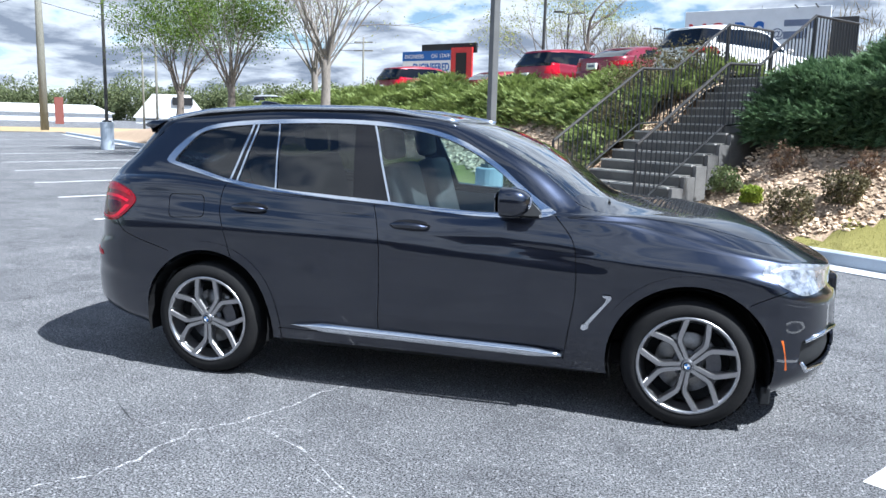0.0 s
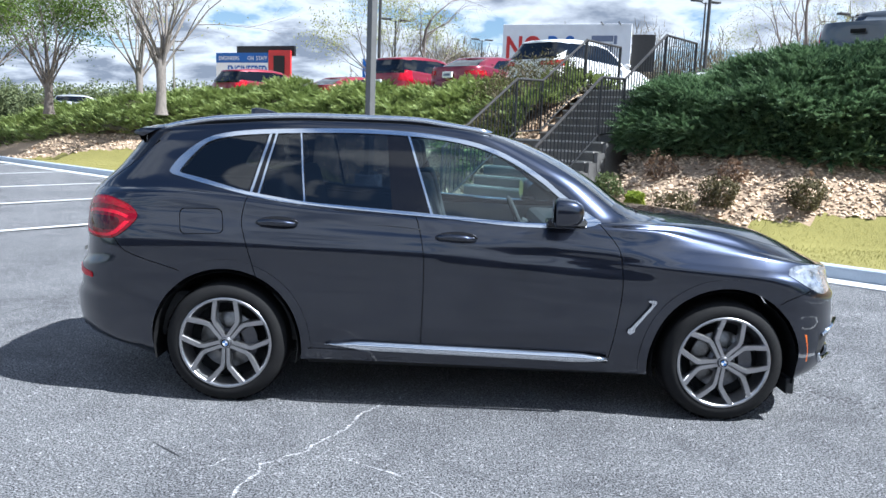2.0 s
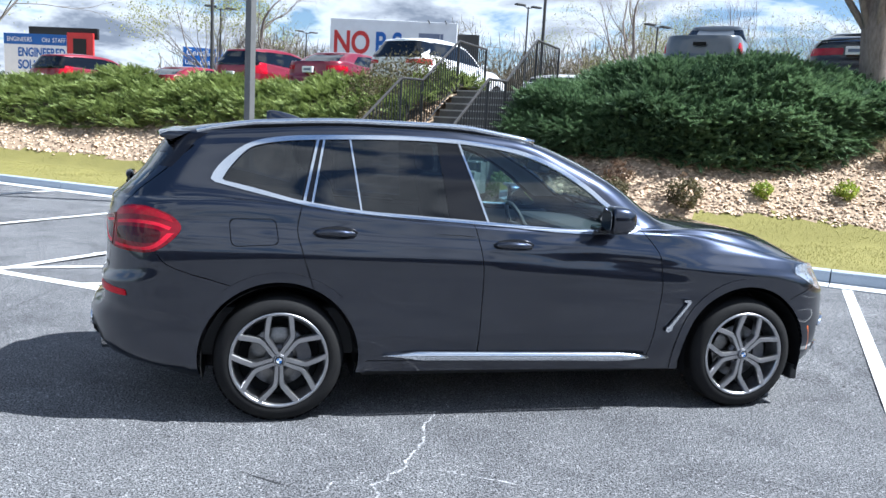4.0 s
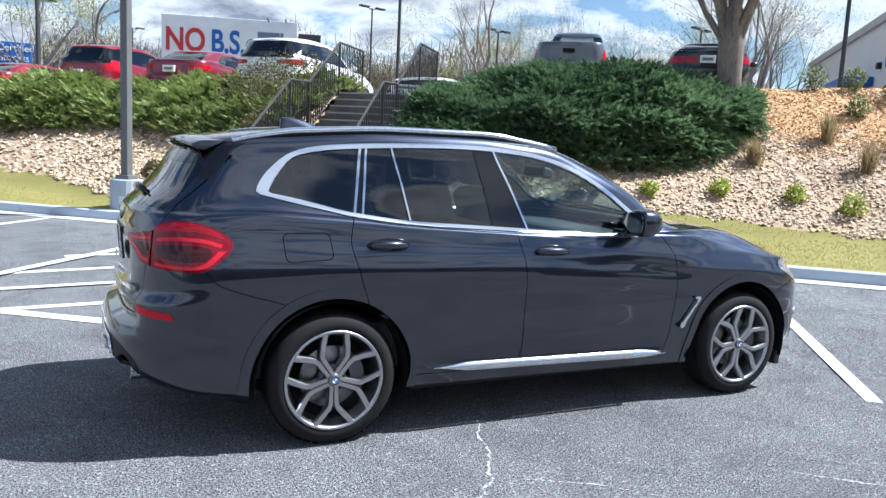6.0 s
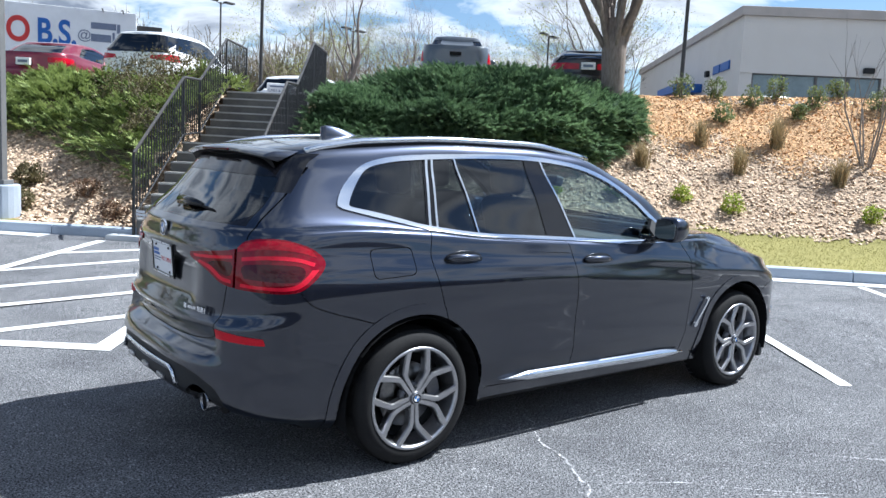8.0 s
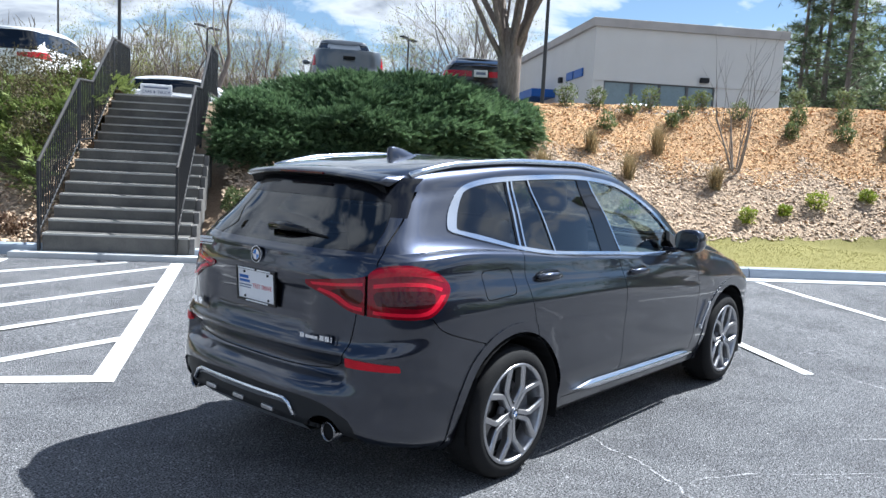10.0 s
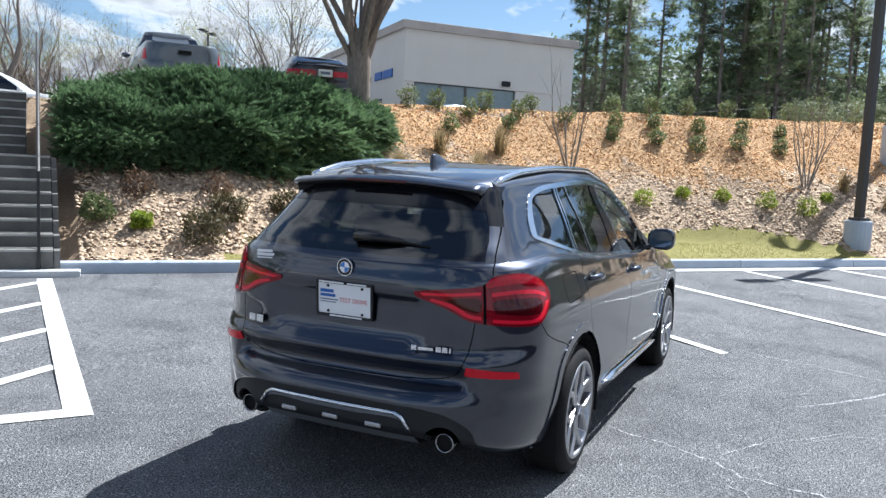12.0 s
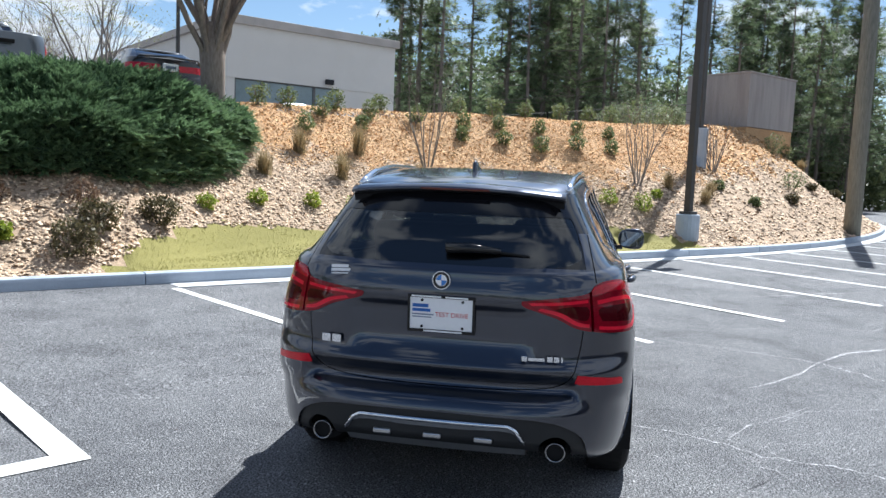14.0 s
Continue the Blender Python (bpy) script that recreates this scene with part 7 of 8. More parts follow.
def tree(name, x, y, z, seed, length, radius, level, split, label, bark, stems=1, lean=0.25, up=0.04, bend=0.09, leaf=None, leaves=0, leaf_size=0.12, leaf_spread=0.35, group=""):
    r = random.Random(seed)
    L = Limbs()
    ob = thing(name, pose(x, y, z), label, "tree", group)
    for k in range(stems):
        a = 2 * math.pi * k / stems + r.uniform(-0.4, 0.4)
        d = Vector((math.cos(a) * lean, math.sin(a) * lean, 1)).normalized() if stems > 1 else Vector((r.gauss(0, 0.04), r.gauss(0, 0.04), 1)).normalized()
        L.grow(r, Vector((0.05 * math.cos(a) * (stems > 1), 0.05 * math.sin(a) * (stems > 1), -0.1)), d, length, radius, level, split, bend, up)
    sheet("trunk", [tuple(v) for v in L.V], L.F, bark, ob, "", True)
    if leaf and leaves:
        q = np.random.default_rng(seed)
        tips = np.array([tuple(p) for p, d in L.tips])
        pick = q.integers(0, len(tips), leaves)
        P = tips[pick] + q.normal(0, leaf_spread, (leaves, 3))
        f = spread("crown", LEAF, [(0, 1, 2, 3)], P, turns(leaves, q, 0.8), q.uniform(0.6, 1.4, leaves) * leaf_size, leaf, ob)
        f["kind"] = "stuff"
    return ob


def vase_tree(x, y, z, seed, trunk_h, radius, limbs, reach, label, bark, leaf=None, leaves=0, leaf_size=0.1, level=2, lean_most=0.75, thick=0.42):
    """A vase-shaped tree: a short stout trunk that parts into many steep limbs."""
    r = random.Random(seed)
    L = Limbs()
    ob = thing("tree", pose(x, y, z), label, "tree")
    pts = [Vector((0, 0, -0.15)), Vector((0, 0, 0.12)), Vector((0.02, 0, trunk_h * 0.5)), Vector((0, 0.02, trunk_h)), Vector((0, 0.02, trunk_h * 1.25))]
    L.tube(pts, [radius * 1.5, radius * 1.12, radius, radius * 1.12, radius * 0.7], 12)
    for k in range(limbs):
        a = 2 * math.pi * k / limbs + r.uniform(-0.25, 0.25)
        lean = r.uniform(0.22, lean_most)
        d = Vector((math.cos(a) * lean, math.sin(a) * lean, 1)).normalized()
        p = Vector((math.cos(a) * radius * 0.45, math.sin(a) * radius * 0.45, trunk_h * r.uniform(0.75, 1.1)))
        L.grow(r, p, d, reach * r.uniform(0.8, 1.15), radius * r.uniform(thick * 0.62, thick), level, 3, 0.07, 0.02)
    sheet("trunk", [tuple(v) for v in L.V], L.F, bark, ob, "", True)
    if leaf and leaves:
        q = np.random.default_rng(seed)
        tips = np.array([tuple(p) for p, d in L.tips])
        P = tips[q.integers(0, len(tips), leaves)] + q.normal(0, 0.32, (leaves, 3))
        f = spread("crown", LEAF, [(0, 1, 2, 3)], P, turns(leaves, q, 0.8), q.uniform(0.6, 1.4, leaves) * leaf_size, leaf, ob)
        f["kind"] = "stuff"
    return ob


vase_tree(9.05, 7.0, float(bank_z(*(WX * 9.05 + WY * 7.0, SX * 9.05 + SY * 7.0))) - 0.05, 5, 1.75, 0.235, 19, 2.9, "stout bare vase-shaped tree on the crest of the bank", M["bark"], level=3, lean_most=0.62, thick=0.34)
vase_tree(-18.3, 24.9, 1.7, 6, 0.9, 0.135, 11, 1.6, "vase-shaped tree in fresh green leaf behind the hedge", M["bark"], M["leaf_new"], 15000, 0.085, level=3)
vase_tree(-14.0, 21.6, 1.9, 7, 0.9, 0.13, 11, 1.65, "vase-shaped tree in fresh green leaf behind the hedge", M["bark"], M["leaf_new"], 15000, 0.085, level=3)
vase_tree(-13.2, 27.4, 2.0, 8, 1.7, 0.135, 10, 2.1, "vase-shaped tree with pale bark and yellow-green buds", M["bark_pale"], M["leaf_bud"], 1500, 0.10, level=3)
vase_tree(-9.7, 20.4, 2.0, 9, 1.6, 0.15, 15, 2.2, "tall bare vase-shaped tree with pale bark", M["bark_pale"], M["leaf_bud"], 500, 0.09, level=3)
tree("tree", -1.5, 30.1, 2.6, 12, 2.3, 0.17, 5, 3, "bare spreading tree behind the parked cars", M["bark"], up=-0.02, bend=0.17)
tree("tree", 10.5, 20.8, 2.8, 14, 2.3, 0.13, 4, 3, "bare spreading tree in the higher car park", M["bark"], up=0.0, bend=0.14)
tree("tree", 21.5, 18.2, 3.2, 15, 2.6, 0.10, 3, 3, "slim multi-stemmed tree with pale green buds", M["bark_pale"], stems=7, lean=0.3, leaf=M["leaf_bud"], leaves=2600, leaf_size=0.07)
for k, (x, y, z, h) in enumerate(((12.17, 3.12, 2.1, 1.25), (14.8, -1.87, 1.5, 1.25), (19.6, -4.4, 2.2, 1.1))):
    tree("crape_myrtle", x, y, float(bank_z(WX * x + WY * y, SX * x + SY * y)), 30 + k, h, 0.022, 2, 2, "bare multi-stemmed crape myrtle on the bank", M["bark_pale"], stems=8, lean=0.32, bend=0.06, up=0.05, group="crape myrtles")
vase_tree(-4.3, 46.0, 2.5, 17, 1.6, 0.2, 11, 2.6, "spreading tree in pale yellow-green bud behind the signs", M["bark_pale"], M["leaf_bud"], 6000, 0.12, level=3)
# bare thicket with some first green behind the higher car park
q = random.Random(4)
for k in range(36):
    w, s = -16 + 25 * k / 35 + q.uniform(-1, 1), q.uniform(50, 66)
    x, y, _ = at(w, s)
    green = q.random() < 0.4
    tree("tree", x, y, 2.8, 50 + k, q.uniform(2.8, 4.2), 0.12, 4, 3, "bare grey-brown tree in the thicket" if not green else "tree in the thicket with yellow-green buds", M["twig"], stems=q.choice((1, 2, 3)), lean=0.3, up=0.05, bend=0.12, leaf=M["leaf_bud"] if green else None, leaves=1600 if green else 0, leaf_size=0.09, leaf_spread=0.35, group="thicket behind the car park")


NEEDLES = np.array([(-0.1, -0.05, 0), (-0.1, 0.05, 0)] + [(0.9 * math.cos(a), 0.9 * math.sin(a), 0.25 * math.sin(5 * a)) for a in (-1.1, -0.55, 0.0, 0.5, 1.05, 2.6, -2.7)])
NEEDLES_F = [(0, 1, k) for k in range(2, 9)]


def pine(x, y, z, h, seed, group="pine wood"):
    """A tall pine: bare lower trunk, uneven whorls of boughs with needle clusters towards their ends."""
    r = np.random.default_rng(seed)
    rr = random.Random(seed)
    ob = thing("pine_tree", pose(x, y, z), "tall dark green pine in the wood", "tree", group)
    L = Limbs()
    lean = Vector((rr.gauss(0, 0.25), rr.gauss(0, 0.25), 0))
    mid = lambda t: lean * t + Vector((0, 0, h * t))
    L.tube([mid(0) - Vector((0, 0, 0.3)), mid(0.3), mid(0.6), mid(0.85), mid(1.0)], [0.16, 0.14, 0.10, 0.05, 0.015], 6)
    P, yaw, size = [], [], []
    bare = rr.uniform(0.02, 0.2)
    gap = rr.uniform(0, 6.28)
    for k in range(int(h * 3.6)):
        t = bare + (1 - bare) * rr.random() ** 0.85
        a = rr.uniform(0, 6.28)
        reach = ((1.08 - t) * h * 0.19 + 0.5) * rr.uniform(0.55, 1.15)
        if math.cos(a - gap) > 0.5 and t < 0.7:
            reach *= 0.55
        d = Vector((math.cos(a), math.sin(a), rr.uniform(-0.12, 0.35)))
        p0 = mid(t)
        L.tube([p0, p0 + d * reach * 0.5, p0 + d * reach], [0.045, 0.03, 0.012], 3)
        for m in range(rr.randint(11, 16)):
            u = rr.uniform(0.3, 1.05)
            c = p0 + d * reach * u
            P.append((c.x + rr.gauss(0, 0.2), c.y + rr.gauss(0, 0.2), c.z + rr.gauss(0.06, 0.14)))
            yaw.append(a + rr.gauss(0, 0.7))
            size.append(rr.uniform(0.30, 0.74))
    sheet("trunk", [tuple(v) for v in L.V], L.F, M["bark"], ob, "", True)
    n = len(P)
    f = spread("crown", NEEDLES, NEEDLES_F, np.array(P), euler(np.array(yaw), r.normal(0.0, 0.45, n), r.normal(0, 0.6, n)), np.array(size), M["pine"] if seed % 3 else M["pine_dark"], ob)
    f["kind"] = "stuff"
    return ob


q = random.Random(8)
for k in range(110):
    w = 15 + 73 * k / 109 + q.uniform(-1, 1)
    s = q.choice((36, 42, 48, 56)) + q.uniform(-2.5, 2.5) + (6 if w < 26 else 0)
    x, y, _ = at(w, s - 0.28 * max(0, w - 30))
    if y < 0.31 * x - 1.0:
        pine(x, y, 2.0, q.uniform(13, 20), 200 + k)


# ---- parked cars on the higher level ----
def car_paint(name, colour, metal=0.3):
    return surface(name, colour, 0.3, metal, scale=3, fine=400, grain=0.06, mix=0.2, coat=0.8)


M["red_paint"] = car_paint("red_car_paint", (0.22, 0.004, 0.018))
M["dark_red_paint"] = car_paint("crimson_car_paint", (0.19, 0.005, 0.022))
M["white_paint"] = car_paint("white_car_paint", (0.80, 0.80, 0.80), 0.0)
M["black_paint"] = car_paint("black_car_paint", (0.012, 0.012, 0.014))
M["grey_paint"] = car_paint("grey_car_paint", (0.10, 0.115, 0.135))
M["silver_paint"] = car_paint("silver_car_paint", (0.45, 0.46, 0.48), 0.6)
M["car_window"] = glassy("parked_car_glass", (0.012, 0.016, 0.018))


def restyle(front, rear, width, z_scale, roof, cab_rear, cab_front=0.0):
    """Rings of another body: ends, width, height of the waist and of the roof, and where the cabin ends."""
    out = []
    for i, (xf, cf, nf, xr, cr, nr, yw, zs) in enumerate(SUV_RINGS):
        f = lambda x: x * (front / 2.27 if x > 0 else -rear / 2.49)
        g = lambda z: z * z_scale if z < 1.1 else 1.1 * z_scale + (z - 1.1) * (roof - 1.1 * z_scale) / (1.668 - 1.1)
        if i >= 10:
            a = (i - 10) / 3 if i < 13 else 1.0
            nx = (cab_rear - 0.0) + 0.55 * min(1, a) if cab_rear > rear + 0.3 else f(xr)
            shift = nx - xr
            zs2 = [(x + (shift * (x / xr) if x < 0 else cab_front), g(z)) for x, z in zs]
            out.append((xf + cab_front, cf, nf, nx, cr * 0.6, nr, yw * width / 0.947, zs2))
        else:
            out.append((f(xf), cf, nf, f(xr), cr, nr, yw * width / 0.947, [(f(x), g(z)) for x, z in zs]))
    return out


def parked(name, rings, m, paint, label, glass_side, rear_glass, lamp, lamp_mat, wheel_x, wheel_r=0.33, plate_z=0.85, group=""):
    """A parked car: body, windows, lamps, wheels, plate, from its own rings."""
    ob = thing(name, m, label, "car", group)
    g = Shell(shaped(loft(rings, (12, 30, 12), 2), 20))
    rear_x = min(p[0] for p in g.P)
    g.cut(rounded(glass_side, 0.04, 2), SIDE, lambda x, y, z: y > 0.4, "side")
    g.cut(rounded(rear_glass, 0.03, 2), REAR, lambda x, y, z: x < rear_x + 1.3 and z > 0.9, "back", only=("body",))
    g.cut(rounded(lamp, 0.02, 2), REAR, lambda x, y, z: x < rear_x + 0.55, "lamp", only=("body",))
    for wx in wheel_x:
        g.cut(arc(wx, wheel_r, wheel_r + 0.06, -20, 200, 16) + [(wx - wheel_r - 0.05, -0.1), (wx + wheel_r + 0.05, -0.1)], SIDE, lambda x, y, z: y > 0.5, "open", only=("body",))
    g.cut([(0.1, -0.2), (1.5, -0.2), (1.5, 0.66), (0.1, 0.58)], TOP, lambda x, y, z: z > rings[10][7][-1][1] + 0.03 and x > 0.1, "screen", only=("body",))
    g.panel("body", ("body",), paint, ob, 0, 0.02, BOTH, together=True)
    g.panel("window_pane", ("side",), M["car_window"], ob, -0.004, 0, BOTH)
    g.panel("rear_window", ("back",), M["car_window"], ob, -0.004, 0, BOTH, together=True)
    g.panel("windscreen", ("screen",), M["car_window"], ob, -0.004, 0, BOTH, together=True)
    g.panel("tail_lamp", ("lamp",), lamp_mat, ob, 0.006, 0.02, BOTH, "red tail lamp")
    half = max(p[1] for p in g.P) - 0.02
    for wx in wheel_x:
        for side in (-1, 1):
            hub = new("wheel")
            hub.parent = ob
            hub.matrix_basis = pose(wx, side * half, wheel_r) @ pose(0, 0, 0, 0, 0, 0 if side < 0 else 180)
            bm = bmesh.new()
            lathe(bm, [(0.21, 0.2), (wheel_r - 0.01, 0.2), (wheel_r, 0.17), (wheel_r, 0.04), (wheel_r - 0.02, 0.0), (0.22, 0.0), (0.21, 0.02)], n=24)
            part("tyre", bm, M["rubber"], hub, smooth=True)
            bm = bmesh.new()
            lathe(bm, [(0.215, 0.01), (0.19, 0.03), (0.06, 0.0), (0.001, 0.0)], n=20)
            part("rim", bm, M["alloy"], hub)
    bm = bmesh.new()
    box(bm, rear_x - 0.012, rear_x + 0.06, -0.16, 0.16, plate_z - 0.08, plate_z + 0.08, 0.006)
    pl = part("number_plate", bm, M["plate_white"], ob, "white number plate")
    bm = bmesh.new()
    box(bm, rear_x - 0.015, rear_x - 0.012, -0.11, 0.11, plate_z - 0.03, plate_z + 0.03)
    part("lettering_bar", bm, M["grey_text"], pl)
    bm = bmesh.new()
    box(bm, rear_x + 0.02, rear_x + 0.2, -half * 0.8, half * 0.8, 0.35, 0.55, 0.03)
    part("rear_valance", bm, M["plastic"], ob)
    for side in (-1, 1):
        bm = bmesh.new()
        bmesh.ops.create_uvsphere(bm, u_segments=10, v_segments=6, radius=1, matrix=Matrix.LocRotScale((0.5, side * (half + 0.1), rings[10][7][-1][1] + 0.02), None, (0.06, 0.11, 0.07)))
        part("door_mirror", bm, paint, ob, smooth=True)
    return ob


HEADING = math.degrees(math.atan2(SY, SX))


def place(w, s, z, turn=0.0):
    """A car with its tail at (w, s), nose away from the lot."""
    x, y, _ = at(w, s)
    return pose(x, y, z, 0, 0, HEADING + turn) @ pose(2.3, 0, 0)


suv_glass = [(-1.85, 1.22), (0.62, 1.13), (0.1, 1.52), (-0.4, 1.58), (-1.5, 1.55)]
suv_back = [(-0.8, 1.10), (0.78, 1.12), (0.66, 1.53), (-0.7, 1.53)]
crossover = restyle(2.25, -2.3, 0.92, 0.98, 1.68, -9)
white_suv = restyle(2.45, -2.45, 0.97, 1.0, 1.76, -9)
sedan = restyle(2.35, -2.4, 0.92, 0.93, 1.46, -1.95)
coupe = restyle(2.35, -2.3, 0.89, 0.90, 1.38, -1.85)
truck = restyle(2.5, -2.75, 0.89, 1.05, 1.80, -0.75, 0.15)
sedan_glass = [(-1.45, 1.08), (0.55, 1.03), (0.05, 1.33), (-0.4, 1.38), (-1.0, 1.33)]
sedan_back = [(-0.6, 1.07), (0.6, 1.07), (0.52, 1.34), (-0.6, 1.36)]
lampc = [(0.45, 0.92), (0.95, 0.88), (0.95, 1.06), (0.5, 1.03)]
parked("parked_suv", white_suv, place(-8.6, 12.2, 2.36, -4), M["white_paint"], "white three-row crossover parked tail towards the steps", [(x, z * 1.045) for x, z in suv_glass], [(y, z * 1.05) for y, z in suv_back], [(0.42, 1.02), (0.97, 1.0), (0.97, 1.16), (0.42, 1.10)], M["lens_red"], (1.5, -1.45), 0.36)
parked("parked_sedan", sedan, place(-11.0, 11.9, 2.32, 3), M["dark_red_paint"], "crimson sedan parked on the higher level behind the hedge", sedan_glass, sedan_back, [(0.5, 0.86), (0.93, 0.86), (0.93, 0.99), (0.5, 0.97)], M["lens_red"], (1.42, -1.4))
parked("parked_suv", crossover, place(-13.75, 11.8, 2.17, 2), M["red_paint"], "red crossover parked on the higher level behind the hedge", suv_glass, suv_back, [(0.66, 0.9), (0.93, 0.9), (0.9, 1.25), (0.72, 1.2)], M["lens_red"], (1.35, -1.3), 0.34)
parked("parked_sedan", sedan, place(-17.6, 12.4, 1.95, 0), M["red_paint"], "red sedan parked low behind the hedge", sedan_glass, sedan_back, [(0.5, 0.86), (0.93, 0.86), (0.93, 0.99), (0.5, 0.97)], M["lens_red"], (1.42, -1.4))
parked("parked_suv", crossover, place(-21.4, 11.3, 1.98, 2), M["red_paint"], "red crossover parked on the higher level behind the hedge", suv_glass, suv_back, [(0.66, 0.9), (0.93, 0.9), (0.9, 1.25), (0.72, 1.2)], M["lens_red"], (1.35, -1.3), 0.34)
parked("parked_suv", crossover, pose(-25.4, 49.0, 1.6, 0, 0, 30), M["silver_paint"], "silver crossover parked beyond the hedge", suv_glass, suv_back, lampc, M["lens_red"], (1.35, -1.3), 0.34)
pick = parked("pickup_truck", truck, place(-1.32, 13.6, 2.88, 3), M["grey_paint"], "slate grey pickup truck parked above the junipers", [(-0.85, 1.32), (0.8, 1.22), (0.3, 1.62), (-0.2, 1.7), (-0.75, 1.68)], [(-0.6, 1.28), (0.6, 1.28), (0.52, 1.62), (-0.6, 1.64)], [(0.76, 0.86), (0.97, 0.86), (0.97, 1.12), (0.78, 1.12)], M["lens_red"], (1.6, -1.65), 0.38, 0.6)
bm = bmesh.new()
box(bm, -2.80, -2.755, -0.14, 0.14, 1.0, 1.08, 0.01)
part("tailgate_handle", bm, M["black"], pick)
blk = parked("parked_coupe", coupe, place(1.75, 12.7, 2.86, -4), M["black_paint"], "black two-door car with a boot spoiler parked beside the tree", [(x, z * 0.955) for x, z in sedan_glass], [(y, z * 0.955) for y, z in sedan_back], [(0.2, 0.78), (0.9, 0.78), (0.9, 0.93), (0.2, 0.91)], M["lens_red"], (1.4, -1.35), 0.31)
bm = bmesh.new()
tube(bm, [(-2.05, -0.72, 0.95), (-2.15, -0.62, 1.06), (-2.18, 0, 1.09), (-2.15, 0.62, 1.06), (-2.05, 0.72, 0.95)], 0.022, 6)
part("boot_spoiler", bm, M["black_paint"], blk)
parked("parked_suv", crossover, pose(8.6, 18.2, 2.05, 0, 0, HEADING - 80), M["white_paint"], "white car seen past the top of the steps", suv_glass, suv_back, lampc, M["lens_red"], (1.35, -1.3), 0.34)
parked("parked_sedan", sedan, pose(18.4, 9.6, 2.35, 0, 0, HEADING + 95), M["silver_paint"], "silver sedan parked before the building", sedan_glass, sedan_back, lampc, M["lens_red"], (1.42, -1.4))

# ---- dealer building ----
house = thing("building", pose(*at(10.4, 31.2, 3.0), 0, 0, math.degrees(math.atan2(WY, WX))), "cream stucco single-storey dealer building with a grey coping", "building")


def slab(name, x0, x1, y0, y1, z0, z1, material, parent, bevel=0.0, label=""):
    bm = bmesh.new()
    box(bm, x0, x1, y0, y1, z0, z1, bevel)
    return part(name, bm, material, parent, label)


BL, BD, BH = 9.6, 26.0, 5.4
slab("wall", 0, BL, 0, 0.3, 2.9, BH, M["stucco"], house)
slab("wall", 0, 0.55, 0, 0.3, -0.5, 2.9, M["stucco"], house)
slab("wall", 6.2, BL, 0, 0.3, -0.5, 2.9, M["stucco"], house)
slab("wall", 0.55, 6.2, 0, 0.3, -0.5, 0.9, M["stucco"], house)
slab("wall", 0, 0.3, 0.3, BD, -0.5, BH, M["stucco"], house)
slab("wall", BL - 0.3, BL, 0.3, BD, -0.5, BH, M["stucco"], house)
slab("wall", 0.3, BL - 0.3, BD - 0.3, BD, -0.5, BH, M["stucco"], house)
slab("roof", 0.3, BL - 0.3, 0.3, BD - 0.3, BH - 0.4, BH - 0.2, M["coping"], house)
slab("coping", -0.18, BL + 0.18, -0.18, 0.0, BH - 0.02, BH + 0.38, M["coping"], house, 0.02, "grey-brown roof coping")
slab("coping", -0.18, 0.0, 0.0, BD, BH - 0.02, BH + 0.38, M["coping"], house, 0.02)
slab("coping", BL, BL + 0.18, 0.0, BD, BH - 0.02, BH + 0.38, M["coping"], house, 0.02)
slab("trim", -0.02, BL + 0.02, -0.05, -0.004, 2.88, 2.96, M["stucco"], house)
for k in range(4):
    x0 = 0.57 + 1.41 * k
    win = slab("window", x0, x0 + 1.39, 0.12, 0.16, 0.92, 2.88, M["window_teal"], house, 0, "greenish shop window")
    for a, b, c, d in ((x0, x0 + 0.06, 0.9, 2.9), (x0 + 1.34, x0 + 1.4, 0.9, 2.9), (x0 + 0.06, x0 + 1.34, 0.9, 0.97), (x0 + 0.06, x0 + 1.34, 2.83, 2.9)):
        slab("window_frame", a, b, 0.06, 0.115, c, d, M["pole_grey"], win)
slab("wall_lamp", 5.35, 5.8, -0.2, -0.01, 3.05, 3.3, M["plastic"], house, 0.03, "dark wall flood lamp")
slab("window", -0.02, -0.004, 3.2, 5.4, -0.3, 2.2, M["win_dark"], house, 0, "dark shop window")
slab("window", -0.02, -0.004, 9.0, 14.0, -0.3, 2.2, M["win_dark"], house, 0, "dark shop window")
canopy = slab("canopy", -1.4, -0.02, 6.5, 11.5, 2.5, 2.95, M["blue"], house, 0.02, "blue entrance canopy")
slab("wall_lamp", -0.2, -0.01, 5.2, 5.6, 3.2, 3.5, M["plastic"], house, 0.03, "dark wall flood lamp")
for a, b in ((1.6, 3.0), (3.25, 4.4)):
    slab("sign_bar", -0.08, -0.01, a, b, 3.2, 3.62, M["blue"], house, 0.02, "blue raised sign lettering")

# ---- signs ----


def board(name, tl, tr, height, material, label, depth=0.25):
    """A sign panel between two upper corners, its face towards the lot."""
    a, b = Vector(tl), Vector(tr)
    d = b - a
    ob = thing(name, pose(a.x, a.y, a.z, 0, 0, math.degrees(math.atan2(d.y, d.x))), label, "sign")
    slab("panel", 0, d.length, 0, depth, -height, 0, material, ob, 0.02)
    return ob, d.length


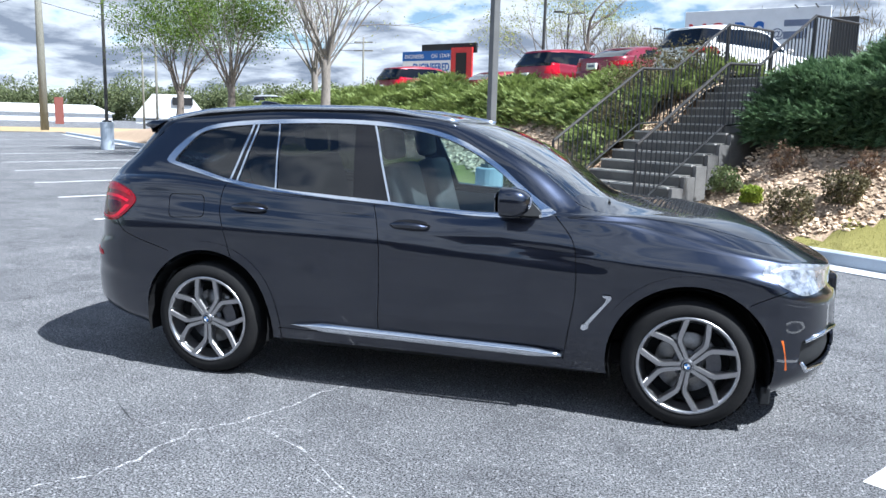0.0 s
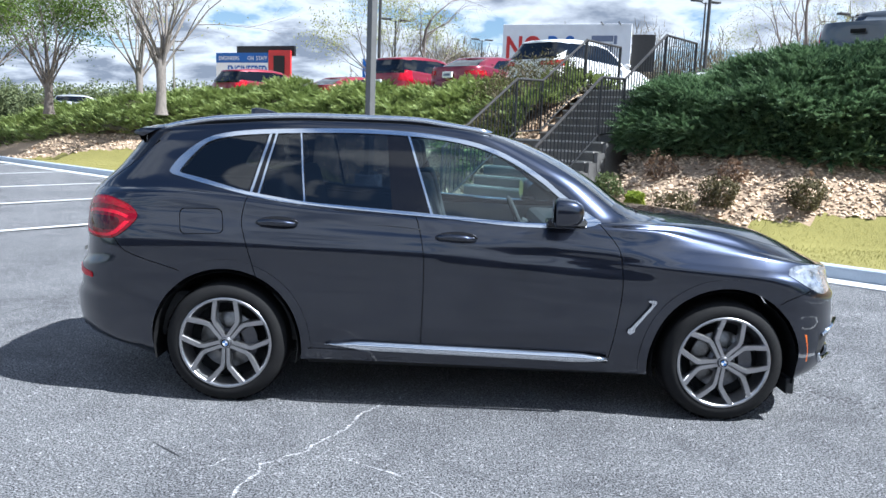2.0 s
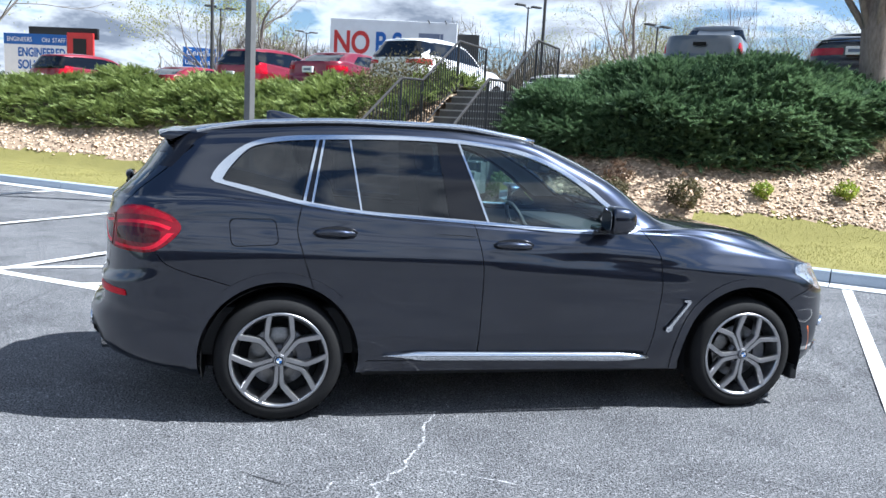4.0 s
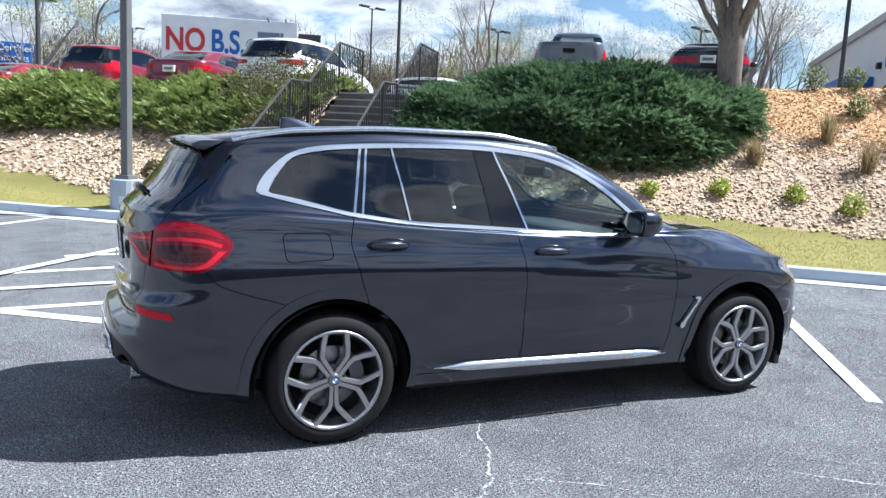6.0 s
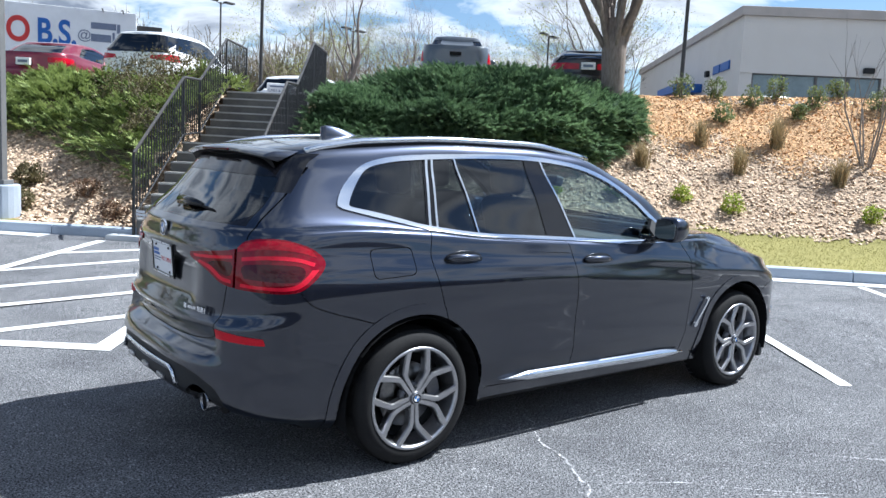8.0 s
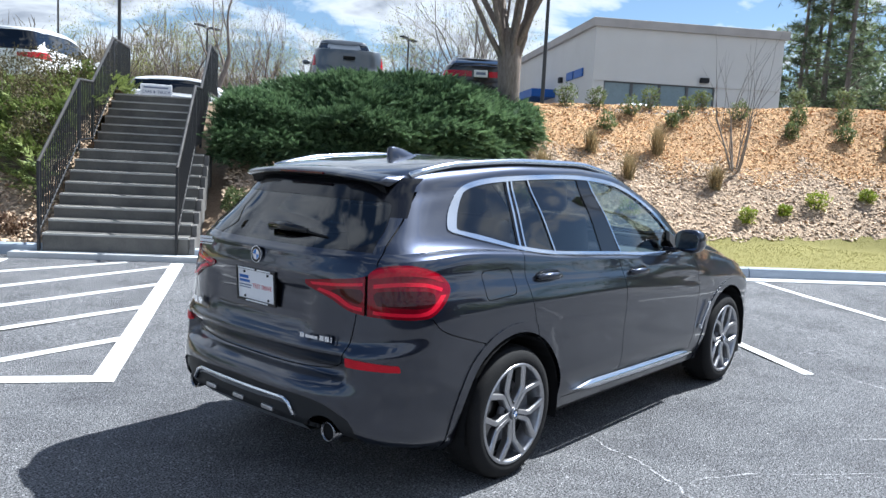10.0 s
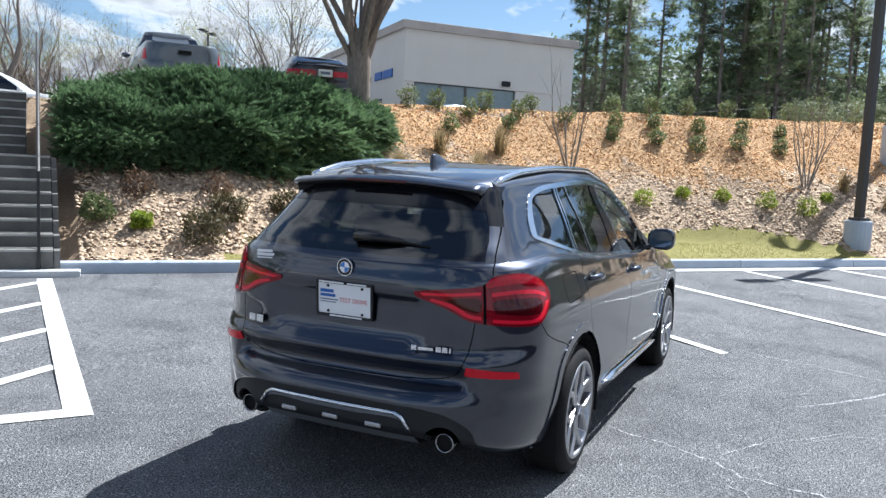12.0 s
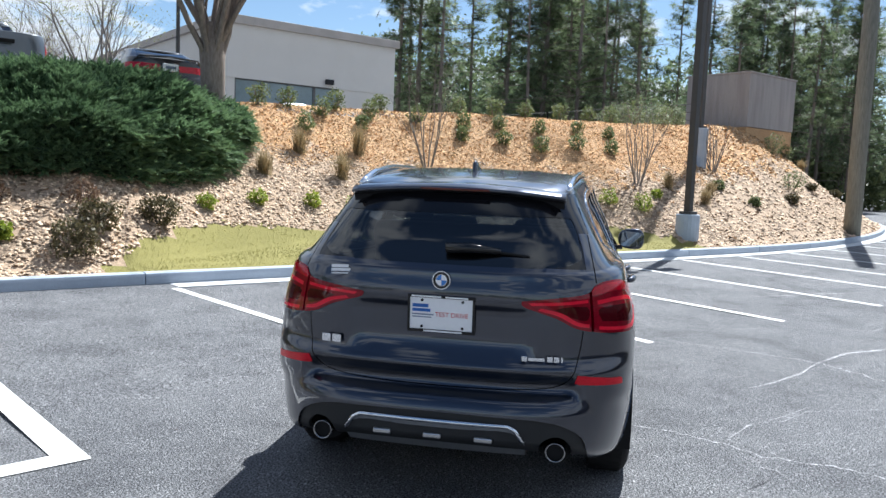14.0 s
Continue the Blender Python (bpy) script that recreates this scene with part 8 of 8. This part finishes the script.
bill, bl = board("billboard", (3.2, 52.9, 9.6), (11.9, 50.2, 9.6), 3.4, M["white"], "white roadside billboard with NO B.S. in red and blue letters")
face = lambda x, z: pose(x, -0.02, z, 90, 0, 0)
lettering("sign_words", "NO", 2.15, face(0.22, -2.35) @ Matrix.Diagonal((0.78, 1, 1, 1)), M["red"], bill, 0.012, bold=0.055)
lettering("sign_words", "B.S.", 2.15, face(3.25, -2.35) @ Matrix.Diagonal((0.74, 1, 1, 1)), M["blue"], bill, 0.012, bold=0.055)
lettering("sign_words", "@", 0.8, face(5.6, -1.9), M["grey_text"], bill, 0.012)
for x0, x1, z0, z1 in ((6.4, 7.9, -1.2, -0.8), (7.95, 8.15, -1.38, -0.8), (6.4, 7.6, -2.0, -1.53), (7.68, 7.82, -2.0, -1.35)):
    slab("lettering_bar", x0, x1, -0.03, -0.004, z0, z1, M["grey_text"], bill)
for k in range(3):
    slab("post", 1.5 + 3 * k, 1.8 + 3 * k, 0.3, 0.6, -9.0, -0.3, M["pole_dark"], bill)
slab("ladder_frame", bl + 0.05, bl + 1.6, 0.3, 0.5, -3.2, -0.7, M["pole_dark"], bill)
for k in range(2):
    slab("lamp_arm", bl - 2.0 + 1.2 * k, bl - 1.93 + 1.2 * k, -1.3, 0.0, -0.1, -0.04, M["pole_dark"], bill)

eng, el = board("roadside_sign", (-26.6, 82.6, 9.5), (-20.3, 80.2, 9.5), 4.4, M["white"], "blue and white roadside sign about engineered solutions")
slab("banner", 0, el, -0.03, -0.004, -1.05, 0, M["blue"], eng)
for x, word in ((0.35, "ENGINEERS"), (4.12, "ON"), (5.25, "STAFF")):
    lettering("sign_words", word, 0.62, face(x, -0.78) @ pose(0, 0, 0.03) @ Matrix.Diagonal((0.86, 1, 1, 1)), M["white"], eng, 0.012)
lettering("sign_words", "ENGINEERED", 1.2, face(1.5, -2.2) @ Matrix.Diagonal((0.72, 1, 1, 1)), M["blue"], eng, 0.012, bold=0.03)
lettering("sign_words", "SOLUTIONS", 1.2, face(1.5, -3.4) @ Matrix.Diagonal((0.78, 1, 1, 1)), M["blue"], eng, 0.012, bold=0.03)
red_panel = slab("red_panel", el + 0.05, el + 2.8, -0.02, 0.25, -4.0, 0.25, M["red"], eng, 0.02, "red panel with a dark crest")
slab("crest", el + 0.7, el + 2.1, -0.06, -0.024, -3.0, -0.3, M["plastic"], red_panel, 0.02)
slab("frame", 2.5, el + 3.1, 0.3, 0.6, -0.3, 0.75, M["plastic"], eng)
slab("post", 2.0, 2.5, 0.3, 0.6, -9.5, -3.5, M["pole_dark"], eng)
slab("post", 7.0, 7.5, 0.3, 0.6, -9.5, -3.5, M["pole_dark"], eng)
cert, cl = board("used_car_sign", (-6.6, 50.0, 6.55), (-4.1, 50.15, 6.55), 1.3, M["blue"], "blue roadside sign board with white lettering")
lettering("sign_words", "Certified", 0.55, face(0.2, -0.52), M["white"], cert, 0.01)
lettering("sign_words", "USED CARS", 0.42, face(0.12, -1.12) @ Matrix.Diagonal((0.82, 1, 1, 1)), M["white"], cert, 0.01)
slab("post", 1.1, 1.35, 0.3, 0.5, -4.6, -0.5, M["pole_dark"], cert)
cars, kl = board("banner_sign", (5.72, 16.5, 3.28), (6.4, 16.1, 3.28), 0.33, M["white"], "white banner reading CARS & TRUCKS at the top of the steps", 0.05)
lettering("sign_words", "CARS & TRUCKS", 0.105, face(0.03, -0.24), M["grey_text"], cars, 0.004)
slab("lettering_bar", 0.08, kl - 0.1, -0.012, -0.003, -0.11, -0.07, M["grey_text"], cars)
slab("post", 0.1, 0.14, 0.06, 0.1, -1.2, 0.0, M["rail"], cars)
slab("post", kl - 0.14, kl - 0.1, 0.06, 0.1, -1.2, 0.0, M["rail"], cars)


# ---- poles and lamps ----
def lamp_post(name, x, y, z, height, half, base, material, label, heads=1, group="", round_=False, turn=0.0, head=0.35):
    ob = thing(name, pose(x, y, z, 0, 0, turn), label, "lamp post", group)
    if base:
        bm = bmesh.new()
        tube(bm, [(0, 0, -0.6), (0, 0, base - 0.02), (0, 0, base)], [0.27, 0.27, 0.255], 20)
        part("base", bm, M["kerb"], ob, "pale concrete base")
        slab("base_plate", -half * 1.9, half * 1.9, -half * 1.9, half * 1.9, base, base + 0.07, material, ob, 0.01)
    bm = bmesh.new()
    if round_:
        tube(bm, [(0, 0, base), (0, 0, height)], [half, half * 0.7], 12)
    else:
        box(bm, -half, half, -half, half, base, height, 0.008)
    part("pole", bm, material, ob)
    for k in range(heads):
        sgn = 1 if k == 0 else -1
        bm = bmesh.new()
        tube(bm, [(0, 0, height - 0.1), (sgn * head * 0.8, 0, height + 0.02)], 0.03, 6)
        arm = part("arm", bm, material, ob)
        bm = bmesh.new()
        box(bm, sgn * head * 0.6 if sgn > 0 else sgn * head * 1.9, sgn * head * 1.9 if sgn > 0 else sgn * head * 0.6, -0.16, 0.16, height, height + 0.1, 0.02)
        part("lamp_head", bm, material, ob)
    return ob


xa, ya = -1.76, 9.75
lamp_post("lamp_post", xa, ya, float(bank_z(WX * xa + WY * ya, SX * xa + SY * ya)) - 0.05, 6.4, 0.068, 0.55, M["pole_grey"], "square grey lamp post on a concrete base in river stones", 2, "car park lamp posts", turn=HEADING, head=0.5)
lamp_post("lamp_post", 13.08, -2.96, 0.42, 5.9, 0.078, 0.55, M["pole_dark"], "square dark lamp post on a concrete base beside the turf", 2, "car park lamp posts", turn=HEADING - 90, head=0.5)
xl, yl = -21.3, 24.0
lamp_post("lamp_post", xl, yl, 0.62, 9.0, 0.075, 0.62, M["pole_dark"], "slim dark lamp post on a round concrete base by the exit", 1, "car park lamp posts", True)
lamp_post("lamp_post", 9.0, 24.2, 2.75, 8.5, 0.07, 0.3, M["pole_dark"], "thin black lamp post in the higher car park", 2, "upper lamp posts", True)
lamp_post("lamp_post", 24.0, 16.2, 3.2, 8.5, 0.09, 0.3, M["pole_dark"], "thin black lamp post in the higher car park", 2, "upper lamp posts", True)
lamp_post("lamp_post", -3.7, 31.5, 2.5, 9.5, 0.08, 0.3, M["pole_dark"], "thin black lamp post in the higher car park", 2, "upper lamp posts", True)
for x, y, z in ((29.0, 29.2, 8.6), (20.2, 36.4, 8.4), (14.0, 41.0, 9.6), (-4.0, 45.0, 8.5), (2.0, 62.0, 9.5)):
    lamp_post("street_lamp", x, y, 2.7, z - 2.7, 0.07, 0.2, M["pole_dark"], "twin-headed dark lamp in the higher car park", 2, "twin lamps", True, turn=20, head=0.5)
xe, ye = 19.3, -3.8
ze = float(bank_z(WX * xe + WY * ye, SX * xe + SY * ye))
lamp_post("lamp_post", 19.7, -3.94, ze - 0.3, 9.0, 0.085, 1.45, M["pole_dark"], "square dark lamp post on a tall concrete base at the crest", 1, "car park lamp posts", turn=HEADING)


def timber_pole(x, y, z, h, r, label, arms=0):
    ob = thing("utility_pole", pose(x, y, z), label, "utility pole", "utility poles")
    bm = bmesh.new()
    tube(bm, [(0, 0, -0.8), (0.0, 0, h * 0.5), (0, 0, h)], [r, r * 0.9, r * 0.7], 14)
    part("pole", bm, M["pole_wood"], ob, smooth=True)
    for k in range(arms):
        slab("crossarm", -1.1, 1.1, -0.06, 0.06, h - 0.6 - 0.9 * k, h - 0.48 - 0.9 * k, M["pole_wood"], ob)
    return ob


xt, yt = 21.0, -9.0
timber_pole(xt, yt, float(bank_z(WX * xt + WY * yt, SX * xt + SY * yt)), 12, 0.26, "thick weathered greenish-grey timber pole on the bank")
timber_pole(-48.4, 51.2, 0.2, 14, 0.34, "weathered brown timber pole beside the road")
timber_pole(-29.5, 77.5, 1.0, 9.6, 0.14, "timber utility pole with crossarms", 2)
timber_pole(-52.0, 70.0, 0.2, 8, 0.12, "pale timber pole beside the road")
timber_pole(-38.0, 52.0, 0.2, 8, 0.11, "pale timber pole beside the road")
# service cables from pole to pole
for a, b, sag in (((-56, 60, 13.4), (-29.5, 77.5, 9.9), 1.2), ((-56, 60, 12.8), (-160, 90, 11), 2.0), ((-56, 60, 12.0), (-29.5, 77.5, 9.2), 1.3)):
    bm = bmesh.new()
    A, B = Vector(a), Vector(b)
    tube(bm, [A.lerp(B, t) - Vector((0, 0, sag * 4 * t * (1 - t))) for t in np.linspace(0, 1, 14)], 0.025, 4)
    tagged(part("overhead_cable", bm, M["plastic"]), "dark overhead cable slung between timber poles", "cable", "overhead cables")

# ---- storage box at the crest, with a low fence and clipped hedges beside it ----
box_m = pose(26.8, -6.65, 4.06, 0, 0, math.degrees(math.atan2(WY, WX)))
bin_ = thing("storage_box", box_m, "smooth weathered grey storage box with a flat top", "storage box")
slab("front_panel", 0, 3.4, 0, 0.05, 0.0, 2.1, M["wood_fence"], bin_, 0.006)
slab("side_panel", -0.05, -0.002, 0.0, 2.85, 0.0, 2.1, M["wood_fence"], bin_, 0.006)
slab("side_panel", 3.402, 3.45, 0.0, 2.85, 0.0, 2.1, M["wood_fence"], bin_, 0.006)
slab("back_panel", 0.0, 3.4, 2.80, 2.85, 0.0, 2.1, M["wood_fence"], bin_, 0.006)
slab("cap", -0.09, 3.49, -0.04, 2.9, 2.102, 2.16, M["wood_fence"], bin_, 0.01)
slab("floor", 0.0, 3.4, 0.052, 2.79, 0.0, 0.1, M["wood_fence"], bin_)
slab("plinth", -0.04, 3.44, 0.03, 2.82, -0.9, -0.012, M["mulch_soil"], bin_, 0.02, "earth plinth")
low_fence = thing("low_fence", pose(0, 0, 0), "low dark rail fence behind the crest of the bank", "fence")
fence_z = lambda w: 3.98 + 0.124 * (w - 15.67)
for k in range(7):
    w = 11.0 + 2.25 * k
    bm = bmesh.new()
    tube(bm, [at(w, 15.0, 2.6), at(w, 15.0, fence_z(w) + 0.04)], 0.03, 6)
    part("post", bm, M["black"], low_fence)
for drop in (0.0, 0.33, 0.66):
    bm = bmesh.new()
    tube(bm, [at(11.0, 15.0, fence_z(11.0) - drop), at(24.5, 15.0, fence_z(24.5) - drop)], 0.011, 5)
    part("rail", bm, M["black"], low_fence)
for k, (w, s_, r) in enumerate(((18.0, 13.9, 0.6), (20.0, 14.0, 0.72), (21.3, 14.1, 0.5))):
    shrub("clipped_hedge", w, s_, r, 0.7, M["hedge_pale"], "rounded clipped pale green hedge behind the mulch", "hedge", "clipped hedges", 700 + k, 1500, 0.08)

# ---- far side: road verge, low white buildings and a belt of woods ----
verge = sheet("verge", [(*at(-64, -120)[:2], 0.06), (*at(-64, 60)[:2], 0.06), (*at(-84, 70)[:2], 0.06), (*at(-84, -130)[:2], 0.06)], [(0, 1, 2, 3)], M["dry_grass"])
tagged(verge, "strip of dry straw-coloured verge beyond the car park", "verge", kind="structure")


def hall(x, y, length, depth, h, turn, roof_h, label, glazed=True):
    ob = thing("shop_building", pose(x, y, 0, 0, 0, turn), label, "building")
    slab("wall", -length / 2, length / 2, 0, depth, -0.2, h, M["roof_white"], ob)
    bm = bmesh.new()
    prism(bm, [(-length / 2 - 0.5, h), (length / 2 + 0.5, h), (length / 2 - 3, h + roof_h), (-length / 2 + 3, h + roof_h)], depth + 1, pose(0, depth + 0.5, 0, 90, 0, 0))
    part("roof", bm, M["roof_white"], ob)
    for k in range(int(length // 6) if glazed else 0):
        slab("window", -length / 2 + 1.5 + 6 * k, -length / 2 + 5.0 + 6 * k, -0.05, -0.01, 0.6, h * 0.8, M["win_dark"], ob)
    return ob


shop = hall(-85, 125, 12.5, 8, 1.0, 34, 4.4, "low white roadside building with a steep white roof")
slab("sign_panel", 0.2, 3.8, -0.9, -0.62, 3.5, 4.9, M["plastic"], shop, 0.03, "dark sign panel")
hall(-103, 112, 24, 10, 1.5, 44, 1.5, "long low white building across the road", False)
hall(-128, 100, 30, 10, 1.5, 55, 1.5, "long low white building across the road", False)
slab_ob = thing("brick_pier", pose(-76.7, 86.2, 0, 0, 0, 40), "small brick-red pier between white buildings", "pier")
slab("pier", -0.55, 0.55, -0.5, 0.5, -0.2, 3.6, M["brick"], slab_ob)


SLIVER = np.array([(-0.5, -0.032, 0), (0.5, -0.012, 0), (0.5, 0.012, 0), (-0.5, 0.032, 0)])


def far_wood(name, points, h0, h1, label, seed, n, leaf="far_wood", size=1.7, m=70, bare=False):
    r = np.random.default_rng(seed)
    P = []
    a = np.array(points, dtype=float)
    for k in range(n):
        t = r.uniform(0, len(a) - 1.001)
        i = int(t)
        c = a[i] + (a[i + 1] - a[i]) * (t - i)
        H = h0 + (h1 - h0) * (0.5 + 0.5 * math.sin(t * 23.0)) * r.uniform(0.7, 1)
        v = r.normal(size=(m, 3))
        v /= np.linalg.norm(v, axis=1, keepdims=True)
        R = H * 0.30
        centre = np.array([c[0] + r.normal(0, 3), c[1] + r.normal(0, 3), H * r.uniform(0.12, 0.72)])
        P.append(centre + v * R * r.uniform(0.5, 1, (m, 1)) * np.array([1, 1, 1.2]))
    P = np.concatenate(P)
    turn = euler(r.uniform(0, 6.28, len(P)), r.normal(-1.0, 0.62, len(P)), r.normal(0, 0.5, len(P))) if bare else turns(len(P), r, 0.9)
    ob = spread(name, SLIVER if bare else LEAF, [(0, 1, 2, 3)], P, turn, r.uniform(0.45, 1.0, len(P)) * size, M[leaf])
    return tagged(ob, label, "woods", kind="stuff")


far_wood("far_woods", [(-260, 90), (-200, 130), (-150, 155), (-110, 160), (-70, 150), (-40, 150), (-10, 150)], 7, 11.5, "belt of distant mixed woods beyond the road", 3, 560, "woodland", 0.75, 330)
far_wood("far_woods", [(-8, 96), (8, 92), (22, 82), (38, 60)], 9, 14.5, "belt of distant bare woods behind the upper car park", 4, 350, "far_twigs", 1.75, 420, True)
far_wood("far_woods", [(-6, 90), (10, 86), (22, 76), (36, 56)], 5, 9, "belt of brown brush behind the upper car park", 15, 260, "far_twigs", 0.7, 150)
far_wood("far_woods", [(-60, 118), (-40, 115), (-22, 110), (-8, 102)], 4, 7, "low belt of distant bare woods", 14, 110, "far_twigs", 1.8, 200, True)
far_wood("far_woods", [(74, 19), (82, 10), (90, 0), (98, -14), (103, -40), (98, -80), (60, -130)], 13, 20, "dense wood behind the pines", 5, 640, "pine_dark", 0.8, 170)

far_wood("undergrowth", [(62, 24), (70, 8), (74, -10), (74, -30), (66, -55)], 5, 8, "dense green undergrowth at the foot of the pines", 9, 200, "woodland", 0.8, 120)

# ---- dark showroom and trees behind the walk, seen only as reflections ----
back = thing("showroom", pose(-4, -26, 0, 0, 0, 8), "long dark brown showroom with a flat canopy", "building")
slab("wall", -30, 22, -9, 0, -0.2, 4.6, M["bark"], back)
slab("canopy", -31, 23, 0.02, 4.0, 3.7, 4.6, M["bark"], back)
for k in range(10):
    slab("window", -28 + 5 * k, -24.6 + 5 * k, 0.005, 0.05, 0.4, 3.1, M["win_dark"], back)
for k in range(6):
    slab("column", -30 + 10 * k, -29.6 + 10 * k, 3.4, 3.8, 0, 3.7, M["pole_dark"], back)
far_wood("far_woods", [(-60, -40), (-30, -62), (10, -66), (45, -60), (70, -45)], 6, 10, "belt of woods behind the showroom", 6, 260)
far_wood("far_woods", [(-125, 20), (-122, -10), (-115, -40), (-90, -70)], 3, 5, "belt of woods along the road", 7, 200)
